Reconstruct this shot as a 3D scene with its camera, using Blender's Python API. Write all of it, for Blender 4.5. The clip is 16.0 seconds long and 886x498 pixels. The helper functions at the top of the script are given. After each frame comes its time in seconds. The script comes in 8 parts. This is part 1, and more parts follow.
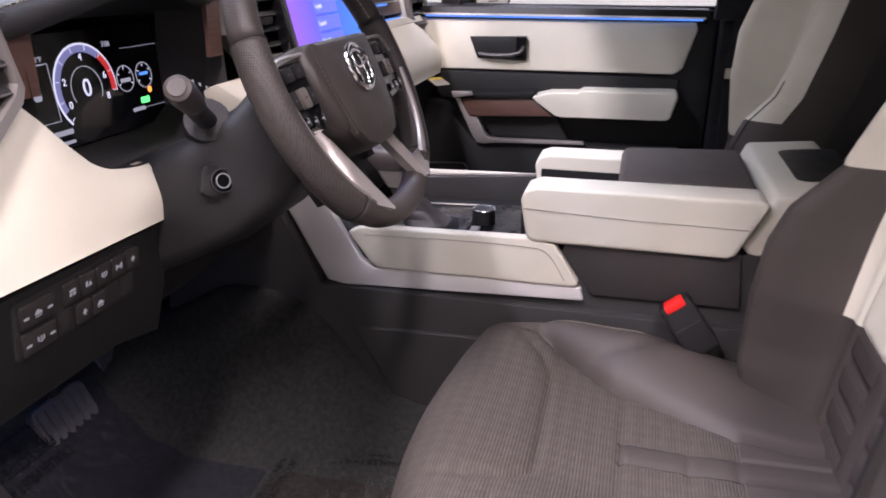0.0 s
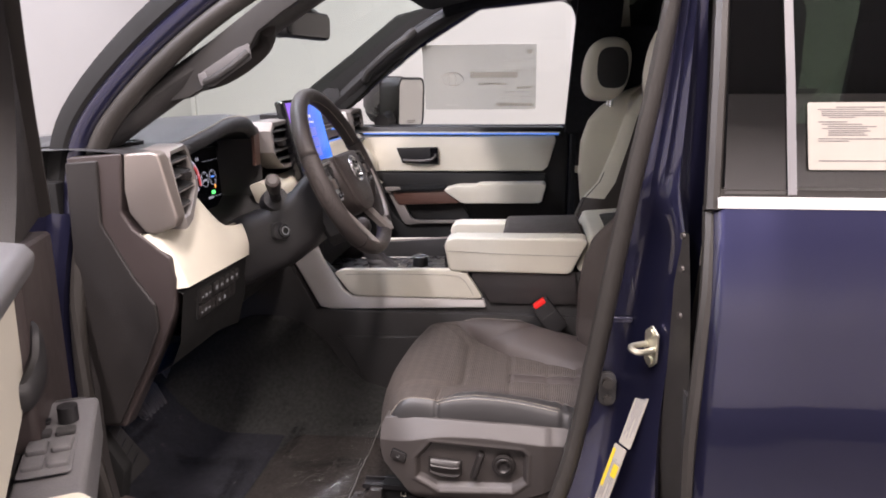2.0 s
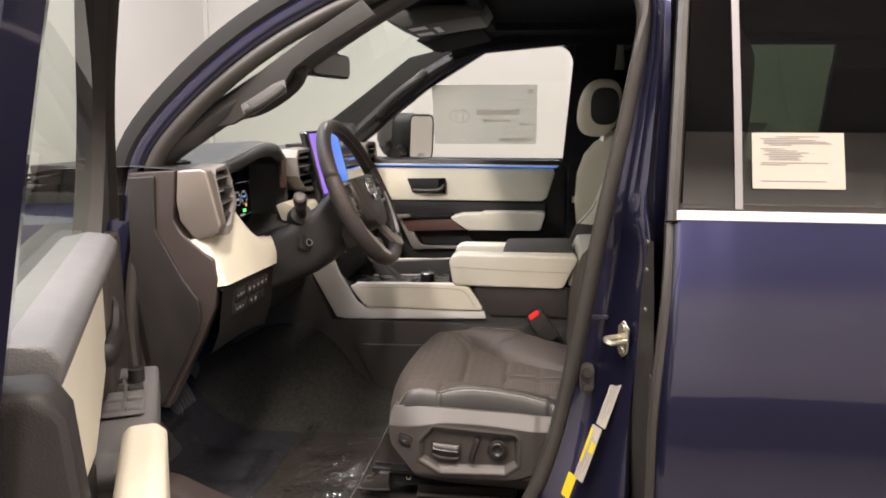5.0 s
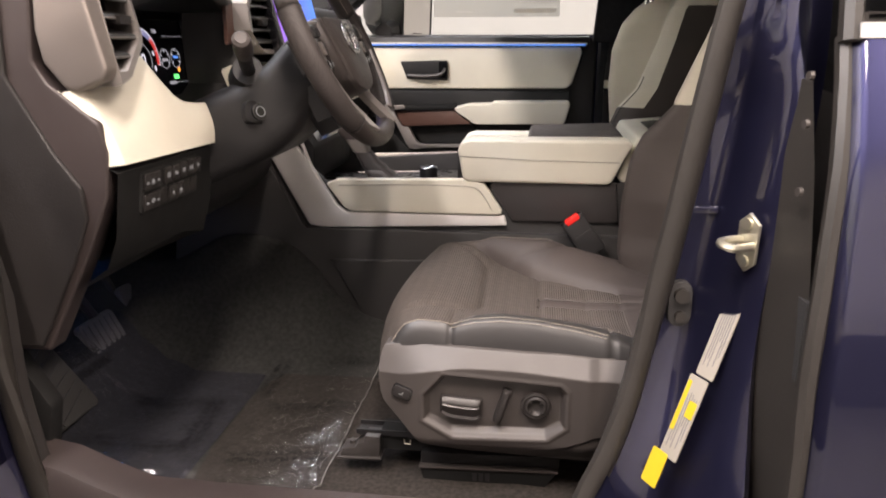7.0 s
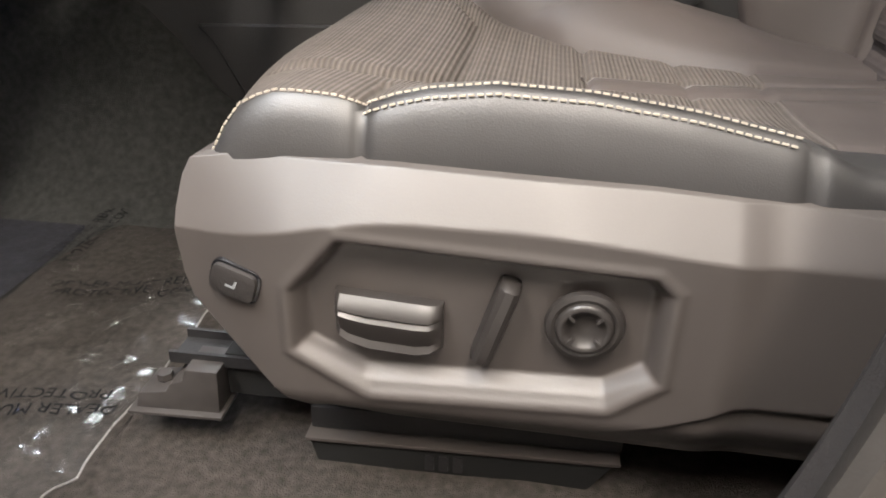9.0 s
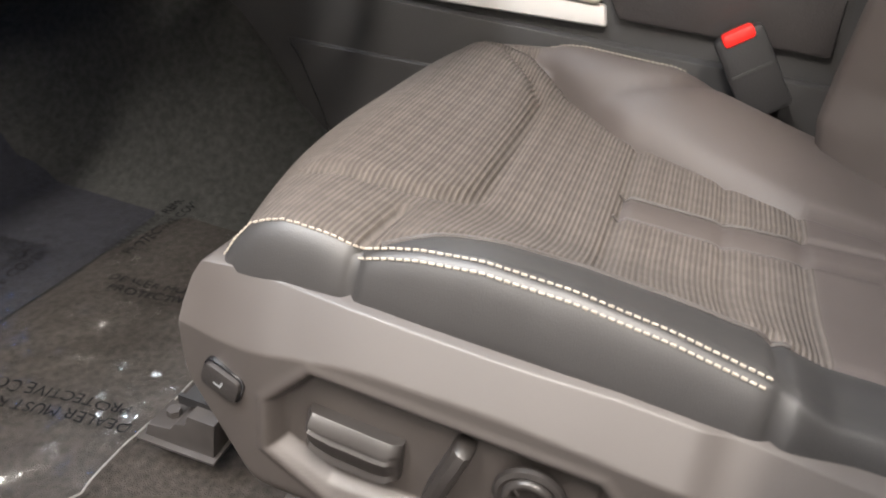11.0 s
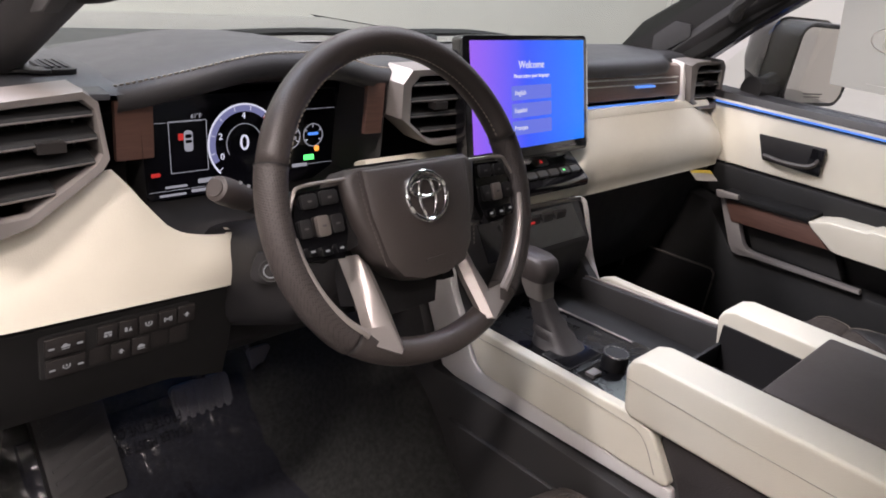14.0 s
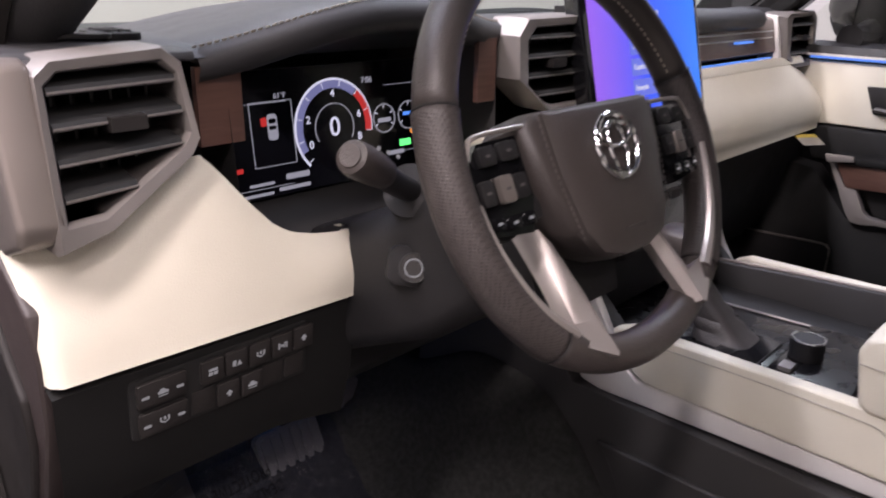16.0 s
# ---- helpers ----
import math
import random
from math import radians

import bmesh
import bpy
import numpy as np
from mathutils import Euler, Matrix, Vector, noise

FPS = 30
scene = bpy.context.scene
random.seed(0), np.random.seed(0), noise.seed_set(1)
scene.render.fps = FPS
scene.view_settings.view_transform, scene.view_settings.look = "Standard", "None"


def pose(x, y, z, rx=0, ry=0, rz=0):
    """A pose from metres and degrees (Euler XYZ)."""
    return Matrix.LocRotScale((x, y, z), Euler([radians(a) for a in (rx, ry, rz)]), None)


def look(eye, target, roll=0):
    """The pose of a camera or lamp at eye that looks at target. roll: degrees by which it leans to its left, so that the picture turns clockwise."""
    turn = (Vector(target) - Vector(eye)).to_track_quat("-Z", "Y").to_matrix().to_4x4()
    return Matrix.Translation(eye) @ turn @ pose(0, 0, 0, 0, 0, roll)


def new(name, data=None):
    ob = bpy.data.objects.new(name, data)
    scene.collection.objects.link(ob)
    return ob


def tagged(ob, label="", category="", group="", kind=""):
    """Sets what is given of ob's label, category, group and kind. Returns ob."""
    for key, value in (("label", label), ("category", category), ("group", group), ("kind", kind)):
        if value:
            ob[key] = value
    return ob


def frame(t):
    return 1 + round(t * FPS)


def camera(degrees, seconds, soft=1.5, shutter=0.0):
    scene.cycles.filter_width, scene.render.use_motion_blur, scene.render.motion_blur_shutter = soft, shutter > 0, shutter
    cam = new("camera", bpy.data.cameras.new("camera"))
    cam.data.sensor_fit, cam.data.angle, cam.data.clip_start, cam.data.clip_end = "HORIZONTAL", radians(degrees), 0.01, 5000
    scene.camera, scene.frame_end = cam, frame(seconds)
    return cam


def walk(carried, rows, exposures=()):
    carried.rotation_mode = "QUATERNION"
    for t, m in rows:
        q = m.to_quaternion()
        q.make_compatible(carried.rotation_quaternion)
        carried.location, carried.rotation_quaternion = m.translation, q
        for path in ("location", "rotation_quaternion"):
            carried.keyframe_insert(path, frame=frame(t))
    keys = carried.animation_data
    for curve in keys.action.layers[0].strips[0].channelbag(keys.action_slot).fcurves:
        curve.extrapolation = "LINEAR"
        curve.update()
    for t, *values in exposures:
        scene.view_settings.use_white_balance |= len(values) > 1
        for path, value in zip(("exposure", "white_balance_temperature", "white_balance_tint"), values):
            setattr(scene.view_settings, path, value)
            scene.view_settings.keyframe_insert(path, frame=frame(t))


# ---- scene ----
cam = camera(62.0, 16.0, 1.8, 0.25)
PATH = [
    (0, (0.301, -1.200, 1.484), (-0.170, 0.607, 0.768), 0.1),
    (0.5, (0.301, -1.378, 1.518), (-0.012, 0.482, 0.852), -0.1),
    (1, (0.307, -1.538, 1.560), (0.060, 0.357, 0.971), -0.4),
    (1.5, (0.346, -1.732, 1.557), (0.101, 0.187, 1.051), -0.7),
    (2, (0.365, -1.875, 1.556), (0.118, 0.058, 1.105), -0.5),
    (2.5, (0.377, -1.928, 1.569), (0.130, 0.016, 1.169), -0.2),
    (3, (0.391, -2.015, 1.554), (0.137, -0.064, 1.196), 0.2),
    (3.5, (0.404, -2.083, 1.549), (0.144, -0.127, 1.223), 0.6),
    (6, (0.388, -2.040, 1.505), (0.109, -0.101, 1.101), -0.2),
    (6.5, (0.344, -1.821, 1.434), (0.082, 0.108, 0.976), -0.1),
    (7, (0.311, -1.623, 1.378), (0.061, 0.285, 0.832), -0.0),
    (7.5, (0.299, -1.434, 1.268), (0.057, 0.441, 0.618), 0.3),
    (8, (0.321, -1.214, 1.198), (0.060, 0.631, 0.470), -0.6),
    (8.5, (0.295, -1.098, 1.138), (0.069, 0.698, 0.287), 1.0),
    (8.7, (0.288, -1.053, 1.102), (0.058, 0.727, 0.220), 1.0),
    (11, (0.330, -0.976, 1.208), (-0.129, 0.669, 0.156), 7.6),
    (11.5, (0.416, -0.985, 1.310), (-0.261, 0.588, 0.278), 10.1),
    (12, (0.465, -0.942, 1.468), (-0.447, 0.508, 0.426), 11.2),
    (12.5, (0.475, -0.914, 1.536), (-0.582, 0.490, 0.583), 11.9),
    (13, (0.494, -0.907, 1.585), (-0.673, 0.462, 0.709), 10.7),
    (13.5, (0.509, -0.918, 1.614), (-0.731, 0.439, 0.826), 8.6),
    (14, (0.522, -0.940, 1.625), (-0.742, 0.410, 0.866), 7.4),
    (14.5, (0.525, -0.942, 1.623), (-0.748, 0.412, 0.885), 6.1),
    (15, (0.508, -0.941, 1.618), (-0.762, 0.425, 0.897), 4.4),
    (15.5, (0.421, -0.945, 1.584), (-0.847, 0.438, 0.890), 2.4),
    (16, (0.305, -0.931, 1.502), (-0.997, 0.422, 0.813), 1.2),
]
walk(cam, [(t, look(eye, target, roll)) for t, eye, target, roll in PATH],
     [(0, 0.17, 6100, 28), (1.5, 0.09, 6300, 24), (3.5, 0.00, 6800, 20), (6.0, 0.05, 7000, 14), (7.0, 0.19, 6900, 19), (8.0, 0.72, 7100, 14), (8.7, 0.85, 6700, 10), (10.8, 0.93, 6500, 10), (11.5, 0.82, 6450, 11),
      (12.2, 0.63, 6400, 8), (12.6, 0.50, 6500, 11), (13.0, 0.24, 6300, 15), (14.0, -0.03, 6400, 20), (16.0, -0.10, 6300, 25)])

# ---------------------------------------------------------------- light
world = bpy.data.worlds.new("world")
scene.world = world
world.use_nodes = True
world.node_tree.nodes["Background"].inputs["Color"].default_value = (0.9, 0.95, 1.0, 1)
world.node_tree.nodes["Background"].inputs["Strength"].default_value = 0.02


def area_lamp(name, place, target, sx, sy, watts, colour):
    data = bpy.data.lights.new(name, "AREA")
    data.shape, data.size, data.size_y, data.energy, data.color = "RECTANGLE", sx, sy, watts, colour
    ob = new(name, data)
    ob.matrix_world = look(place, target)
    return ob


WARM, COOL = (1.0, 0.92, 0.83), (0.84, 0.91, 1.0)
STRIPS = [(-1.5, -2.0), (-1.5, -3.6), (0.9, -1.9), (1.1, -3.7), (-2.9, -2.8), (4.2, -2.0), (4.2, -3.6), (-2.4, 1.2), (-1.2, 3.9), (1.6, 3.9), (5.6, -0.5)]
for sx_, sy_ in STRIPS:
    area_lamp("ceiling_tube_light", (sx_, sy_, 5.40), (sx_, sy_ + 0.001, 0), 0.55, 1.8, (140 if sx_ == 0.9 else 285 if sx_ == 1.1 else 140 if (sx_, sy_) == (-1.5, -2.0) else 390 if (sx_, sy_) == (-1.5, -3.6) else 185) if sy_ < 0 else 140, WARM if sy_ < 0 and sx_ > -2 and (sx_, sy_) != (-1.5, -2.0) else COOL)


# ---------------------------------------------------------------- materials
def M(name, col, rough=0.5, metal=0.0, vary=0.12, vscale=9.0, bump=0.0, bscale=300.0, coat=0.0, spec=0.5, rvary=0.08, kind="noise"):
    m = bpy.data.materials.new(name)
    m.use_nodes = True
    t = m.node_tree
    b = t.nodes["Principled BSDF"]
    co = t.nodes.new("ShaderNodeTexCoord")
    n1 = t.nodes.new("ShaderNodeTexNoise")
    n1.inputs["Scale"].default_value, n1.inputs["Detail"].default_value = vscale, 6
    t.links.new(co.outputs["Object"], n1.inputs["Vector"])
    ramp = t.nodes.new("ShaderNodeMapRange")
    ramp.inputs["From Min"].default_value, ramp.inputs["From Max"].default_value = 0.3, 0.7
    ramp.inputs["To Min"].default_value, ramp.inputs["To Max"].default_value = 1 - vary, 1 + vary
    t.links.new(n1.outputs["Fac"], ramp.inputs["Value"])
    mul = t.nodes.new("ShaderNodeVectorMath")
    mul.operation = "SCALE"
    mul.inputs[0].default_value = col
    t.links.new(ramp.outputs["Result"], mul.inputs["Scale"])
    t.links.new(mul.outputs["Vector"], b.inputs["Base Color"])
    r2 = t.nodes.new("ShaderNodeMapRange")
    r2.inputs["To Min"].default_value, r2.inputs["To Max"].default_value = max(0.02, rough - rvary), min(1, rough + rvary)
    n3 = t.nodes.new("ShaderNodeTexNoise")
    n3.inputs["Scale"].default_value, n3.inputs["Detail"].default_value = vscale * 4, 4
    t.links.new(co.outputs["Object"], n3.inputs["Vector"])
    t.links.new(n3.outputs["Fac"], r2.inputs["Value"])
    t.links.new(r2.outputs["Result"], b.inputs["Roughness"])
    b.inputs["Metallic"].default_value, b.inputs["Specular IOR Level"].default_value = metal, spec
    b.inputs["Coat Weight"].default_value, b.inputs["Coat Roughness"].default_value = coat, 0.04
    if bump:
        if kind == "voronoi":
            n2 = t.nodes.new("ShaderNodeTexVoronoi")
            out = n2.outputs["Distance"]
        else:
            n2 = t.nodes.new("ShaderNodeTexNoise")
            n2.inputs["Detail"].default_value = 5
            out = n2.outputs["Fac"]
        n2.inputs["Scale"].default_value = bscale
        t.links.new(co.outputs["Object"], n2.inputs["Vector"])
        bp = t.nodes.new("ShaderNodeBump")
        bp.inputs["Strength"].default_value, bp.inputs["Distance"].default_value = bump, 0.002
        t.links.new(out, bp.inputs["Height"])
        t.links.new(bp.outputs["Normal"], b.inputs["Normal"])
    return m


def M_emit(name, col, strength):
    m = bpy.data.materials.new(name)
    m.use_nodes = True
    b = m.node_tree.nodes["Principled BSDF"]
    b.inputs["Base Color"].default_value = (0.01, 0.01, 0.01, 1)
    b.inputs["Emission Color"].default_value = (*col, 1)
    b.inputs["Emission Strength"].default_value = strength
    b.inputs["Roughness"].default_value = 0.3
    return m


def M_glass(name, col, rough=0.0, mirror=0.05):
    m = bpy.data.materials.new(name)
    m.use_nodes = True
    t = m.node_tree
    t.nodes.remove(t.nodes["Principled BSDF"])
    tr, gl, mix, fr, pw = (t.nodes.new(n) for n in ("ShaderNodeBsdfTransparent", "ShaderNodeBsdfGlossy", "ShaderNodeMixShader", "ShaderNodeLayerWeight", "ShaderNodeMath"))
    tr.inputs["Color"].default_value = (*col, 1)
    gl.inputs["Roughness"].default_value = rough
    fr.inputs["Blend"].default_value = 0.5
    pw.operation = "POWER"
    pw.inputs[1].default_value = 5.0
    sc_ = t.nodes.new("ShaderNodeMath")
    sc_.operation = "MULTIPLY_ADD"
    sc_.inputs[1].default_value, sc_.inputs[2].default_value = 0.35, mirror
    t.links.new(fr.outputs["Facing"], pw.inputs[0])
    t.links.new(pw.outputs[0], sc_.inputs[0])
    t.links.new(sc_.outputs[0], mix.inputs["Fac"])
    t.links.new(tr.outputs["BSDF"], mix.inputs[1])
    t.links.new(gl.outputs["BSDF"], mix.inputs[2])
    t.links.new(mix.outputs["Shader"], t.nodes["Material Output"].inputs["Surface"])
    return m


def M_fabric(name, dark, light, period, seed, axis="X", relief=0.0015):
    """Ribbed seat cloth: fine ridges running across the seat, broken into a blocky weave."""
    m = M(name, dark, 0.85, bump=0.0, spec=0.25)
    t = m.node_tree
    b = t.nodes["Principled BSDF"]
    co = t.nodes.new("ShaderNodeTexCoord")
    sep = t.nodes.new("ShaderNodeSeparateXYZ")
    t.links.new(co.outputs["Object"], sep.inputs[0])
    wob = t.nodes.new("ShaderNodeTexNoise")
    wob.inputs["Scale"].default_value, wob.inputs["Detail"].default_value = 14, 1
    t.links.new(co.outputs["Object"], wob.inputs["Vector"])
    ph = t.nodes.new("ShaderNodeMath")
    ph.operation = "MULTIPLY_ADD"
    t.links.new(sep.outputs[axis], ph.inputs[0])
    ph.inputs[1].default_value = 2 * math.pi / period
    ph.inputs[2].default_value = seed
    sn = t.nodes.new("ShaderNodeMath")
    sn.operation = "SINE"
    t.links.new(ph.outputs[0], sn.inputs[0])
    # blocky breaks along the ridge
    ck = t.nodes.new("ShaderNodeTexChecker")
    mp = t.nodes.new("ShaderNodeMapping")
    mp.inputs["Scale"].default_value = (56, 48, 0.001)
    mp.inputs["Rotation"].default_value = (0, 0, 0.0)
    t.links.new(co.outputs["Object"], mp.inputs["Vector"])
    t.links.new(mp.outputs["Vector"], ck.inputs["Vector"])
    ck.inputs["Scale"].default_value = 1.0
    amp = t.nodes.new("ShaderNodeMapRange")
    amp.inputs["To Min"].default_value, amp.inputs["To Max"].default_value = 0.30, 0.36
    t.links.new(ck.outputs["Fac"], amp.inputs["Value"])
    st = t.nodes.new("ShaderNodeMath")
    st.operation = "MULTIPLY_ADD"
    t.links.new(sn.outputs[0], st.inputs[0])
    t.links.new(amp.outputs["Result"], st.inputs[1])
    t.links.new(amp.outputs["Result"], st.inputs[2])
    mix = t.nodes.new("ShaderNodeMix")
    mix.data_type = "RGBA"
    mix.clamp_factor = True
    mix.inputs[6].default_value, mix.inputs[7].default_value = (*dark, 1), (*light, 1)
    t.links.new(st.outputs[0], mix.inputs[0])
    # faint woven diamonds
    dm, dk, dr = t.nodes.new("ShaderNodeMapping"), t.nodes.new("ShaderNodeTexChecker"), t.nodes.new("ShaderNodeMapRange")
    dm.inputs["Rotation"].default_value = (0, 0, math.radians(45))
    dm.inputs["Scale"].default_value = (74, 74, 0.001)
    dk.inputs["Scale"].default_value = 1.0
    dr.inputs["To Min"].default_value, dr.inputs["To Max"].default_value = 0.92, 1.06
    t.links.new(co.outputs["Object"], dm.inputs["Vector"])
    t.links.new(dm.outputs["Vector"], dk.inputs["Vector"])
    t.links.new(dk.outputs["Fac"], dr.inputs["Value"])
    dq = t.nodes.new("ShaderNodeVectorMath")
    dq.operation = "SCALE"
    t.links.new(mix.outputs[2], dq.inputs[0])
    t.links.new(dr.outputs["Result"], dq.inputs["Scale"])
    t.links.new(dq.outputs["Vector"], b.inputs["Base Color"])
    bp = t.nodes.new("ShaderNodeBump")
    bp.inputs["Strength"].default_value, bp.inputs["Distance"].default_value = 0.5, relief
    t.links.new(sn.outputs[0], bp.inputs["Height"])
    t.links.new(bp.outputs["Normal"], b.inputs["Normal"])
    return m


def M_wood(name, a, c):
    m = M(name, a, 0.38, coat=0.25, vary=0.1)
    t = m.node_tree
    b = t.nodes["Principled BSDF"]
    co = t.nodes.new("ShaderNodeTexCoord")
    mp = t.nodes.new("ShaderNodeMapping")
    mp.inputs["Scale"].default_value = (14, 14, 160)
    n = t.nodes.new("ShaderNodeTexNoise")
    n.inputs["Scale"].default_value, n.inputs["Detail"].default_value = 1.6, 8
    t.links.new(co.outputs["Object"], mp.inputs["Vector"])
    t.links.new(mp.outputs["Vector"], n.inputs["Vector"])
    mix = t.nodes.new("ShaderNodeMix")
    mix.data_type = "RGBA"
    mix.inputs[6].default_value, mix.inputs[7].default_value = (*a, 1), (*c, 1)
    t.links.new(n.outputs["Fac"], mix.inputs[0])
    t.links.new(mix.outputs[2], b.inputs["Base Color"])
    return m


CREAM = M("cream_leather", (0.595, 0.566, 0.476), 0.48, vary=0.05, bump=0.12, bscale=700, kind="voronoi", spec=0.4)
BROWN = M("brown_leather", (0.047, 0.0380, 0.0345), 0.60, vary=0.15, bump=0.07, bscale=1100, kind="voronoi", spec=0.4)
LIDBROWN = M("brown_lid_leather", (0.060, 0.049, 0.045), 0.5, vary=0.15, bump=0.2, bscale=500, kind="voronoi")
BROWNC = M("brown_console_leather", (0.036, 0.032, 0.0315), 0.5, vary=0.15, bump=0.2, bscale=500, kind="voronoi")
RIM = M("steering_rim_leather", (0.047, 0.0395, 0.037), 0.44, vary=0.12, bump=0.15, bscale=600, kind="voronoi", spec=0.45)
PERF = M("perforated_leather", (0.046, 0.039, 0.037), 0.48, vary=0.1, bump=0.35, bscale=430, kind="voronoi", spec=0.4)
for nd_ in PERF.node_tree.nodes:
    if nd_.type == "TEX_VORONOI":
        nd_.inputs["Randomness"].default_value = 0.0
        hole = PERF.node_tree.nodes.new("ShaderNodeMapRange")
        hole.inputs["From Min"].default_value, hole.inputs["From Max"].default_value = 0.22, 0.36
        hole.inputs["To Min"].default_value, hole.inputs["To Max"].default_value = 0.25, 1.0
        scaled = PERF.node_tree.nodes.new("ShaderNodeVectorMath")
        scaled.operation = "SCALE"
        base_in = PERF.node_tree.nodes["Principled BSDF"].inputs["Base Color"]
        PERF.node_tree.links.new(base_in.links[0].from_socket, scaled.inputs[0])
        PERF.node_tree.links.new(nd_.outputs["Distance"], hole.inputs["Value"])
        PERF.node_tree.links.new(hole.outputs["Result"], scaled.inputs["Scale"])
        PERF.node_tree.links.new(scaled.outputs["Vector"], base_in)
PLASTIC = M("black_plastic", (0.0125, 0.0120, 0.0128), 0.5, vary=0.15, bump=0.2, bscale=500, spec=0.4)
DARKPL = M("charcoal_plastic", (0.033, 0.032, 0.032), 0.55, vary=0.14, bump=0.25, bscale=600, spec=0.4)
BROWNPL = M("brown_plastic", (0.0150, 0.0130, 0.0125), 0.55, vary=0.1, bump=0.25, bscale=600, spec=0.4)
ENDCAP = M("brown_end_panel", (0.036, 0.0275, 0.0265), 0.48, vary=0.1, bump=0.2, bscale=600, spec=0.45)
SHIELD = M("seat_shield_plastic", (0.042, 0.0362, 0.0336), 0.46, vary=0.06, bump=0.03, bscale=900, spec=0.5)
DECK = M("satin_black", (0.006, 0.006, 0.007), 0.28, vary=0.15, spec=0.3)
GLOSS = M("piano_black", (0.006, 0.006, 0.007), 0.08, vary=0.2, coat=0.4, rvary=0.03)
SILVER = M("satin_silver", (0.74, 0.72, 0.70), 0.36, metal=0.3, vary=0.05, bump=0.03, bscale=900)
SPOKE = M("spoke_silver", (0.36, 0.33, 0.31), 0.34, metal=0.55, vary=0.05)
CHAMPAGNE = M("champagne_satin", (0.235, 0.207, 0.190), 0.40, metal=0.6, vary=0.04, bump=0.03, bscale=900)
THROAT = M("vent_black", (0.008, 0.008, 0.008), 0.7)
CHROME = M("chrome", (0.72, 0.72, 0.73), 0.2, metal=1.0, vary=0.05, rvary=0.04)
STEEL = M("zinc_steel", (0.55, 0.52, 0.42), 0.35, metal=0.9, vary=0.2, vscale=40)
PAINT = M("navy_paint", (0.0200, 0.0205, 0.0490), 0.36, metal=0.85, vary=0.0, coat=1.0, rvary=0.0, spec=0.06)
MOULD = M("black_moulding", (0.010, 0.010, 0.010), 0.7, vary=0.1, spec=0.2)
VENTSILVER = M("vent_silver", (0.235, 0.215, 0.203), 0.47, metal=0.55, vary=0.04)
DIVBAR = M("grey_division_strip", (0.135, 0.13, 0.135), 0.45, vary=0.06)
RUBBER = M("rubber_seal", (0.022, 0.0195, 0.0175), 0.45, vary=0.15, bump=0.1, bscale=400, spec=0.4)
CARPET = M("carpet", (0.0265, 0.0270, 0.0262), 0.95, vary=0.25, vscale=120, bump=0.5, bscale=900, spec=0.1)
CARPET_LT = M("grey_brown_carpet", (0.033, 0.0285, 0.0258), 0.95, vary=0.35, vscale=150, bump=1.0, bscale=800, spec=0.1)
HEADLINER = M("black_headliner", (0.016, 0.016, 0.018), 0.95, vary=0.2, vscale=60, bump=0.3, bscale=900, spec=0.1)
WOOD = M_wood("walnut_trim", (0.065, 0.031, 0.025), (0.155, 0.085, 0.064))
PADTOP = M("dash_pad", (0.028, 0.028, 0.030), 0.5, vary=0.05, bump=0.08, bscale=1200, kind="voronoi", spec=0.5)
GREYPAD = M("grey_door_pad", (0.112, 0.109, 0.112), 0.5, vary=0.06, bump=0.2, bscale=500, kind="voronoi")
FABRIC = M_fabric("ribbed_seat_cloth", (0.048, 0.0402, 0.0352), (0.089, 0.0750, 0.0655), 0.0037, 0.0, "X", 0.0008)
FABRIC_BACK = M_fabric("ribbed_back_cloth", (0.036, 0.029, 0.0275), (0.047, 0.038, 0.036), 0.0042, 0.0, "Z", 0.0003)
DARKTHREAD = M("brown_thread", (0.10, 0.088, 0.08), 0.7, vary=0.1)
THREAD = M("pale_thread", (0.32, 0.285, 0.235), 0.7, vary=0.1)
WALL = M("white_wall_paint", (0.54, 0.515, 0.485), 0.75, vary=0.04, vscale=0.8, bump=0.05, bscale=60)
WALLD = M("grey_wall_paint", (0.42, 0.405, 0.40), 0.7, vary=0.05, vscale=0.8)
CEIL = M("dark_ceiling", (0.05, 0.05, 0.055), 0.9, vary=0.1, vscale=2)
CONCRETE = M("sealed_concrete", (0.165, 0.158, 0.15), 0.35, vary=0.15, vscale=2.5, bump=0.05, bscale=80)
GLOSSDARK = M("grille_cloth", (0.014, 0.014, 0.015), 0.6, vary=0.2, bump=0.6, bscale=900, kind="voronoi")
RED = M("red_plastic", (0.8, 0.02, 0.015), 0.35, vary=0.05)
PAPER = M("white_paper", (0.26, 0.238, 0.205), 0.6, vary=0.04)
PRINT = M("grey_print", (0.10, 0.09, 0.09), 0.7)
YELLOW = M("yellow_label", (0.46, 0.34, 0.015), 0.5, vary=0.05)
PEDAL = M("pedal_rubber", (0.085, 0.085, 0.097), 0.55, vary=0.2, bump=0.3, bscale=200)
ICON = M_emit("white_icon", (0.9, 0.9, 0.88), 0.26)
LED_BLUE = M_emit("blue_led", (0.10, 0.32, 1.0), 1.0)
LED_FOOT = M_emit("blue_lamp", (0.06, 0.30, 1.0), 13.0)
LED_GREEN = M_emit("green_led", (0.1, 1.0, 0.2), 1.6)
LED_ORANGE = M_emit("orange_led", (1.0, 0.35, 0.05), 1.6)
LED_RED = M_emit("red_led", (1.0, 0.06, 0.05), 0.5)
LED_WHITE = M_emit("white_led", (0.85, 0.88, 1.0), 0.8)
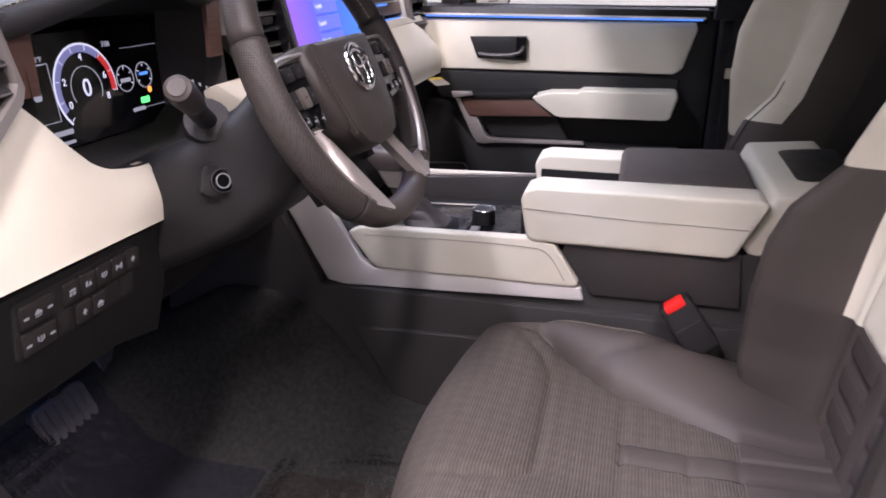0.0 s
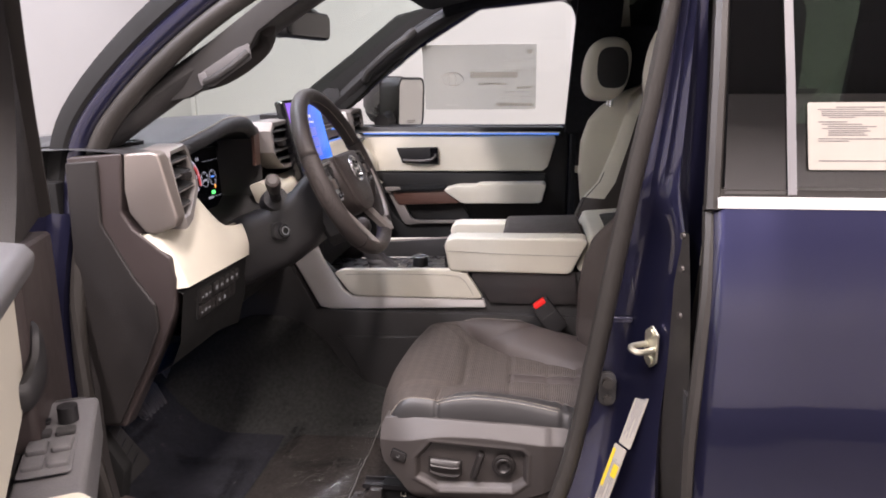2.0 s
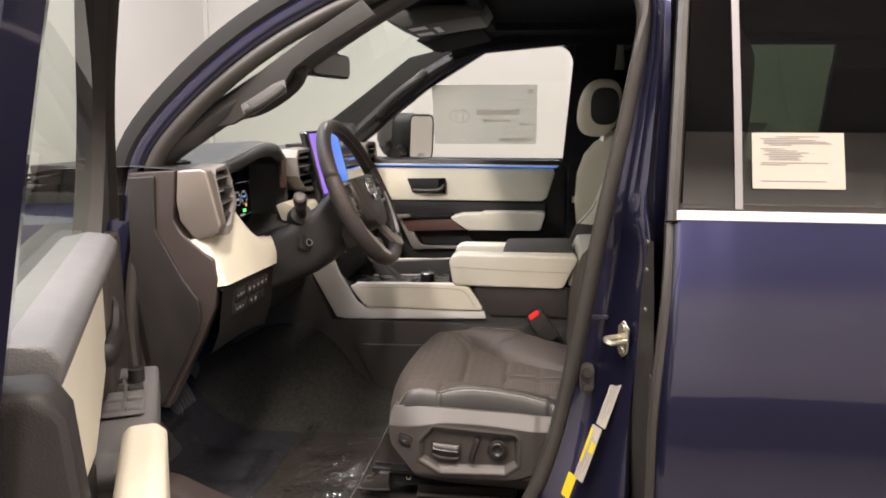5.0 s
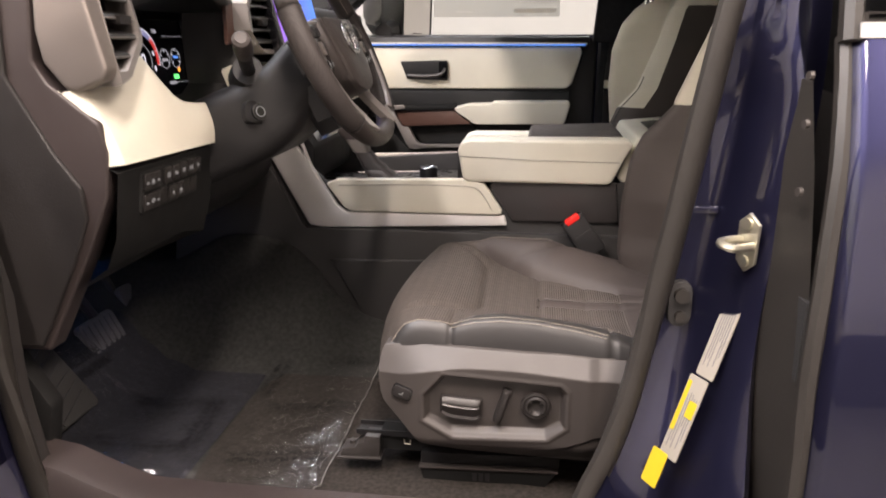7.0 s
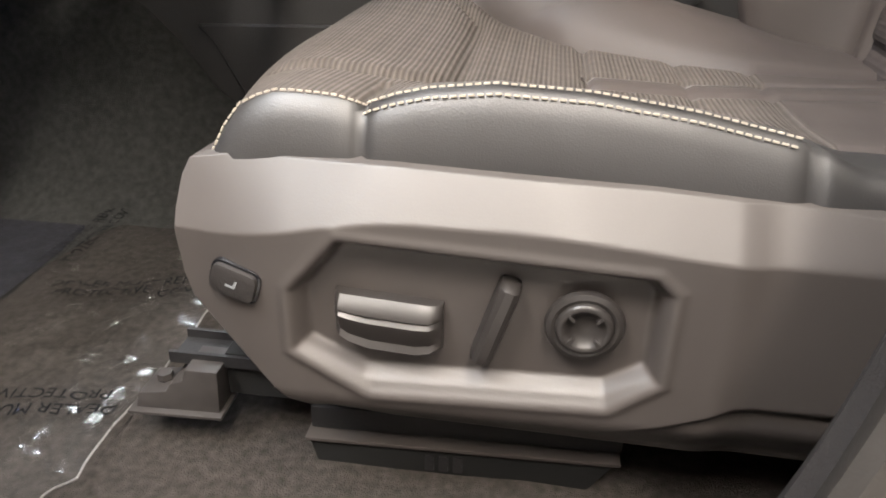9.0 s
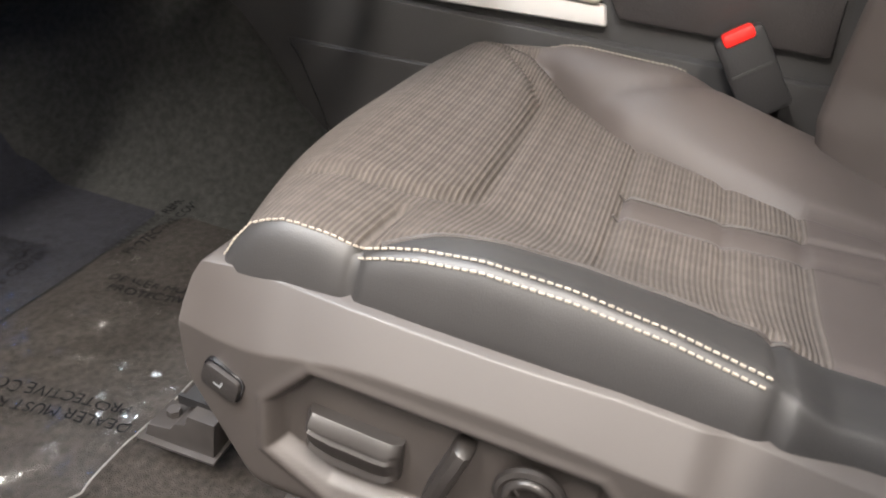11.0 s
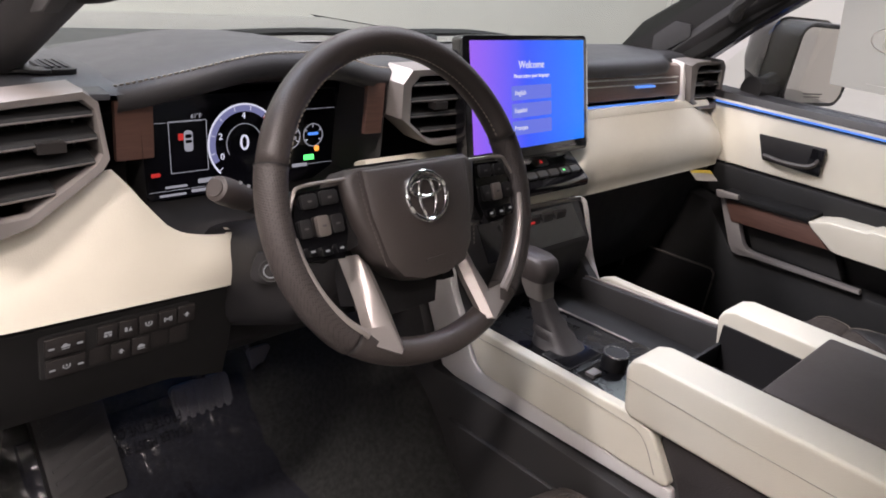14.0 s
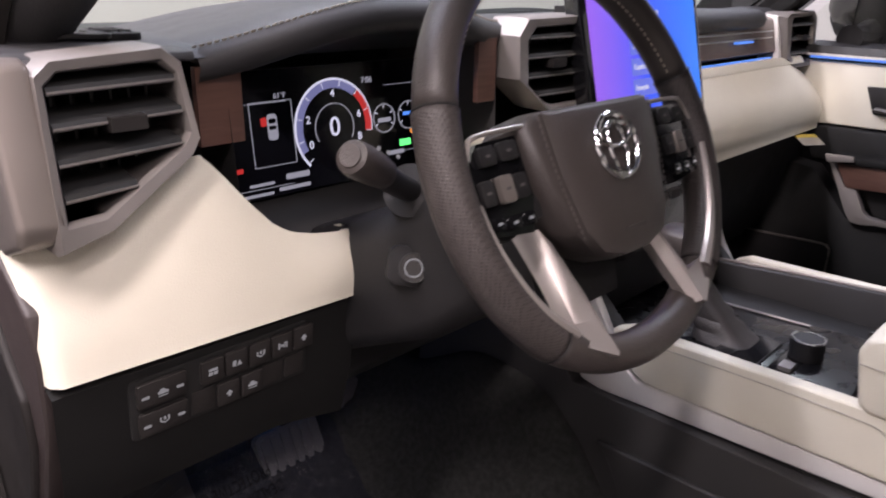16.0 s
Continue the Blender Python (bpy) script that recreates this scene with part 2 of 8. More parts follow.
LCD = M("lcd_black", (0.004, 0.004, 0.008), 0.12, vary=0.1, coat=0.3)
GLASS = M_glass("green_glass", (0.80, 0.87, 0.80))
GLASS_CLEAR = M_glass("clear_glass", (0.92, 0.94, 0.90))
GLASS_DARK = M_glass("privacy_glass", (0.28, 0.345, 0.285), 0.01, 0.27)
PILLAR_GLOSS = M_glass("gloss_pillar_film", (0.004, 0.004, 0.004), 0.02, 0.25)
MIRROR = M("mirror_glass", (0.8, 0.8, 0.8), 0.02, metal=1.0, vary=0.01, rvary=0.01)


# ---------------------------------------------------------------- mesh helpers
ORIGIN = {}


def thing(name, base, label, category, group="", kind=""):
    ob = new(name)
    ob.empty_display_size = 0.05
    ob.location = base
    ORIGIN[ob.name] = Vector(base)
    return tagged(ob, label, category, group, kind)


def part(name, bm, material, parent=None, label="", smooth=35, kind=""):
    """Links a bmesh, given in world coordinates, as one mesh under a thing or a part."""
    base = ORIGIN[parent.name] if parent else Vector()
    if base.length:
        bmesh.ops.translate(bm, vec=-base, verts=bm.verts)
    me = bpy.data.meshes.new(name)
    bmesh.ops.recalc_face_normals(bm, faces=bm.faces)
    bm.to_mesh(me)
    bm.free()
    me.materials.append(material)
    for p in me.polygons:
        p.use_smooth = smooth > 0
    if 0 < smooth < 180:
        me.set_sharp_from_angle(angle=radians(smooth))
    ob = new(name, me)
    if parent:
        ob.parent = parent
    ORIGIN[ob.name] = base
    return tagged(ob, label, kind=kind)


def setting(name, bm, material, label, category, smooth=35):
    return tagged(part(name, bm, material, None, smooth=smooth), label, category, kind="structure")


def join(*bms):
    out = bms[0]
    for b in bms[1:]:
        me = bpy.data.meshes.new("tmp")
        b.to_mesh(me)
        out.from_mesh(me)
        bpy.data.meshes.remove(me)
        b.free()
    return out


def bevel(bm, w, seg=2, angle=30):
    es = [e for e in bm.edges if len(e.link_faces) == 2 and e.calc_face_angle(0) > radians(angle)]
    if es:
        bmesh.ops.bevel(bm, geom=es, offset=w, segments=seg, profile=0.6, affect="EDGES", clamp_overlap=True)
    return bm


def box(x0, x1, y0, y1, z0, z1, bw=0.0, seg=2):
    bm = bmesh.new()
    vs = [bm.verts.new((x, y, z)) for x in (x0, x1) for y in (y0, y1) for z in (z0, z1)]
    for f in ((0, 1, 3, 2), (4, 6, 7, 5), (0, 4, 5, 1), (2, 3, 7, 6), (0, 2, 6, 4), (1, 5, 7, 3)):
        bm.faces.new([vs[i] for i in f])
    return bevel(bm, bw, seg) if bw else bm


def prism(poly, axis, a, b, bw=0.0, seg=2, skew=None):
    """A polygon carried along an axis from a to b. 'y': (x, z) points; 'x': (y, z); 'z': (x, y)."""
    bm = bmesh.new()
    put = {"y": lambda p, c: (p[0], c, p[1]), "x": lambda p, c: (c, p[0], p[1]), "z": lambda p, c: (p[0], p[1], c)}[axis]
    lo = [bm.verts.new(put(p, a)) for p in poly]
    hi = [bm.verts.new(put(p, b)) for p in (skew or poly)]
    bm.faces.new(lo)
    bm.faces.new(hi[::-1])
    n = len(poly)
    for i in range(n):
        bm.faces.new((lo[i], hi[i], hi[(i + 1) % n], lo[(i + 1) % n]))
    bmesh.ops.recalc_face_normals(bm, faces=bm.faces)
    return bevel(bm, bw, seg) if bw else bm


def loft(rings, closed=True, caps=True):
    bm = bmesh.new()
    rows = [[bm.verts.new(p) for p in r] for r in rings]
    n = len(rows[0])
    for a, b in zip(rows, rows[1:]):
        for i in range(n if closed else n - 1):
            j = (i + 1) % n
            bm.faces.new((a[i], a[j], b[j], b[i]))
    if caps and closed:
        bm.faces.new(rows[0][::-1])
        bm.faces.new(rows[-1])
    return bm


def curve(pts, n=8, closed=False):
    """A smooth line through the points (Catmull-Rom), n steps a span."""
    P = [Vector(p) for p in pts]
    k, out = len(P), []
    for i in range(k if closed else k - 1):
        g = (lambda j: P[j % k]) if closed else (lambda j: P[min(max(j, 0), k - 1)])
        p0, p1, p2, p3 = g(i - 1), g(i), g(i + 1), g(i + 2)
        for s in range(n):
            t = s / n
            out.append(0.5 * ((2 * p1) + (p2 - p0) * t + (2 * p0 - 5 * p1 + 4 * p2 - p3) * t * t + (3 * p1 - p0 - 3 * p2 + p3) * t ** 3))
    if not closed:
        out.append(P[-1])
    return out


def tube(pts, r, n=10, closed=False, squash=1.0, up=(0, 0, 1)):
    """A round (or flattened) bar along the points. r: a number or a function of 0..1."""
    rings, k = [], len(pts)
    for i, p in enumerate(pts):
        a = pts[(i - 1) % k] if closed or i else pts[i]
        b = pts[(i + 1) % k] if closed or i < k - 1 else pts[i]
        d = (Vector(b) - Vector(a)).normalized()
        s = d.cross(Vector(up))
        s = s.normalized() if s.length > 1e-4 else Vector((1, 0, 0))
        u = s.cross(d).normalized()
        rad = r(i / max(1, k - 1)) if callable(r) else r
        rings.append([Vector(p) + (s * math.cos(w) + u * math.sin(w) * squash) * rad for w in (2 * math.pi * j / n for j in range(n))])
    if closed:
        rings.append(rings[0])
        bm = loft(rings, True, False)
        bmesh.ops.remove_doubles(bm, verts=bm.verts, dist=1e-6)
        return bm
    return loft(rings)


def disc(c, axis, r, h, n=24, bw=0.0, r2=None):
    """A short cylinder from c along the unit axis."""
    c, d = Vector(c), Vector(axis).normalized()
    s = d.orthogonal().normalized()
    u = d.cross(s)
    ring = lambda rr, k: [c + d * k + (s * math.cos(w) + u * math.sin(w)) * rr for w in (2 * math.pi * j / n for j in range(n))]
    bm = loft([ring(r, 0), ring(r if r2 is None else r2, h)])
    return bevel(bm, bw, 2) if bw else bm


def plate(poly, normal, depth, bw=0.0):
    """A flat piece with the given corners, thickened against its normal."""
    n = Vector(normal).normalized() * depth
    bm = loft([[Vector(p) - n for p in poly], [Vector(p) for p in poly]])
    return bevel(bm, bw, 2) if bw else bm


def place(bm, m):
    bmesh.ops.transform(bm, matrix=m, verts=bm.verts)
    return bm


def rrect(w, h, r, n=5):
    """Corners of a rounded rectangle round 0, 0."""
    out = []
    for cx, cy, a0 in ((w / 2 - r, h / 2 - r, 0), (-w / 2 + r, h / 2 - r, 90), (-w / 2 + r, -h / 2 + r, 180), (w / 2 - r, -h / 2 + r, 270)):
        for i in range(n + 1):
            a = radians(a0 + 90 * i / n)
            out.append((cx + r * math.cos(a), cy + r * math.sin(a)))
    return out


def basis(origin, right, up):
    """A pose whose x is right, y is up and z points at the viewer."""
    r = Vector(right).normalized()
    u = (Vector(up) - r * Vector(up).dot(r)).normalized()
    n = r.cross(u)
    return Matrix(((r.x, u.x, n.x, origin[0]), (r.y, u.y, n.y, origin[1]), (r.z, u.z, n.z, origin[2]), (0, 0, 0, 1)))


def slab(poly2, m, d0, d1, bw=0.0):
    """A 2D outline in the plane of m, from depth d0 to d1 along its normal."""
    return place(prism(poly2, "z", d0, d1, bw), m)


def words(body, size, m, depth=0.0004, align="CENTER"):
    """Letters from the built-in font, in the plane of m."""
    c = bpy.data.curves.new("letters", "FONT")
    c.body, c.size, c.align_x, c.align_y, c.extrude = body, size, align, "CENTER", depth
    ob = new("letters", c)
    me = bpy.data.meshes.new_from_object(ob.evaluated_get(bpy.context.evaluated_depsgraph_get()))
    bm = bmesh.new()
    bm.from_mesh(me)
    bpy.data.objects.remove(ob)
    bpy.data.curves.remove(c)
    bpy.data.meshes.remove(me)
    return place(bm, m)


def stitches(pts, length=0.004, gap=0.0025, r=0.0007):
    """Short thread dashes along a line of points."""
    seg, due, gone = [], 0.0, 0.0
    for a, b in zip(pts, pts[1:]):
        a, b = Vector(a), Vector(b)
        L = (b - a).length
        if L < 1e-6:
            continue
        d = (b - a) / L
        while due <= gone + L:
            p = a + d * (due - gone)
            seg.append((p, p + d * length))
            due += length + gap
        gone += L
    rings = bmesh.new()
    for p, q in seg:
        d = (q - p).normalized()
        s = d.orthogonal().normalized() * r
        u = d.cross(s).normalized() * r
        va = [rings.verts.new(p + w) for w in (s, u, -s, -u)]
        vb = [rings.verts.new(q + w) for w in (s, u, -s, -u)]
        for i in range(4):
            rings.faces.new((va[i], va[(i + 1) % 4], vb[(i + 1) % 4], vb[i]))
        rings.faces.new(va[::-1])
        rings.faces.new(vb)
    return rings


def lerp(a, b, t):
    return a + (b - a) * t


def ease(x, a, b):
    t = min(1, max(0, (x - a) / (b - a)))
    return t * t * (3 - 2 * t)


def table(x, rows):
    """Straight steps between (x, value) rows."""
    if x <= rows[0][0]:
        return rows[0][1]
    for (a, u), (b, v) in zip(rows, rows[1:]):
        if x <= b:
            return lerp(u, v, (x - a) / (b - a))
    return rows[-1][1]


# ---------------------------------------------------------------- the photo bay round the truck
RX0, RX1, RY0, RY1, RH = -3.6, 7.0, -6.5, 6.4, 5.95
setting("floor", box(RX0 - 0.2, RX1 + 0.2, RY0 - 0.2, RY1 + 0.2, -0.2, 0.0), CONCRETE, "smooth sealed grey concrete floor of the photo bay", "floor", 0)
setting("ceiling", box(RX0 - 0.2, RX1 + 0.2, RY0 - 0.2, RY1 + 0.2, RH, RH + 0.2), CEIL, "dark painted ceiling with tube lights", "ceiling", 0)
setting("wall_north", box(RX0 - 0.2, RX1 + 0.2, RY1, RY1 + 0.2, 0, RH), WALL, "plain white painted wall beside the truck", "wall", 0)
setting("wall_west", box(RX0 - 0.2, RX0, RY0, RY1, 0, RH), WALL, "plain white painted wall ahead of the truck", "wall", 0)
setting("wall_east", box(RX1, RX1 + 0.2, RY0, RY1, 0, RH), WALL, "plain white painted wall behind the truck", "wall", 0)
setting("wall_south", box(RX0 - 0.2, RX1 + 0.2, RY0 - 0.2, RY0, 0, RH), WALLD, "grey painted wall facing the open door", "wall", 0)
# Unseen dark strip, added so the body paint mirrors a dark band.
setting("reflected_dark_band", box(RX0, RX1, RY0, RY0 + 0.04, 0, 1.25), CEIL, "unseen dark strip along the wall foot, added for paint reflections", "wall panelling", 0)
setting("trim", box(RX0, RX0 + 0.05, RY1 - 0.05, RY1, 0, RH, 0.01), WALL, "white corner strip where two walls meet", "trim")


# ---------------------------------------------------------------- truck body
body = thing("truck_body", (0.4, 0.0, 0.75), "navy blue metallic pickup truck cab with open door frame", "pickup truck")

# seal line round the driver's door opening, from the sill's front corner upwards
OPENING = [(-0.338, -0.855, 0.90), (-0.355, -0.84, 1.05), (-0.370, -0.81, 1.20), (-0.352, -0.772, 1.372), (-0.322, -0.757, 1.479), (-0.208, -0.732, 1.600), (-0.070, -0.706, 1.699),
           (0.094, -0.68, 1.774), (0.298, -0.668, 1.812), (0.44, -0.668, 1.820), (0.535, -0.682, 1.785), (0.560, -0.712, 1.713), (0.538, -0.74, 1.56), (0.503, -0.764, 1.382),
           (0.469, -0.778, 1.18), (0.447, -0.788, 1.06), (0.420, -0.815, 0.95), (0.386, -0.835, 0.865), (0.335, -0.852, 0.785), (0.15, -0.862, 0.725), (-0.10, -0.864, 0.72), (-0.285, -0.862, 0.76)]
loop = curve(OPENING, 6, True)
part("door_seal", tube(loop, 0.0125, 10, True, 1.25), RUBBER, body, "dark rubber door seal")
# inner lip of the opening, clad in plastic, behind the seal
mid = sum(loop, Vector()) / len(loop)
inset = lambda p, k, dy: Vector((lerp(p.x, mid.x, k), p.y + dy, lerp(p.z, mid.z, k)))
part("opening_trim", loft([[inset(p, 0.0, 0.004) for p in loop], [inset(p, 0.012, 0.03) for p in loop], [inset(p, -0.03, 0.055) for p in loop], [inset(p, -0.08, 0.06) for p in loop]], True, False), BROWNPL, body)

# painted jamb: a stepped band outside the seal
def jamb(p):
    d = Vector((p.x - mid.x, 0, p.z - mid.z)).normalized()
    return d


def band(k0, k1, prof, steps=1):
    """Band of body metal outside the seal between two places of the loop; prof: (outwards, sideways) steps."""
    rings = []
    for i in range(k0, k1 + 1):
        p = loop[i % len(loop)]
        d = jamb(p)
        rings.append([p + d * a + Vector((0, b, 0)) for a, b in prof])
    return loft(rings, False, False)


# A-pillar and roof rail: loop indexes 6*2 .. 6*10 ; B-pillar 6*10 .. 6*17 ; sill 6*17 .. 6*23
APROF = [(0.010, 0.008), (0.014, -0.006), (0.020, -0.011), (0.030, -0.013), (0.040, -0.011), (0.046, -0.004), (0.048, 0.02), (0.048, 0.06)]
part("a_pillar", band(12, 63, APROF), PAINT, body)
part("windshield_moulding", band(14, 50, [(0.046, -0.004), (0.052, -0.008), (0.068, -0.002), (0.088, 0.014), (0.084, 0.03)]), MOULD, body, "black windshield edge moulding")
# front door jamb (hinge pillar) and fender side
FPROF = [(0.008, 0.006), (0.014, -0.02), (0.03, -0.028), (0.05, -0.03), (0.06, -0.05), (0.075, -0.075), (0.10, -0.085), (0.16, -0.088)]
part("hinge_pillar", band(-2, 17, FPROF), PAINT, body)
part("sill", band(100, 131, [(0.006, 0.004), (0.012, -0.02), (0.03, -0.04), (0.05, -0.06), (0.075, -0.075), (0.11, -0.08), (0.16, -0.07)]), PAINT, body)
# B-pillar: stacked sections from the seal to the rear door's edge
def seal_at(z):
    s = loop[60:111]
    for a, b in zip(s, s[1:]):
        if (a.z - z) * (b.z - z) <= 0 and abs(a.z - b.z) > 1e-6:
            return a.lerp(b, (z - a.z) / (b.z - a.z))
    return s[0]


def belly(z):
    """Sideways place of the body's outer skin at a height."""
    return table(z, [(0.40, -0.90), (0.62, -0.935), (0.85, -0.948), (1.0, -0.945), (1.12, -0.93), (1.25, -0.895), (1.33, -0.86), (1.385, -0.835), (1.56, -0.775), (1.74, -0.705), (1.84, -0.66)])


rows = []
for i in range(46):
    z = lerp(0.80, 1.80, i / 45)
    s = seal_at(z)
    up = ease(z, 1.30, 1.42)
    yo = belly(z)
    xe = lerp(0.572, 0.60, ease(z, 1.0, 1.4))
    k = (xe - s.x) / 0.118
    lo = ease(z, 1.0, 0.84)
    q = [(0.006, 0.006), (0.010, 0.022), (0.018, 0.024), (0.044, 0.022), (0.052, 0.014), (0.060, 0.004), (0.078, -0.026), (0.092, -0.044), (0.099, -0.048), (0.104, -0.040), (0.107, -0.010), (0.112, 0.004), (0.135, 0.006)]
    qu = [(0.006, 0.006), (0.010, 0.004), (0.022, -0.004), (0.034, -0.002), (0.042, -0.012), (0.052, -0.018), (0.060, -0.014), (0.068, -0.020), (0.078, -0.026), (0.086, -0.022), (0.094, -0.012), (0.105, -0.010), (0.13, -0.006)]
    rows.append([Vector((s.x + k * lerp(a[0], b[0], up), s.y + lerp(a[1], b[1], up) - 0.02 * lo, z)) for a, b in zip(q, qu)])
part("b_pillar", loft(rows, False, False), PAINT, body, smooth=60)
seal_rows = [Vector((lerp(0.578, 0.606, ease(z, 1.0, 1.4)), belly(z) + 0.014, z)) for z in (0.62 + 0.04 * i for i in range(20))]
part("rear_door_seal", tube(seal_rows, 0.010, 8), RUBBER, body, "dark rubber edge seal")
edge_rows = [Vector((lerp(0.607, 0.630, (z - 1.38) / 0.42), belly(z) + 0.006, z)) for z in (1.375 + 0.035 * i for i in range(13))]
part("frame_edge_seal", tube(edge_rows, 0.0115, 8), RUBBER, body, "rubber seal along the rear door frame")
gap = [[Vector((x, belly(z) + d, z)) for x, d in ((0.556, 0.115), (0.566, 0.075), (0.580, 0.03))] for z in (0.62 + 0.04 * i for i in range(19))]
part("pillar_seal", loft(gap, False, False), RUBBER, body)

# striker: zinc plate with a U bar and two screws
pl = basis((0.541, -0.812, 1.166), (0.50, -0.86, 0), (0, 0, 1))
strk = part("striker_plate", slab([(x * 0.85, y * 0.72) for x, y in ((-0.016, -0.03), (0.0, -0.046), (0.016, -0.03), (0.018, 0.03), (0.0, 0.046), (-0.016, 0.03))], pl, 0.0, 0.004, 0.001), STEEL, body, "zinc-plated door striker")
ub = curve([pl @ Vector(v) for v in ((-0.008, 0.002, 0.0), (-0.010, 0.002, 0.022), (-0.007, 0.001, 0.034), (0.007, -0.001, 0.034), (0.010, -0.002, 0.022), (0.008, -0.002, 0.0))], 4)
part("striker_bar", tube(ub, 0.0048, 8), STEEL, strk)
for dz in (-0.021, 0.021):
    part("screw", disc(pl @ Vector((0, dz, 0.003)), pl.to_3x3() @ Vector((0, 0, 1)), 0.0065, 0.004, 16, 0.001), STEEL, strk)
# rubber stop plate with two bumpers below the striker
bp = basis((0.482, -0.7645, 1.077), (1, 0.06, 0), (0, 0.03, 1))
stop = part("rubber_stop", slab(rrect(0.028, 0.056, 0.0135), bp, -0.004, 0.009, 0.003), DARKPL, body, "black rubber door stop")
for dz, rr in ((0.012, 0.0085), (-0.014, 0.0065)):
    part("bumper", disc(bp @ Vector((0, dz, 0.008)), bp.to_3x3() @ Vector((0, 0, 1)), rr, 0.009, 18, 0.003), RUBBER, stop)
part("body_plug", disc(bp @ Vector((0.004, -0.055, 0.0)), bp.to_3x3() @ Vector((0, 0, 1)), 0.009, 0.003, 18, 0.001), PAINT, body)
part("body_clip", slab(rrect(0.035, 0.008, 0.003), basis((0.50, -0.757, 1.19), (1, 0.0, 0), (0, 0, 1)), 0.0, 0.008, 0.002), PAINT, body)
# information labels on the lower pillar
tags = [((0.527, -0.809, 1.058), 0.027, 0.112, PAPER, "white printed certification label"), ((0.488, -0.834, 0.961), 0.028, 0.100, PAPER, "white and yellow tyre information label"), ((0.456, -0.858, 0.910), 0.024, 0.042, YELLOW, "yellow warning label")]
for (c, w, h, mt, lb) in tags:
    f = basis(c, (0.50, -0.86, 0), (0.30, 0.20, 0.93)) @ pose(0, 0, 0.003)
    lab = part("pillar_label", slab(rrect(w, h, 0.002, 2), f, 0.0, 0.0012), mt, body, lb)
    if mt is PAPER:
        for k in range(6):
            part("print_bar", slab(rrect(0.0010, h * (0.66, 0.58, 0.70, 0.40, 0.62, 0.52)[k], 0.0004, 1), f @ pose(-w * 0.30 + k * w * 0.125, -h * (0.06, 0.02, 0.04, -0.1, 0.05, 0.0)[k], 0), 0.0012, 0.0016), DIVBAR, lab)
    if lb.startswith("white and"):
        part("yellow_band", slab(rrect(0.006, h * 0.62, 0.001, 1), f @ pose(-w / 2 + 0.004, 0.012, 0), 0.0012, 0.0017), YELLOW, lab)
        part("yellow_patch", slab(rrect(0.012, 0.02, 0.001, 1), f @ pose(0.006, 0.012, 0), 0.0012, 0.0018), YELLOW, lab)

# roof skin, passenger side shell and cab back
roof = [[Vector((x, y, table(abs(y), [(0, 1.915), (0.4, 1.905), (0.6, 1.87), (0.66, 1.835)]) - 0.05 * ease(-x, -0.25, 0.15) - 0.09 * ease(-x, -0.05, 0.35))) for y in (-0.66, -0.6, -0.4, 0, 0.4, 0.6, 0.66)] for x in (0.02, 0.15, 0.3, 0.6, 1.2, 1.75)]
part("roof", loft(roof, False, False), PAINT, body)


def side_y(z):
    return -belly(z)


def window_sheet(name, mat_, outer, hole, t, parent, lab=""):
    """A body side sheet on the passenger side with an opening; corners as (x, z)."""
    n = len(outer)
    def at(p, d):
        return Vector((p[0], side_y(p[1]) - d, p[1]))
    bm = bmesh.new()
    rings = [[bm.verts.new(at(p, 0)) for p in outer], [bm.verts.new(at(p, 0)) for p in hole], [bm.verts.new(at(p, t)) for p in hole], [bm.verts.new(at(p, t)) for p in outer]]
    for a, b in zip(rings, rings[1:] + rings[:1]):
        for i in range(n):
            bm.faces.new((a[i], a[(i + 1) % n], b[(i + 1) % n], b[i]))
    return part(name, bm, mat_, parent, lab)


cab = window_sheet("cab_side", PAINT, [(-0.42, 1.395), (-0.21, 1.555), (0.0, 1.695), (0.20, 1.80), (0.50, 1.845), (1.75, 1.845), (1.75, 1.0), (1.75, 0.60), (0.6, 0.60), (-0.42, 0.60)],
             [(-0.365, 1.405), (-0.215, 1.53), (-0.04, 1.655), (0.17, 1.775), (0.47, 1.80), (1.60, 1.79), (1.60, 1.40), (1.60, 1.395), (0.6, 1.395), (-0.365, 1.39)], 0.03, body)
part("door_pillar", prism([(0.455, 1.37), (0.60, 1.37), (0.635, 1.80), (0.49, 1.82)], "y", 0.66, 0.70, 0.01, skew=[(0.455, 1.37), (0.60, 1.37), (0.635, 1.80), (0.49, 1.82)]), HEADLINER, body)
part("cab_back", join(box(1.72, 1.76, -0.86, 0.86, 0.6, 1.35), box(1.72, 1.76, -0.7, 0.7, 1.72, 1.84), box(1.72, 1.76, -0.8, -0.55, 1.35, 1.72), box(1.72, 1.76, 0.55, 0.8, 1.35, 1.72)), DARKPL, body)
part("rear_window", box(1.735, 1.741, -0.56, 0.56, 1.34, 1.73), GLASS_DARK, body).visible_shadow = False

# hood and cowl ahead of the windshield, fenders
hood = [[Vector((x, y, 1.405 - 0.05 * (-(x) - 0.78) - 0.10 * max(0, -x - 1.5) - 0.03 * (abs(y) / 0.8) ** 2 + (0.012 if 0.25 < abs(y) < 0.62 else 0))) for y in (-0.82, -0.7, -0.62, -0.45, -0.25, 0, 0.25, 0.45, 0.62, 0.7, 0.82)] for x in (-0.80, -1.0, -1.4, -1.7, -1.95, -2.05)]
part("hood", loft(hood, False, False), PAINT, body)
part("cowl", loft([[Vector((-0.86, y, 1.392)) for y in (-0.8, -0.4, 0, 0.4, 0.8)], [Vector((-0.66, y, 1.40)) for y in (-0.8, -0.4, 0, 0.4, 0.8)]], False, False), PLASTIC, body)
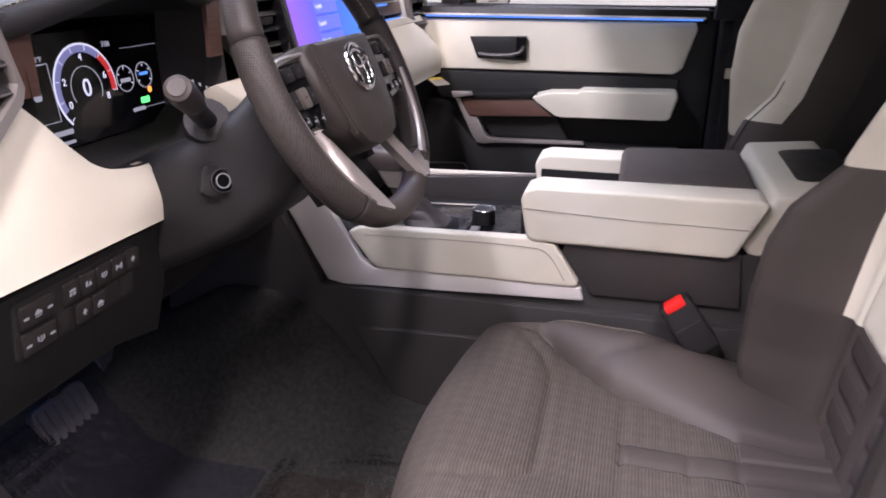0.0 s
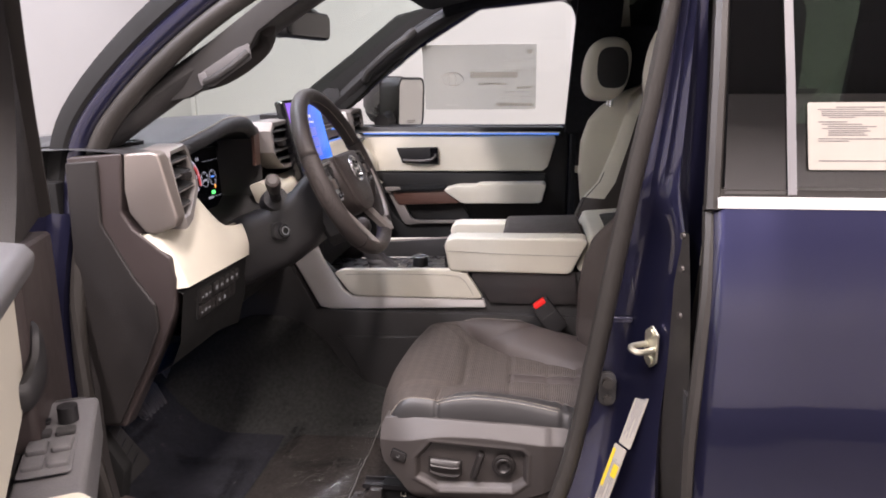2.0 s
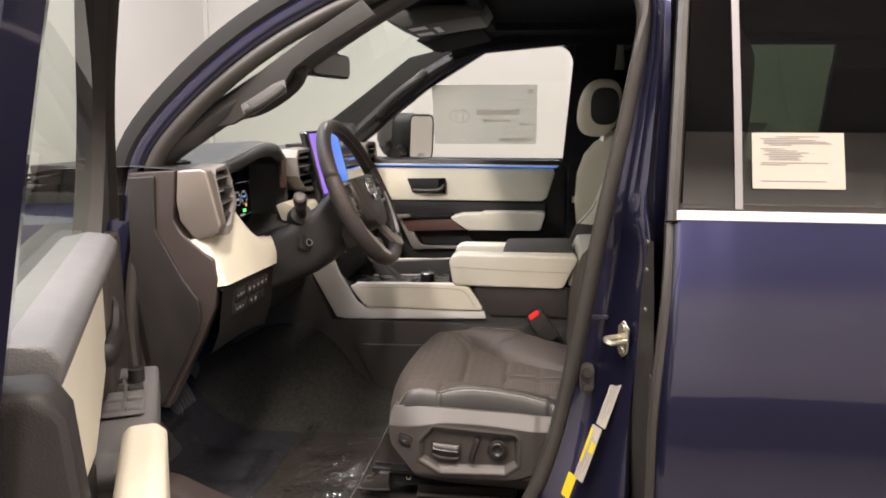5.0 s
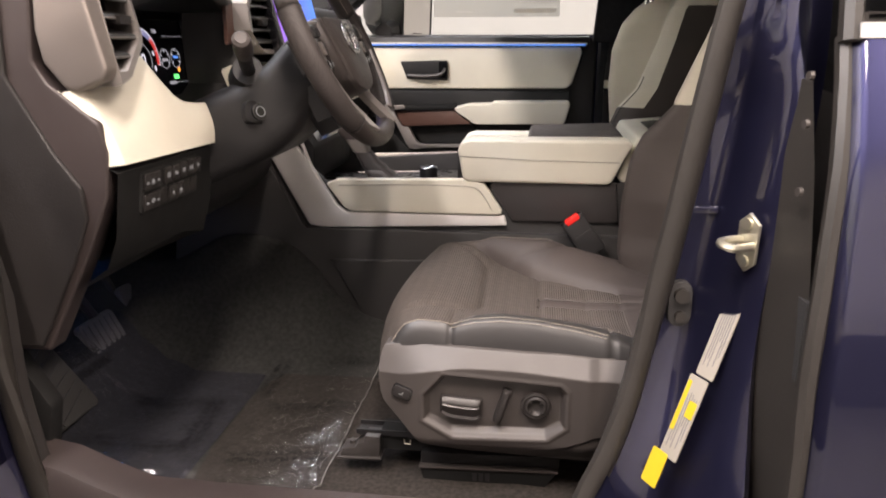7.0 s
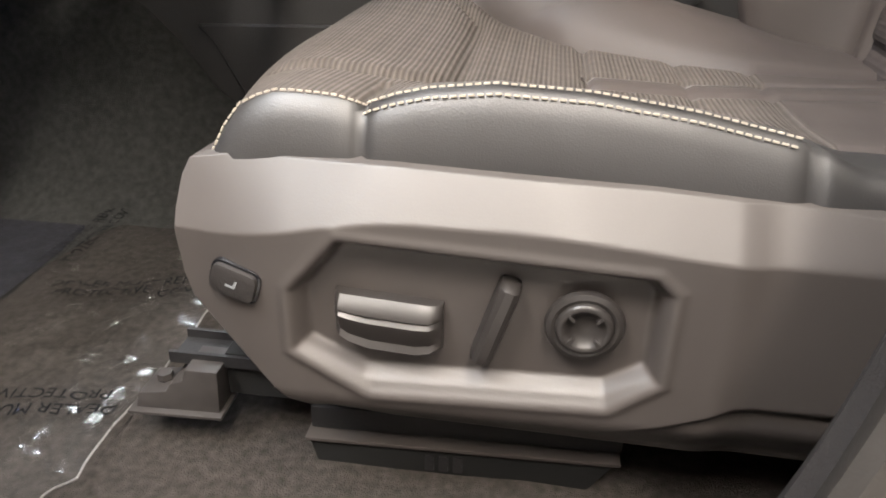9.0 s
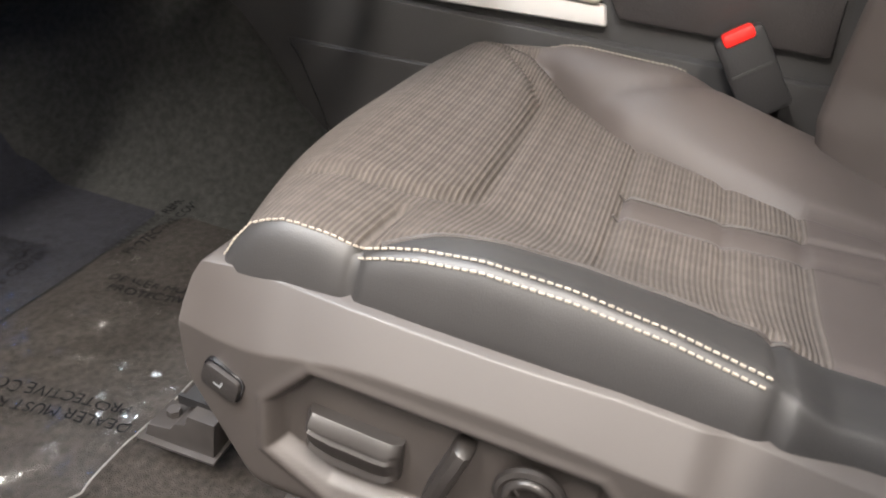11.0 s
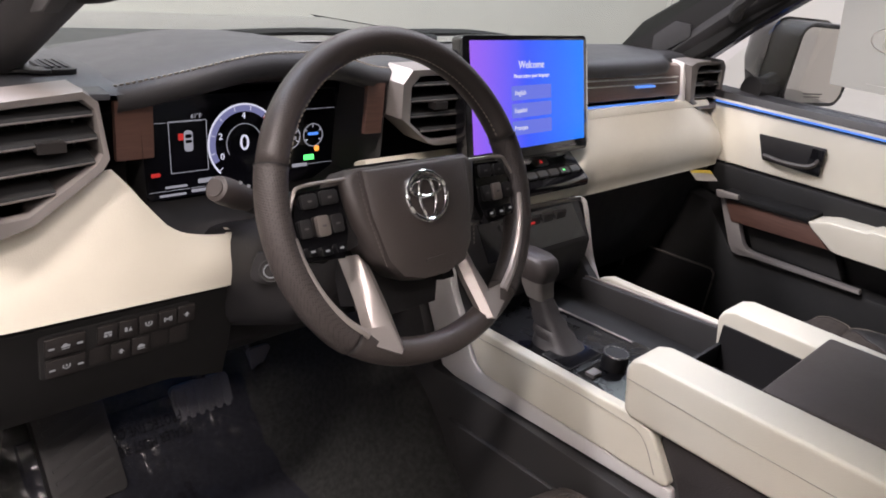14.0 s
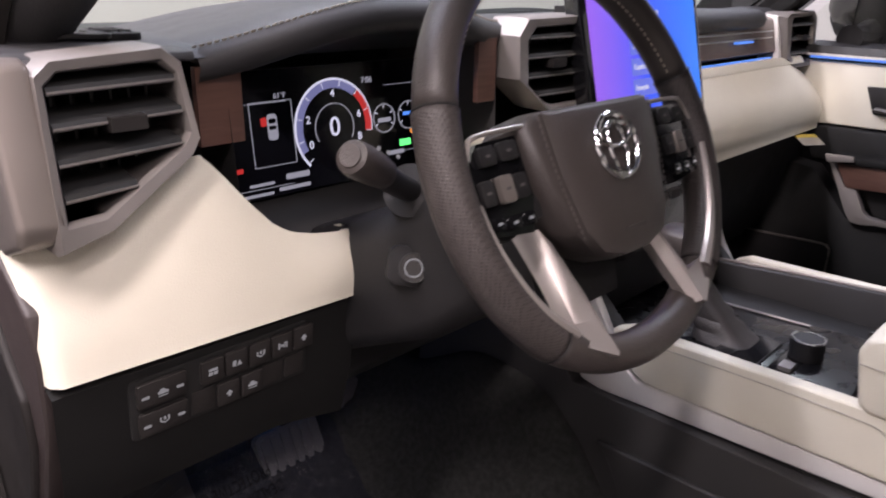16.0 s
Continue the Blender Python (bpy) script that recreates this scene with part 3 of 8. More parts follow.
for sd in (-1, 1):
    part("fender", loft([[Vector((x, sd * yy, zz)) for yy, zz in ((0.82, 1.37 - 0.05 * (-x - 0.78)), (0.90, 1.34 - 0.05 * (-x - 0.78)), (0.945, 1.24), (0.955, 1.0), (0.95, 0.62))] for x in (-0.42, -0.8, -1.2, -1.6, -2.0)], False, False), PAINT, body)
    part("nose", box(-2.12, -2.0, sd * 0.02 if sd > 0 else -0.95, 0.95 if sd > 0 else 0.02 * sd, 0.5, 1.26, 0.03), DARKPL, body)

# windshield, two wipers
ws = [[Vector((x + sw * (y / 0.66) ** 2, y, z + 0.02 * (1 - (y / 0.7) ** 2))) for y in (lerp(-0.67 + k, 0.67 - k, q / 14) for q in range(15))] for x, z, k, sw in ((lerp(-0.72, 0.02, i / 10), lerp(1.40, 1.82, (i / 10) ** 0.94), 0.04 * i / 10, lerp(0.19, 0.04, i / 10)) for i in range(11))]
part("windshield", loft(ws, False, False), GLASS, body, "green-tinted windshield").visible_shadow = False
wip = curve([(-0.74, -0.30, 1.425), (-0.72, -0.05, 1.437), (-0.70, 0.25, 1.43)], 6)
part("wiper", tube(wip, 0.008, 6), PLASTIC, body)
part("wiper", tube(curve([(-0.74, 0.10, 1.432), (-0.715, 0.35, 1.44), (-0.70, 0.52, 1.43)], 6), 0.009, 6), PLASTIC, body)
# wheels under the truck and the frame that carries the cab
part("frame_rail", join(box(-1.9, 2.6, -0.55, -0.42, 0.42, 0.60, 0.01), box(-1.9, 2.6, 0.42, 0.55, 0.42, 0.60, 0.01), box(-1.9, 1.72, -0.88, 0.88, 0.58, 0.66)), PLASTIC, body)
for sd in (-1, 1):
    for x in (-1.35, 2.2):
        w = part("wheel", disc((x, sd * 0.93, 0.42), (0, -sd, 0), 0.42, 0.27, 36, 0.05), RUBBER, body)
        part("wheel_disc", disc((x, sd * 0.935, 0.42), (0, -sd, 0), 0.27, 0.03, 30, 0.01), SILVER, w)

# ---------------------------------------------------------------- rear door
rdoor = thing("rear_door", (1.1, -0.93, 0.62), "closed navy blue rear door with dark tinted window", "car door")
zs = [0.60 + 0.785 * i / 24 for i in range(25)]
xs = [0.582, 0.586, 0.60] + [0.60 + 1.1 * i / 10 for i in range(1, 11)]
skin = [[Vector((x - (0.0 if z < 1.0 else 0.0) + 0.022 * ease(z, 1.0, 1.385) * (1 if x < 0.7 else 0), belly(z) - 0.004 + (0.03 if x < 0.584 else 0.008 if x < 0.59 else 0), z)) for x in xs] for z in zs]
part("door_skin", loft(skin, False, False), PAINT, rdoor, smooth=80)
ych = belly(1.385)
part("belt_moulding", box(0.612, 1.72, ych - 0.008, ych + 0.012, 1.380, 1.394, 0.003), SILVER, rdoor, "satin bright belt moulding")
part("belt_rubber", box(0.612, 1.72, ych + 0.006, ych + 0.03, 1.394, 1.404, 0.002), RUBBER, rdoor)
def sidepane(x0, x1, z0, z1, off, x0t=None):
    x0t = x0 if x0t is None else x0t
    rows_ = []
    for i in range(9):
        z = lerp(z0, z1, i / 8)
        rows_.append([Vector((lerp(lerp(x0, x0t, i / 8), x1, j / 4), belly(z) + off, z)) for j in range(5)])
    return loft(rows_, False, False)
part("pillar_cover", sidepane(0.622, 0.708, 1.398, 1.80, 0.0, 0.642), PILLAR_GLOSS, rdoor, "gloss black pillar cover")
part("division_bar", sidepane(0.704, 0.716, 1.398, 1.80, -0.004, 0.704), DIVBAR, rdoor)
part("window_glass", sidepane(0.716, 1.62, 1.398, 1.79, 0.004, 0.72), GLASS_DARK, rdoor, "dark privacy glass").visible_shadow = False
part("window_frame", join(sidepane(0.60, 1.75, 1.785, 1.835, -0.004), sidepane(1.60, 1.75, 1.398, 1.80, -0.002)), PLASTIC, rdoor)
part("inner_panel", box(0.64, 1.68, -0.80, -0.75, 0.75, 1.38, 0.02), PLASTIC, rdoor)
part("door_edge_latch", box(0.575, 0.583, -0.905, -0.88, 1.045, 1.13, 0.004), DARKPL, rdoor, "dark door hinge cover")
for z in (1.235, 1.30, 1.345):
    part("bolt", disc((0.566, -0.868 + 0.1 * (z - 1.3), z), (-1, -0.3, 0), 0.0045, 0.004, 12, 0.001), SHIELD, rdoor)

sticker = thing("paper_notice", (0.82, -0.772, 1.43), "white paper notice taped inside the rear door window", "paper notice")
f = basis((0.803, belly(1.474) - 0.0005, 1.475), (1, 0, 0), (0, belly(1.56) - belly(1.385), 0.175))
part("sheet", slab(rrect(0.142, 0.094, 0.002, 2), f, 0.0, 0.0008), PAPER, sticker)
for w, x0, y in ((0.068, -0.034, 0.0400), (0.060, -0.058, 0.0370), (0.080, -0.053, 0.0340), (0.098, -0.053, 0.0312), (0.104, -0.053, 0.0285), (0.034, -0.044, 0.0258),
                 (0.038, -0.058, 0.0195), (0.052, -0.053, 0.0163), (0.062, -0.045, 0.0130), (0.058, -0.053, 0.0102), (0.054, -0.045, 0.0070), (0.046, -0.045, 0.0042), (0.050, -0.045, 0.0012), (0.104, -0.058, -0.0040), (0.040, -0.058, -0.0072), (0.100, -0.058, -0.0345)):
    part("print_bar", slab(rrect(w, 0.0012, 0.0004, 1), f @ pose(x0 + w / 2, y, 0), 0.0008, 0.0012), PRINT, sticker)


# ---------------------------------------------------------------- cabin lining
lining = thing("cabin_lining", (0.4, 0.0, 0.72), "dark carpet, black headliner and pillar trims inside the cab", "cabin trim", kind="structure")
# carpet: floor, rising toe board, centre tunnel
ARCH = [(-0.72, 0.90), (-0.45, 0.925), (-0.40, 0.952), (-0.351, 0.980), (-0.32, 0.987), (-0.287, 0.989), (-0.236, 0.983), (-0.205, 0.972), (-0.178, 0.956), (-0.14, 0.917), (-0.10, 0.862), (-0.06, 0.83), (0.0, 0.81), (1.8, 0.80)]
fl = []
for x in [-0.72, -0.66, -0.60, -0.55] + [-0.50 + 0.02 * k for k in range(28)] + [0.10, 0.2, 0.4, 0.7, 1.0, 1.3, 1.72]:
    zt = 0.735 + 0.30 * ease(-x, 0.36, 0.72)
    tun = max(table(x, ARCH), zt + 0.02)
    fl.append([Vector((x, y, z)) for y, z in ((-0.84, 0.78), (-0.80, zt + 0.02), (-0.76, zt), (-0.5, zt - 0.01), (-0.34, zt), (-0.285, lerp(zt, tun, 0.2)), (-0.235, lerp(zt, tun, 0.62)), (-0.205, tun - 0.012), (-0.200, tun - 0.002), (-0.186, tun), (0.185, tun), (0.22, lerp(zt, tun, 0.8)), (0.30, lerp(zt, tun, 0.2)), (0.36, zt), (0.78, zt), (0.82, 0.78))])
part("carpet", loft(fl, False, False), CARPET, lining, smooth=80)
lc = [[Vector((x, y, 0.741 + 0.004 * noise.noise(Vector((x * 12, y * 12, 0))) - (0.012 if i in (0, 18) or j in (0, 14) else 0))) for j, y in enumerate(lerp(-0.775, -0.30, k / 14) for k in range(15))] for i, x in enumerate(lerp(-0.21, 0.55, k / 18) for k in range(19))]
part("floor_carpet", loft(lc, False, False), CARPET_LT, lining, "grey-brown carpet by the seat rail", smooth=80)
part("firewall", box(-0.76, -0.72, -0.85, 0.85, 0.7, 1.40), CARPET, lining)
part("kick_panel", prism([(-0.72, 0.74), (-0.36, 0.74), (-0.33, 0.90), (-0.39, 1.0), (-0.39, 1.4), (-0.72, 1.4)], "y", -0.80, -0.77, 0.008), MOULD, lining)
part("kick_panel", prism([(-0.72, 0.74), (-0.2, 0.74), (-0.30, 1.0), (-0.34, 1.4), (-0.72, 1.4)], "y", 0.80, 0.83, 0.008), MOULD, lining)
sillp = [[Vector((x, y, z + 0.05 * ease(-x, 0.18, 0.34))) for y, z in ((-0.872, 0.722), (-0.864, 0.772), (-0.848, 0.796), (-0.832, 0.801), (-0.79, 0.798), (-0.775, 0.78), (-0.765, 0.73))] for x in (-0.345, -0.30, -0.25, -0.2, -0.1, 0.1, 0.3, 0.36, 0.42)]
part("sill_trim", loft(sillp, False, False), ENDCAP, lining, "dark brown plastic sill trim")
hl = [[Vector((x, y, 1.862 - 0.03 * (abs(y) / 0.6) ** 2 - 0.065 * ease(-x, -0.2, 0.08))) for y in (-0.66, -0.6, -0.45, -0.3, 0, 0.3, 0.45, 0.6, 0.66)] for x in (0.03, 0.1, 0.25, 0.28, 0.6, 1.0, 1.74)]
part("headliner", loft(hl, False, False), HEADLINER, lining, smooth=80)
part("roof_rail_trim", tube(curve([(-0.02, -0.60, 1.765), (0.12, -0.62, 1.80), (0.35, -0.625, 1.83), (0.8, -0.625, 1.84), (1.7, -0.62, 1.84)], 5), 0.035, 10), HEADLINER, lining)
part("roof_rail_trim", tube(curve([(0.05, 0.655, 1.78), (0.2, 0.655, 1.815), (0.5, 0.65, 1.83), (1.7, 0.64, 1.835)], 5), 0.032, 10), HEADLINER, lining)
part("sunroof_surround", join(box(0.20, 0.80, -0.36, -0.33, 1.815, 1.84, 0.006), box(0.20, 0.80, 0.33, 0.36, 1.815, 1.84, 0.006), box(0.20, 0.23, -0.33, 0.33, 1.815, 1.84, 0.006)), HEADLINER, lining)
# driver's A-pillar trim with its grab handle
pa = curve([(-0.395, -0.735, 1.43), (-0.27, -0.705, 1.52), (-0.12, -0.672, 1.62), (0.03, -0.64, 1.72), (0.14, -0.625, 1.785)], 6)
part("pillar_trim", tube(pa, lambda s: 0.033 - 0.003 * s, 12, squash=0.8), DARKPL, lining)
swl = [(-0.322, 1.458), (-0.278, 1.502), (-0.230, 1.523), (-0.196, 1.529), (-0.147, 1.555), (-0.102, 1.587), (-0.073, 1.630), (-0.031, 1.659), (0.022, 1.690), (0.085, 1.726), (0.061, 1.753), (-0.036, 1.695), (-0.143, 1.623), (-0.249, 1.545)]
part("pillar_shell", prism(swl, "y", -0.718, -0.702, 0.007, 3), DARKPL, lining, "dark moulded pillar shell")
gh = thing("grab_handle", (-0.16, -0.65, 1.56), "grey grab handle on the windshield pillar", "grab handle")
part("handle_bar", tube(curve([(-0.200, -0.690, 1.552), (-0.192, -0.672, 1.556), (-0.162, -0.664, 1.566), (-0.129, -0.662, 1.583), (-0.096, -0.664, 1.605), (-0.075, -0.674, 1.624), (-0.067, -0.690, 1.636)], 6), lambda s: 0.013 + 0.003 * math.sin(math.pi * s), 12, squash=1.2), BROWNPL, gh)
# Solid plate, coloured grey for the windshield light showing through the handle loop.
part("handle_recess", prism([(-0.176, 1.566), (-0.172, 1.548), (-0.153, 1.546), (-0.086, 1.589), (-0.088, 1.613), (-0.110, 1.605)], "y", -0.7195, -0.714, 0.002), GREYPAD, gh, "grey plate painted for light seen through the handle loop")
part("handle_grip", tube(curve([(-0.164, -0.720, 1.553), (-0.139, -0.729, 1.562), (-0.112, -0.729, 1.579), (-0.090, -0.720, 1.599)], 6), 0.0065, 10), DARKPL, gh)
part("handle_cap", prism([(-0.175, 1.566), (-0.161, 1.570), (-0.155, 1.552), (-0.170, 1.547)], "y", -0.725, -0.716, 0.002), GREYPAD, gh, "grey handle end cap")
# passenger side pillar trims
part("pillar_trim", tube(curve([(-0.42, 0.735, 1.400), (-0.29, 0.725, 1.515), (-0.16, 0.712, 1.618), (0.0, 0.69, 1.725), (0.15, 0.675, 1.80)], 6), lambda s: 0.045 - 0.010 * s, 12, squash=0.8), PLASTIC, lining)
psh = [(-0.52, 1.425), (-0.455, 1.512), (-0.28, 1.640), (-0.115, 1.766), (0.03, 1.80), (0.13, 1.785), (-0.03, 1.680), (-0.20, 1.540), (-0.275, 1.470), (-0.34, 1.42)]
part("pillar_shell", prism(psh, "y", 0.690, 0.740, 0.012, 3), MOULD, lining, "black moulded pillar shell")
part("tweeter_panel", place(prism([(-0.06, -0.022), (0.05, -0.026), (0.062, 0.0), (0.03, 0.026), (-0.03, 0.022)], "z", 0, 0.005, 0.002), basis((-0.375, 0.6895, 1.487), (0.80, 0.0, 0.60), (-0.60, 0.0, 0.80))), GLOSSDARK, lining, "dark tweeter grille")
gh2 = thing("grab_handle", (-0.10, 0.66, 1.60), "dark grab handle on the passenger windshield pillar", "grab handle")
part("handle_bar", tube(curve([(-0.225, 0.68, 1.555), (-0.20, 0.64, 1.585), (-0.14, 0.622, 1.636), (-0.08, 0.62, 1.680), (-0.05, 0.65, 1.71)], 6), 0.014, 10), DARKPL, gh2)
part("pillar_trim", prism([(0.475, 0.80), (0.80, 0.80), (0.80, 1.36), (0.80, 1.84), (0.50, 1.84), (0.478, 1.36)], "y", 0.70, 0.78, 0.02), HEADLINER, lining)
part("pillar_trim", prism([(0.50, 0.80), (0.70, 0.80), (0.745, 1.36), (0.764, 1.56), (0.764, 1.65), (0.752, 1.68), (0.735, 1.70), (0.72, 1.84), (0.575, 1.84), (0.53, 1.36)], "y", -0.665, -0.625, 0.012), HEADLINER, lining)

part("rear_pillar_trim", prism([(1.372, 1.80), (1.374, 1.774), (1.360, 1.623), (1.345, 1.48), (1.33, 1.36), (1.72, 1.36), (1.72, 1.85), (1.36, 1.85)], "y", 0.70, 0.735, 0.01), HEADLINER, lining)

# overhead console
ohc = thing("overhead_console", (0.06, 0.0, 1.80), "dark overhead console with map lamps", "overhead console")
part("housing", prism([(-0.03, 1.795), (0.02, 1.772), (0.22, 1.80), (0.24, 1.83), (-0.02, 1.83)], "y", -0.12, 0.12, 0.008), DARKPL, ohc)
for yy in (-0.07, 0.05):
    part("map_lamp", prism([(0.03, 1.773), (0.075, 1.779), (0.075, 1.783), (0.03, 1.777)], "y", yy - 0.028, yy + 0.028), SILVER, ohc, "pale map lamp lens")
part("button_row", prism([(0.09, 1.780), (0.105, 1.782), (0.105, 1.786), (0.09, 1.784)], "y", -0.05, 0.05), SILVER, ohc)
visor = thing("sun_visor", (0.08, 0.38, 1.79), "grey folded sun visor above the passenger", "sun visor")
part("visor_panel", prism([(0.0, 1.772), (0.015, 1.782), (0.20, 1.818), (0.20, 1.806), (0.03, 1.768)], "y", 0.18, 0.55, 0.004), HEADLINER, visor)

mirror = thing("rear_view_mirror", (-0.23, -0.03, 1.70), "black rear-view mirror on the windshield", "mirror")
part("mirror_housing", place(prism(rrect(0.235, 0.068, 0.018), "z", -0.030, 0.0, 0.008), basis((-0.200, -0.025, 1.688), (0.18, 1, 0), (0, 0, 1))), PLASTIC, mirror)
part("mirror_face", place(prism(rrect(0.222, 0.055, 0.012), "z", 0.0, 0.002), basis((-0.200, -0.025, 1.688), (0.18, 1, 0), (0, 0, 1))), GLOSS, mirror)
part("mirror_stem", tube([Vector((-0.222, -0.02, 1.694)), Vector((-0.240, -0.02, 1.705)), Vector((-0.258, -0.02, 1.715))], 0.012, 8), PLASTIC, mirror)
part("sensor_pod", prism([(-0.30, 1.66), (-0.235, 1.690), (-0.195, 1.722), (-0.205, 1.732), (-0.29, 1.690)], "y", -0.05, 0.05, 0.006), PLASTIC, mirror)

# ---------------------------------------------------------------- dashboard
dash = thing("dashboard", (-0.4, 0.0, 1.2), "dark and cream dashboard with wood strips and satin vents", "dashboard")


def top_z(y):
    """Height of the dash pad's rear edge: it arches over the instruments."""
    return 1.440 + 0.046 * ease(y, -0.69, -0.44) - 0.028 * ease(y, -0.40, -0.24)


def edge_x(y):
    return -0.268 - 0.045 * ease(y, 0.52, 0.60) + 0.035 * ease(y, -0.68, -0.50) - 0.03 * ease(y, -0.38, -0.22) - 0.005 * ease(y, 0.2, 0.7)


ys = [lerp(-0.630, 0.80, i / 60) for i in range(61)]
pad = []
for y in ys:
    e, h = edge_x(y), top_z(y)
    pad.append([Vector(p) for p in ((-0.70, y, 1.405), (-0.62, y, lerp(1.42, h, 0.25)), (-0.50, y, lerp(1.435, h, 0.7)), (-0.40, y, h - 0.004), (e - 0.05, y, h + 0.002), (e - 0.018, y, h), (e - 0.005, y, h - 0.006), (e, y, h - 0.016), (e - 0.004, y, h - 0.028), (e - 0.02, y, h - 0.034))])
part("upper_pad", loft(pad, False, False), PADTOP, dash, "dark grey padded leather dash top", smooth=60)
part("stitching", stitches([(edge_x(y) - 0.012, y, top_z(y) - 0.0014) for y in ys if y < -0.24], 0.0042, 0.0022, 0.0011), THREAD, dash, "pale contrast stitching")
# outer corner of the dash with the demister slot and speaker grille
oc = [[Vector((x, y, z)) for x, z in ((-0.66, 1.42), (-0.52, 1.445), (-0.36, 1.452), (-0.275, 1.447), (-0.262, 1.438))] for y in (-0.80, -0.785, -0.72, -0.64, -0.624)]
part("corner_pad", loft(oc, False, False), PADTOP, dash, "grey dash corner pad")
part("demister_slot", place(prism(rrect(0.10, 0.022, 0.008), "z", 0, 0.004, 0.001), pose(-0.335, -0.722, 1.4515, 0, 0, 72)), PLASTIC, dash)
part("speaker_grille", place(prism(rrect(0.12, 0.10, 0.02), "z", 0, 0.004, 0.001), pose(-0.50, -0.70, 1.444, 0, -3, 0)), PLASTIC, dash)
# dark end cap facing the door
part("end_cap", prism([(-0.365, 1.44), (-0.273, 1.447), (-0.283, 1.354), (-0.267, 1.328), (-0.208, 1.282), (-0.201, 1.247), (-0.209, 1.192), (-0.243, 1.118), (-0.315, 0.985), (-0.365, 0.985), (-0.38, 1.10)], "y", -0.803, -0.770, 0.005, 3), ENDCAP, dash, "dark brown end panel of the dash")
part("end_cover", prism([(-0.365, 1.432), (-0.312, 1.436), (-0.316, 1.335), (-0.268, 1.246), (-0.238, 1.205), (-0.236, 1.165), (-0.262, 1.105), (-0.322, 0.992), (-0.365, 0.992), (-0.375, 1.10)], "y", -0.809, -0.800, 0.004, 3), BROWNPL, dash, "removable dark end cover")
# core that closes the dash behind its facings
part("core", join(box(-0.70, -0.36, -0.77, 0.78, 1.05, 1.40), box(-0.70, -0.45, -0.62, -0.26, 1.30, 1.44)), PLASTIC, dash)


# small demister outlet on the dash top
dv = part("demister_frame", slab(rrect(0.060, 0.034, 0.010), pose(-0.345, -0.665, 1.4525), -0.004, 0.003, 0.0015), PLASTIC, dash, "black demister outlet")
part("demister_throat", slab(rrect(0.050, 0.025, 0.007), pose(-0.345, -0.665, 1.4525), 0.003, 0.0034), THROAT, dv)
for k in range(3):
    part("demister_slat", slab(rrect(0.046, 0.003, 0.001, 2), pose(-0.345, -0.665, 1.4525) @ pose(0, -0.007 + 0.007 * k, 0), 0.0034, 0.0048), PLASTIC, dv)
# satin pod with the driver's outer vent
def span(poly, z):
    """Sideways reach of an outline at a height."""
    hit = []
    for (a, b), (c, d) in zip(poly, poly[1:] + poly[:1]):
        if (b - z) * (d - z) < 0:
            hit.append(a + (c - a) * (z - b) / (d - b))
    return (min(hit), max(hit)) if len(hit) > 1 else None


def vent(parent, outer, inner, x, slats, hollow=0.05, lean=0.08, slant=0.0):
    """A vent facing the seats, outlines as (y, z): satin frame, black throat, bright-edged slats and a thumb tab."""
    zm = sum(p[1] for p in outer) / len(outer)
    ym = sum(p[0] for p in outer) / len(outer)
    at = lambda p, d: Vector((x - (p[1] - zm) * lean - (p[0] - ym) * slant + d, p[0], p[1]))
    cy, cz_ = sum(p[0] for p in inner) / len(inner), sum(p[1] for p in inner) / len(inner)
    grow = lambda poly, k: [(cy + (a - cy) * k, cz_ + (b - cz_) * k) for a, b in poly]
    n = len(outer)
    fr = loft([[at(p, d) for p in q] for q, d in ((outer, -0.05), (outer, -0.006), (grow(outer, 0.97), 0.0), (grow(inner, 1.05), -0.002), (inner, -0.007), (inner, -hollow))], True, False)
    v = part("vent_frame", bevel(fr, 0.002, 2, 40), VENTSILVER, parent, "satin silver vent frame")
    part("vent_throat", loft([[at(p, d) for p in grow(inner, 1.0)] for d in (-0.009, -hollow, -hollow - 0.004)], True, False), THROAT, v)
    part("vent_back", loft([[at(p, d) for p in grow(inner, 1.0)] for d in (-hollow + 0.002, -hollow)]), THROAT, v)
    z0, z1 = min(p[1] for p in inner), max(p[1] for p in inner)
    for k in range(slats):
        z = z0 + (z1 - z0) * (k + 0.6) / (slats + 0.2)
        sp = span(inner, z)
        if not sp:
            continue
        bx = x - (z - zm) * lean
        def bar(poly):
            return loft([[Vector((bx + u - (yy - ym) * slant, yy, z + w)) for u, w in poly] for yy in sp])
        part("slat", bar([(-0.034, 0.006), (-0.006, -0.002), (-0.004, 0.001), (-0.006, 0.004), (-0.034, 0.010)]), THROAT, v)
        part("slat_edge", bar([(-0.0065, -0.0010), (-0.003, -0.0006), (-0.003, 0.0009), (-0.0065, 0.0014)]), VENTSILVER, v, "bright slat edge")
    for k in range(6):
        y = lerp(min(p[0] for p in inner), max(p[0] for p in inner), (k + 1) / 7)
        zz = [b + (d - b) * (y - a) / (c - a) for (a, b), (c, d) in zip(inner, inner[1:] + inner[:1]) if (a - y) * (c - y) < 0]
        if len(zz) > 1:
            xv = x - (y - ym) * slant
            part("vane", prism([(xv - hollow, min(zz)), (xv - 0.036, min(zz)), (xv - 0.036, max(zz)), (xv - hollow, max(zz))], "y", y - 0.001, y + 0.001), PLASTIC, v)
    part("thumb_tab", box(x - 0.012, x + 0.003, cy - 0.013, cy + 0.013, cz_ - 0.002, cz_ + 0.008, 0.002), BROWNPL, v)
    return v


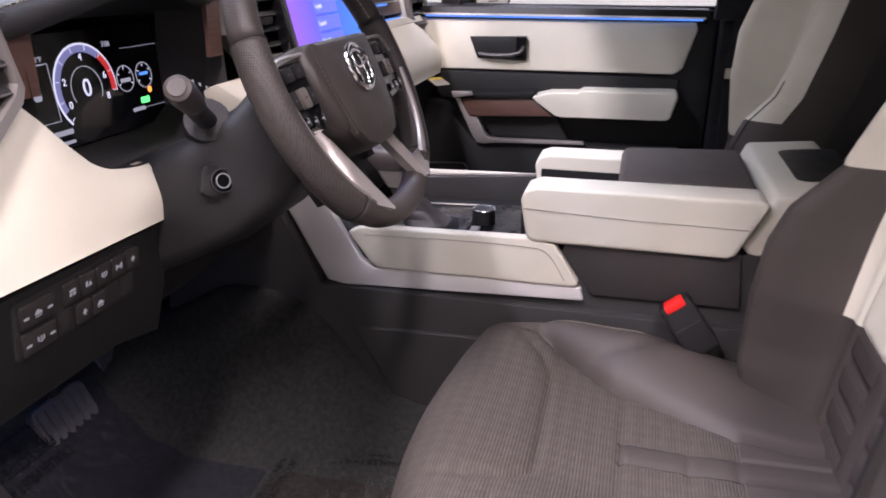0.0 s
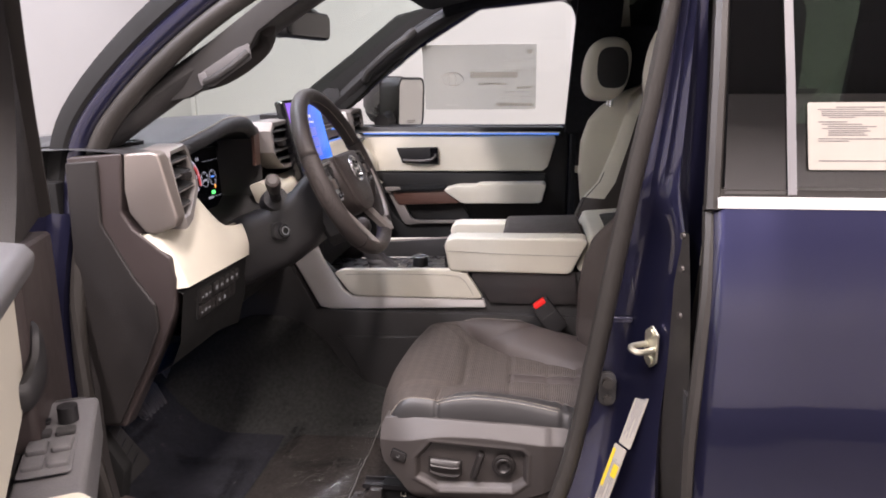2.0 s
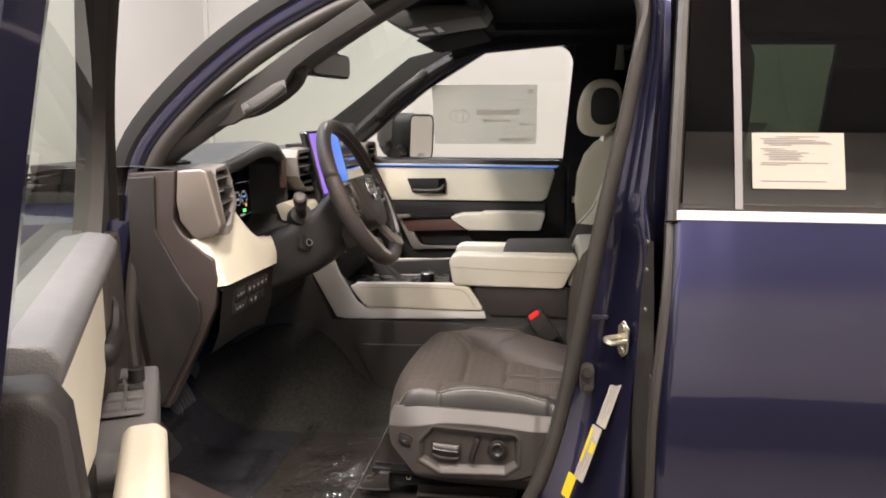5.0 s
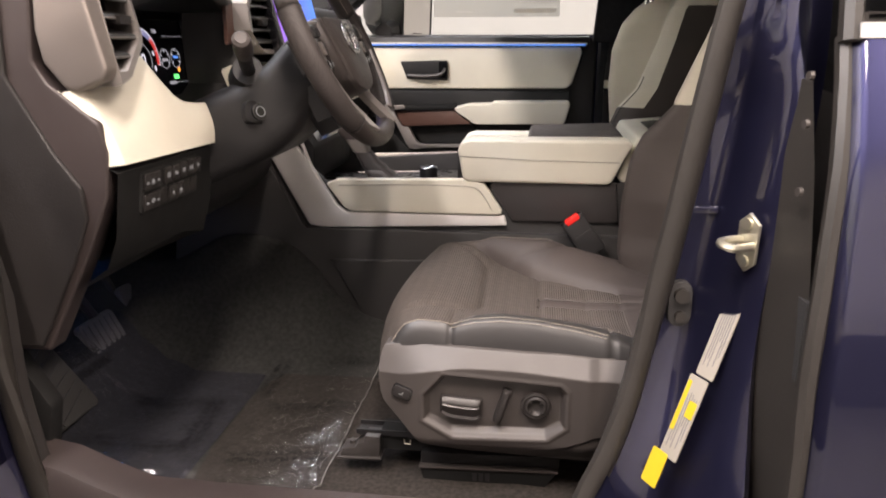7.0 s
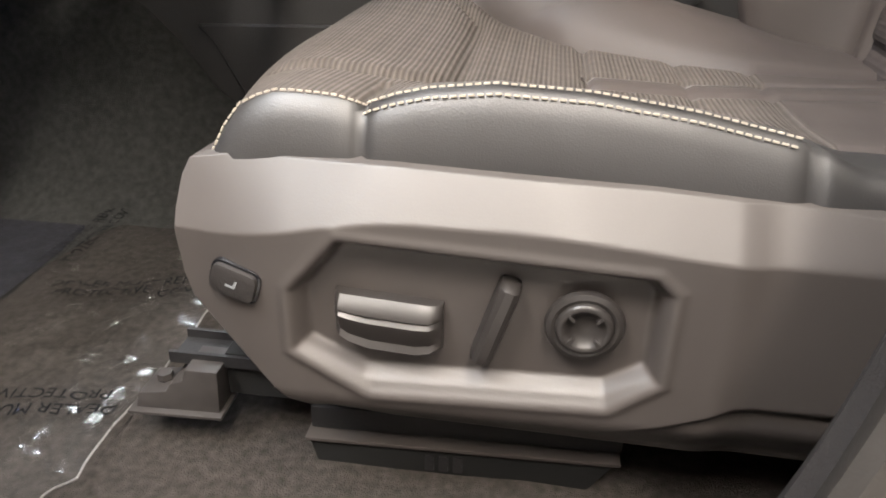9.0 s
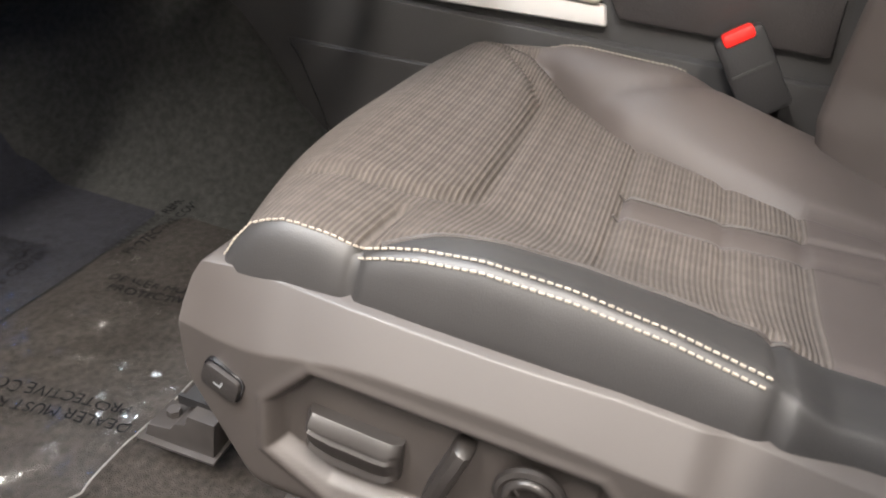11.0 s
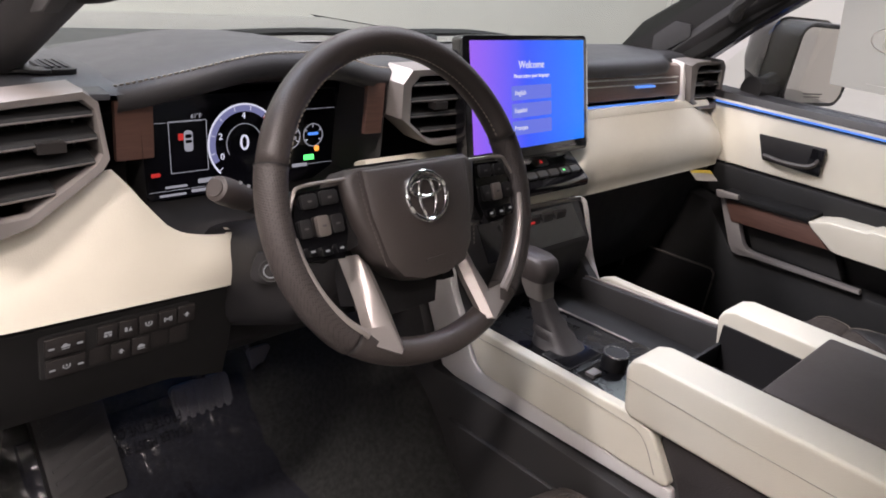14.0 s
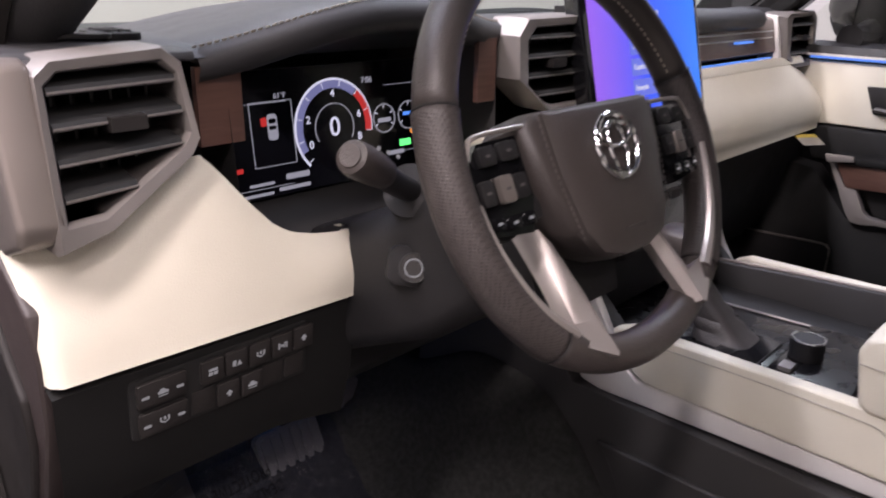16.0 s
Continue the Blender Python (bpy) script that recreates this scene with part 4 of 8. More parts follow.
near = lambda poly: [(-0.931 + (y + 0.931) * 0.965, 1.502 + (z - 1.502) * 0.965) for y, z in poly]
vent(dash, near([(-0.768, 1.437), (-0.755, 1.4465), (-0.665, 1.4500), (-0.650, 1.438), (-0.645, 1.378), (-0.655, 1.366), (-0.735, 1.325), (-0.775, 1.318)]),
     near([(-0.759, 1.428), (-0.748, 1.4365), (-0.669, 1.4385), (-0.658, 1.428), (-0.655, 1.384), (-0.664, 1.374), (-0.735, 1.338), (-0.763, 1.338)]), -0.213, 4, 0.065, 0.20, 0.20)
podp = [(-0.270, 1.446), (-0.226, 1.4495), (-0.214, 1.446), (-0.190, 1.345), (-0.196, 1.332), (-0.232, 1.318), (-0.246, 1.322), (-0.270, 1.352), (-0.275, 1.39)]
pe = prism(podp, "y", -0.802, -0.772, 0.005, 3)
part("vent_pod", pe, CHAMPAGNE, dash, "satin champagne vent pod", smooth=40)
part("vent_pod_top", prism([(-0.264, 1.440), (-0.232, 1.440), (-0.234, 1.4470), (-0.264, 1.4490)], "y", -0.790, -0.648, 0.003), PADTOP, dash)
part("wood_strip", box(-0.275, -0.268, -0.632, -0.590, 1.364, 1.430, 0.002), WOOD, dash, "dark walnut strip")


# cream knee panel: a swelling sheet, its top edge sinking towards the column
def knee(y):
    return 1.325 + 0.02 * ease(y, -0.80, -0.74) - 0.05 * ease(y, -0.655, -0.60) + 0.004


def cream_sheet(y0, y1, zt, zb, xt, xb, swell, n=28, m=12, thick=0.03):
    rows_ = []
    for i in range(n + 1):
        y = lerp(y0, y1, i / n)
        t_, b_ = zt(y), zb(y)
        r = []
        for j in range(m + 1):
            s = j / m
            x = lerp(xt(y), xb(y), s) + swell * math.sin(math.pi * min(1, s * 1.05)) ** 0.8
            r.append(Vector((x, y, lerp(t_, b_, s))))
        edge = 0.012
        r = [r[0] + Vector((-thick, 0, -0.004))] + r + [r[-1] + Vector((-thick, 0, -0.002))]
        if i in (0, n):
            r = [p + Vector((-edge * 0.6, 0, 0)) for p in r]
        rows_.append(r)
    bk = [[p + Vector((-thick, 0, 0)) for p in rows_[0]]] + rows_ + [[p + Vector((-thick, 0, 0)) for p in rows_[-1]]]
    return loft(bk, False, False)


kz_top = lambda y: table(y, [(-0.80, 1.320), (-0.745, 1.324), (-0.662, 1.364), (-0.650, 1.366), (-0.638, 1.352), (-0.617, 1.322), (-0.600, 1.301), (-0.585, 1.292), (-0.565, 1.288), (-0.528, 1.285)])
kx_top = lambda y: table(y, [(-0.80, -0.236), (-0.745, -0.232), (-0.65, -0.240), (-0.60, -0.214), (-0.545, -0.199)])
part("knee_panel", cream_sheet(-0.800, -0.526, kz_top, lambda y: 1.226 - 0.024 * (y + 0.55), kx_top, lambda y: -0.186, 0.006, 40, 12, 0.012), CREAM, dash, "cream leather knee panel", smooth=60)
# switch bank under it
lower = [[Vector((x, y, z)) for x, z in ((-0.205, 1.228), (-0.193, 1.222), (-0.205, 1.14), (-0.222, 1.10 - 0.02 * ease(y, -0.62, -0.5)), (-0.30, 1.05), (-0.42, 1.02))] for y in (-0.80, -0.78, -0.6, -0.536, -0.530)]
part("lower_panel", loft(lower, False, False), MOULD, dash, "dark lower dash panel")
low2 = [[Vector((x, y, z)) for x, z in ((-0.225, 1.185), (-0.235, 1.12), (-0.27, 1.08), (-0.40, 1.04))] for y in (-0.553, -0.45, -0.3, -0.18)]
part("column_lower_panel", loft(low2, False, False), PLASTIC, dash)
for k in range(4):
    plug = part("wiring_plug", box(-0.236, -0.212, -0.545 + 0.021 * k, -0.532 + 0.021 * k, 1.184, 1.194 - 0.001 * k, 0.002), DARKPL, dash, "small plug under the column")
    part("plug_latch", box(-0.228, -0.2115, -0.541 + 0.021 * k, -0.537 + 0.021 * k, 1.1935 - 0.001 * k, 1.1965 - 0.001 * k, 0.001), VENTSILVER, plug)
sm = basis((-0.1985, -0.667, 1.187), (0, 1, 0), (0.12, 0, 1))
def gl(x0, x1, z0, z1):
    return [(x0, z0), (x1, z0), (x1, z1), (x0, z1)]


GLYPHS = [
    [[(-0.0042, -0.002), (0.004, -0.002), (0.0044, 0), (0.002, 0.0008), (0.001, 0.0026), (-0.002, 0.0026), (-0.003, 0.0006), (-0.0044, 0.0)], gl(-0.004, 0.004, -0.0042, -0.0034)],
    [gl(-0.004, 0.004, 0.001, 0.0034), gl(-0.004, -0.0006, -0.003, 0.0), gl(0.0006, 0.004, -0.003, 0.0)],
    [gl(-0.0044, -0.0014, -0.0026, 0.003), [(-0.0004, -0.0026), (0.0042, -0.0026), (0.0018, 0.0026)]],
    [[(-0.004, 0.003), (-0.004, -0.001), (0.0, -0.0034), (0.004, -0.001), (0.004, 0.003), (0.0026, 0.003), (0.0026, -0.0006), (0.0, -0.002), (-0.0026, -0.0006), (-0.0026, 0.003)], gl(-0.0008, 0.0008, 0.0, 0.003)],
    [gl(-0.0046, -0.003, -0.003, 0.003), gl(-0.0022, 0.0006, -0.001, 0.001), gl(0.0014, 0.0026, -0.003, 0.003), gl(0.0034, 0.0046, -0.003, 0.003)],
    [[(0, 0.0034), (-0.0034, -0.0004), (-0.0012, -0.0004), (-0.0012, -0.003), (0.0012, -0.003), (0.0012, -0.0004), (0.0034, -0.0004)]],
]
bank = part("switch_bank", slab(rrect(0.162, 0.056, 0.005, 3), sm, -0.004, 0.002, 0.001), THROAT, dash, "black switch bank")
for row, zc in ((0, 0.0135), (1, -0.0135)):
    for k in range(6 if row == 0 else 6):
        w = 0.040 if k == 0 else 0.0205
        cx = -0.056 if k == 0 else -0.0215 + 0.0222 * (k - 1) + (0.008 if row == 0 else 0.0)
        live = row == 0 or k in (0, 2, 3)
        b = part("switch", slab(rrect(w, 0.022, 0.002, 2), sm @ pose(cx, zc, 0), 0.002, 0.006 if live else 0.003, 0.001), BROWNPL, bank)
        if live:
            for poly in GLYPHS[(row * 3 + k) % len(GLYPHS)]:
                part("icon", slab(poly, sm @ pose(cx, zc, 0), 0.006, 0.0063), ICON, b)
            if k == 0:
                for q in (-0.014, 0.014):
                    part("icon", slab(rrect(0.006, 0.0025, 0.0005, 1), sm @ pose(cx + q, zc - 0.001, 0), 0.006, 0.0063), ICON, b)

# instrument cluster
hood_ = [[Vector((x, y, z)) for x, z in ((edge_x(y) - 0.012, top_z(y) - 0.03), (-0.30, top_z(y) - 0.034), (-0.352, 1.425))] for y in (lerp(-0.645, -0.20, i / 16) for i in range(17))]
part("cluster_hood", loft(hood_, False, False), PLASTIC, dash)
bez = [[Vector(p) for p in ((-0.27, -0.605, 1.43), (-0.262, -0.602, 1.30), (-0.23, -0.575, 1.262), (-0.21, -0.54, 1.25), (-0.21, -0.33, 1.25), (-0.25, -0.27, 1.30), (-0.26, -0.262, 1.44))],
       [Vector(p) for p in ((-0.352, -0.592, 1.43), (-0.352, -0.588, 1.305), (-0.352, -0.57, 1.285), (-0.352, -0.54, 1.278), (-0.352, -0.33, 1.278), (-0.352, -0.285, 1.30), (-0.352, -0.27, 1.44))]]
part("cluster_surround", loft(bez, False, False), DARKPL, dash, "charcoal display surround")
cm = basis((-0.350, -0.428, 1.344), (0, 1, 0), (-0.1, 0, 1))
clus = part("cluster_display", slab([(-0.152, 0.068), (-0.150, -0.040), (-0.135, -0.062), (0.135, -0.062), (0.150, -0.040), (0.152, 0.068)], cm, -0.006, 0.0), LCD, dash, "lit digital instrument display")


def arc(m, r0, r1, a0, a1, mat_, d=0.0006, n=40, nm="gauge_arc"):
    pts = [(r * math.sin(radians(a)), r * math.cos(radians(a))) for r, aa in ((r1, 0), (r0, 1)) for a in (lerp(a0, a1, (k if not aa else n - k) / n) for k in range(n + 1))]
    return part(nm, slab(pts, m, 0.0, d), mat_, clus)


DIAL = M_emit("dial_violet", (0.30, 0.32, 0.60), 0.55)
DIMW = M_emit("dim_white", (0.8, 0.82, 0.9), 0.36)
arc(cm, 0.0515, 0.054, -135, 100, LED_WHITE)
arc(cm, 0.043, 0.0515, -118, 40, DIAL)
arc(cm, 0.044, 0.053, 42, 100, LED_RED)
arc(cm, 0.026, 0.027, -120, 120, DIMW)
part("readout", words("0", 0.030, cm @ pose(0, 0.0, 0.0006)), LED_WHITE, clus)
for k, a in enumerate((-115, -72, 0, 72, 112)):
    r = 0.037
    part("numeral", words("02468"[k], 0.012, cm @ pose(r * math.sin(radians(a)), r * math.cos(radians(a)), 0.0006)), LED_WHITE, clus)
part("clock", words("7:06", 0.0095, cm @ pose(0.050, 0.048, 0.0006)), DIMW, clus)
part("readout_box", join(*[slab(rrect(w, h, 0.0004, 1), cm @ pose(x, y, 0), 0, 0.0005) for x, y, w, h in ((-0.080, 0.036, 0.051, 0.0008), (-0.080, -0.030, 0.051, 0.0008), (-0.1055, 0.003, 0.0008, 0.066), (-0.0545, 0.003, 0.0008, 0.066))]), DIMW, clus)
part("door_icon", slab(rrect(0.012, 0.027, 0.004), cm @ pose(-0.080, 0.010, 0), 0, 0.0006), DIMW, clus)
for dy_, hh_ in ((0.0105, 0.005), (-0.001, 0.004)):
    part("icon_window", slab(rrect(0.0085, hh_, 0.001, 1), cm @ pose(-0.080, 0.010 + dy_ * 0.6, 0), 0.0006, 0.0009), LCD, clus)
part("warning_mark", slab(rrect(0.007, 0.009, 0.001, 1), cm @ pose(-0.090, 0.016, 0), 0, 0.0006), LED_RED, clus)
for bx_, by_, bw_, bh_ in ((-0.055, -0.044, 0.03, 0.006), (-0.060, -0.056, 0.04, 0.004), (0.088, -0.040, 0.026, 0.005), (-0.10, -0.0475, 0.03, 0.003), (-0.105, -0.058, 0.036, 0.003), (-0.126, -0.030, 0.012, 0.005)):
    part("readout_bar", slab(rrect(bw_, bh_, 0.001, 1), cm @ pose(bx_, by_, 0), 0, 0.0006), DIMW if bx_ > -0.12 else LED_RED, clus)
part("readout", words("61°F", 0.008, cm @ pose(-0.068, 0.041, 0.0006)), DIMW, clus)
for bx_, by_ in ((-0.10, 0.035), (0.115, 0.040), (-0.10, -0.052), (0.115, -0.040)):
    part("display_line", slab(rrect(0.075, 0.0006, 0.0002, 1), cm @ pose(bx_ * 0.98, by_, 0), 0, 0.0004), DIMW, clus)
for k in range(9):
    aa = radians(-132 + 29 * k)
    part("gauge_tick", slab(rrect(0.0009, 0.006, 0.0002, 1), cm @ pose(0.048 * math.sin(aa), 0.048 * math.cos(aa), 0.0006) @ pose(0, 0, 0, 0, 0, -math.degrees(aa)), 0, 0.0004), LED_WHITE, clus)
part("gear_mark", slab(rrect(0.018, 0.008, 0.001, 1), cm @ pose(0.104, -0.030, 0), 0, 0.0006), LED_GREEN, clus)
part("alert_mark", slab(rrect(0.008, 0.008, 0.003), cm @ pose(0.118, -0.018, 0), 0, 0.0006), LED_ORANGE, clus)
for x in (0.073, 0.112):
    arc(cm @ pose(x, 0.002, 0), 0.0158, 0.0170, 0, 359, DIMW, nm="small_gauge")
    for aa in (0, 60, 120, 240, 300):
        part("gauge_tick", slab(rrect(0.0009, 0.004, 0.0002, 1), cm @ pose(x, 0.002, 0) @ pose(0, 0, 0, 0, 0, aa) @ pose(0, 0.0135, 0), 0, 0.0006), LED_WHITE, clus)
part("gauge_word", slab(rrect(0.018, 0.004, 0.001, 1), cm @ pose(0.112, 0.004, 0), 0, 0.0006), LED_BLUE, clus)
part("gauge_word", slab(rrect(0.020, 0.005, 0.001, 1), cm @ pose(0.073, 0.0, 0), 0, 0.0006), DIMW, clus)

# middle left vent in its satin pod
vent(dash, [(-0.258, 1.443), (-0.240, 1.462), (-0.114, 1.464), (-0.106, 1.455), (-0.106, 1.350), (-0.186, 1.350), (-0.205, 1.356), (-0.258, 1.395)],
     [(-0.236, 1.436), (-0.220, 1.450), (-0.130, 1.452), (-0.124, 1.444), (-0.124, 1.360), (-0.190, 1.360), (-0.206, 1.366), (-0.236, 1.388)], -0.229, 4, 0.06)
part("wood_strip", box(-0.262, -0.255, -0.298, -0.268, 1.37, 1.44, 0.002), WOOD, dash, "dark walnut strip")
part("cream_collar", prism([(-0.275, 1.325), (-0.25, 1.335), (-0.215, 1.315), (-0.205, 1.285), (-0.26, 1.285)], "y", -0.30, -0.02, 0.006), CREAM, dash)

# centre screen
scm = basis((-0.222, 0.017, 1.413), (-0.03, 1, 0), (-0.24, 0, 1))
scr = thing("infotainment_display", (-0.25, 0.017, 1.31), "large touch screen with a lit blue and violet welcome page", "touch screen")
part("bezel", slab(rrect(0.322, 0.196, 0.008), scm, -0.022, 0.0, 0.003), GLOSS, scr, "gloss black bezel")
part("side_trim", slab(rrect(0.010, 0.17, 0.004), scm @ pose(0.166, -0.004, 0), -0.03, -0.004, 0.002), CHROME, scr)
LIT = bpy.data.materials.new("lit_screen")
LIT.use_nodes = True
tt = LIT.node_tree
bb = tt.nodes["Principled BSDF"]
bb.inputs["Base Color"].default_value = (0.01, 0.01, 0.02, 1)
bb.inputs["Roughness"].default_value = 0.2
cc, sp, rp = tt.nodes.new("ShaderNodeTexCoord"), tt.nodes.new("ShaderNodeSeparateXYZ"), tt.nodes.new("ShaderNodeValToRGB")
tt.links.new(cc.outputs["Generated"], sp.inputs[0])
tt.links.new(sp.outputs["Y"], rp.inputs["Fac"])
rp.color_ramp.elements[0].color, rp.color_ramp.elements[1].color = (0.33, 0.13, 0.85, 1), (0.0, 0.22, 1.0, 1)
mid_e = rp.color_ramp.elements.new(0.45)
mid_e.color = (0.035, 0.10, 0.92, 1)
tt.links.new(rp.outputs["Color"], bb.inputs["Emission Color"])
bb.inputs["Emission Strength"].default_value = 1.0
page = part("screen_page", slab(rrect(0.296, 0.168, 0.001, 1), scm @ pose(0.002, 0.006, 0), 0.0, 0.0008), LIT, scr, "lit welcome page")
part("writing", words("Welcome", 0.017, scm @ pose(0.0, 0.052, 0.0019)), LED_WHITE, page)
part("writing", words("Please select your language", 0.0085, scm @ pose(0.0, 0.035, 0.0019)), LED_WHITE, page)
BTN = M_emit("screen_button", (0.16, 0.22, 0.9), 0.8)
for k, wd in enumerate(("English", "Español", "Français")):
    b = part("screen_button", slab(rrect(0.105, 0.0225, 0.002, 2), scm @ pose(0.0, 0.009 - 0.0275 * k, 0), 0.0008, 0.0012), BTN, page)
    part("writing", words(wd, 0.0105, scm @ pose(-0.030, 0.009 - 0.0275 * k, 0.0014)), LED_WHITE, b)
part("print_bar", slab(rrect(0.07, 0.003, 0.001, 1), scm @ pose(0.09, -0.0865, 0), 0.0, 0.0005), PRINT, scr)
part("mount", box(-0.33, -0.262, -0.06, 0.10, 1.33, 1.47, 0.01), PLASTIC, scr)
# hazard and climate keys under the screen
hv = prism([(-0.27, 1.318), (-0.235, 1.312), (-0.178, 1.272), (-0.178, 1.258), (-0.25, 1.245)], "y", -0.12, 0.165, 0.005)
hvp = part("climate_panel", hv, GLOSS, dash, "black climate control panel")
hm = basis((-0.2055, 0.03, 1.2925), (0, 1, 0), (-0.57, 0, 0.40))
part("hazard_key", slab(rrect(0.036, 0.014, 0.003, 2), hm @ pose(0.03, 0.012, 0), 0.0, 0.004, 0.001), DARKPL, hvp)
part("hazard_mark", slab([(-0.004, -0.003), (0.004, -0.003), (0, 0.004)], hm @ pose(0.03, 0.012, 0), 0.004, 0.0044), LED_RED, hvp)
for k in range(8):
    part("key", slab(rrect(0.024, 0.013, 0.002, 2), hm @ pose(-0.105 + 0.030 * k, -0.012, 0), 0.0, 0.005, 0.001), DARKPL, hvp)
part("key_lamp", slab(rrect(0.006, 0.003, 0.001, 1), hm @ pose(0.073, -0.012, 0), 0.005, 0.0056), LED_GREEN, hvp)

# passenger side of the dash
part("wood_panel", prism([(-0.305, 1.445), (-0.292, 1.440), (-0.278, 1.378), (-0.30, 1.37)], "y", 0.185, 0.628, 0.003), WOOD, dash, "dark walnut dash panel")
for z in (1.405, 1.417):
    part("bright_line", box(-0.292, -0.281, 0.20, 0.60, z, z + 0.0022), SILVER, dash)
part("light_bar", box(-0.288, -0.2755, 0.43, 0.50, 1.400, 1.4035), LED_BLUE, dash, "blue ambient light bar")
part("light_strip", box(-0.283, -0.277, 0.20, 0.60, 1.3655, 1.3685), LED_BLUE, dash, "blue ambient light strip")
cz = lambda y: 1.362 - 0.012 * ease(y, 0.55, 0.76)
part("cream_panel", cream_sheet(-0.02, 0.772, lambda y: lerp(1.268, 1.362, ease(y, 0.14, 0.22)) - 0.03 * ease(y, 0.64, 0.77), lambda y: 1.216 + 0.004 * y, lambda y: lerp(-0.22, -0.272, ease(y, 0.14, 0.24)), lambda y: -0.215, 0.026, 40, 14), CREAM, dash, "cream leather passenger dash panel", smooth=60)
part("cream_shelf", prism([(-0.30, 1.366), (-0.268, 1.366), (-0.258, 1.352), (-0.30, 1.34)], "y", 0.20, 0.74, 0.004), CREAM, dash)
vent(dash, [(0.622, 1.444), (0.640, 1.452), (0.775, 1.454), (0.792, 1.440), (0.792, 1.352), (0.775, 1.342), (0.690, 1.342), (0.640, 1.364)],
     [(0.662, 1.434), (0.672, 1.441), (0.765, 1.443), (0.778, 1.432), (0.778, 1.362), (0.768, 1.354), (0.695, 1.354), (0.664, 1.372)], -0.264, 3, 0.05)
part("vent_side", prism([(-0.32, 1.45), (-0.285, 1.446), (-0.262, 1.335), (-0.31, 1.335)], "y", 0.618, 0.632, 0.003), SILVER, dash)
gb = [[Vector((x, y, z)) for x, z in ((-0.235, 1.222), (-0.245, 1.17), (-0.27, 1.05), (-0.32, 0.96), (-0.45, 0.93))] for y in (0.19, 0.3, 0.6, 0.78)]
part("glove_box", loft(gb, False, False), THROAT, dash, "black glove box")
tag = thing("yellow_tag", (-0.22, 0.66, 1.20), "white and yellow paper tag hanging from the dash", "paper tag")
tm = basis((-0.200, 0.672, 1.205), (0.25, 1, -0.08), (-0.85, 0.2, 0.5))
part("paper", slab(rrect(0.075, 0.034, 0.003, 2), tm, 0.0, 0.0012), PAPER, tag)
part("yellow_edge", slab(rrect(0.073, 0.010, 0.002, 2), tm @ pose(0, 0.0115, 0), 0.0012, 0.0018), YELLOW, tag)


# ---------------------------------------------------------------- steering column and wheel
TILTW = radians(25)
AX = Vector((math.cos(TILTW), 0, math.sin(TILTW)))
HUB = Vector((0.0, -0.42, 1.38))
wm = basis(HUB, (0, 1, 0), (-math.sin(TILTW), 0, math.cos(TILTW)))

column = thing("steering_column", (-0.2, -0.42, 1.25), "black steering column cover with start button and stalk", "steering column")
def cring(d, cy, w, h, dz=0.0, k=0.25):
    c = wm @ Vector((cy, dz, d))
    r = wm.to_3x3()
    return [c + r @ Vector((x, y, 0)) for x, y in rrect(w, h, min(w, h) * k, 4)]
part("shroud", loft([cring(-0.29, -0.015, 0.215, 0.13, -0.052), cring(-0.17, -0.012, 0.205, 0.125, -0.055), cring(-0.115, -0.005, 0.19, 0.116, -0.044), cring(-0.08, 0.0, 0.155, 0.104, -0.02), cring(-0.058, 0.0, 0.13, 0.10, -0.005)]), PLASTIC, column, smooth=50)
bm_ = basis((-0.118, -0.5285, 1.271), (0.62, 0.76, -0.2), (-0.3, 0.05, 1))
st = part("start_bezel", slab(rrect(0.042, 0.034, 0.009), bm_, -0.012, 0.003, 0.002), PLASTIC, column)
sb = part("start_button", disc(bm_ @ Vector((0, 0, 0.002)), bm_.to_3x3() @ Vector((0, 0, 1)), 0.013, 0.006, 24, 0.0015), GLOSS, st, "round start button")
ring_ = [bm_ @ Vector((0.0075 * math.cos(a), 0.0075 * math.sin(a), 0.0085)) for a in (2 * math.pi * i / 20 for i in range(20))]
part("button_ring", tube(ring_, 0.0008, 5, True), ICON, sb)
part("button_ring", tube([bm_ @ Vector((0.0125 * math.cos(a), 0.0125 * math.sin(a), 0.0078)) for a in (2 * math.pi * i / 24 for i in range(24))], 0.0008, 5, True), DARKPL, sb)
stalk = part("stalk", tube(curve([(-0.135, -0.50, 1.325), (-0.128, -0.535, 1.342), (-0.118, -0.565, 1.36)], 5), lambda s: 0.0095 + 0.0018 * s, 12), PLASTIC, column, "black indicator stalk")
part("stalk_collar", tube([Vector((-0.150, -0.488, 1.318)), Vector((-0.136, -0.512, 1.330)), Vector((-0.132, -0.520, 1.334))], lambda q: 0.027 - 0.004 * q, 20), PLASTIC, column)
part("stalk_knob", tube(curve([(-0.120, -0.558, 1.357), (-0.115, -0.575, 1.366), (-0.109, -0.594, 1.376), (-0.106, -0.603, 1.381)], 5), lambda s: (0.0118 + 0.0026 * math.sin(math.pi * s)) * (1 if s < 0.9 else 0.75), 16), RIM, stalk, "brown stalk end")
for k in range(3):
    part("stalk_mark", slab(rrect(0.004, 0.003, 0.0005, 1), basis((-0.103 - 0.002 * k, -0.558 - 0.008 * k, 1.374 + 0.004 * k), (0.1, -1, 0.4), (-0.3, 0.3, 1)), 0.0, 0.0006), ICON, stalk)
part("stalk", tube(curve([(-0.135, -0.34, 1.325), (-0.125, -0.30, 1.342), (-0.115, -0.265, 1.36)], 5), 0.012, 12), PLASTIC, column, "black wiper stalk")

wheel = thing("steering_wheel", tuple(HUB), "dark brown leather steering wheel with satin silver spokes", "steering wheel")


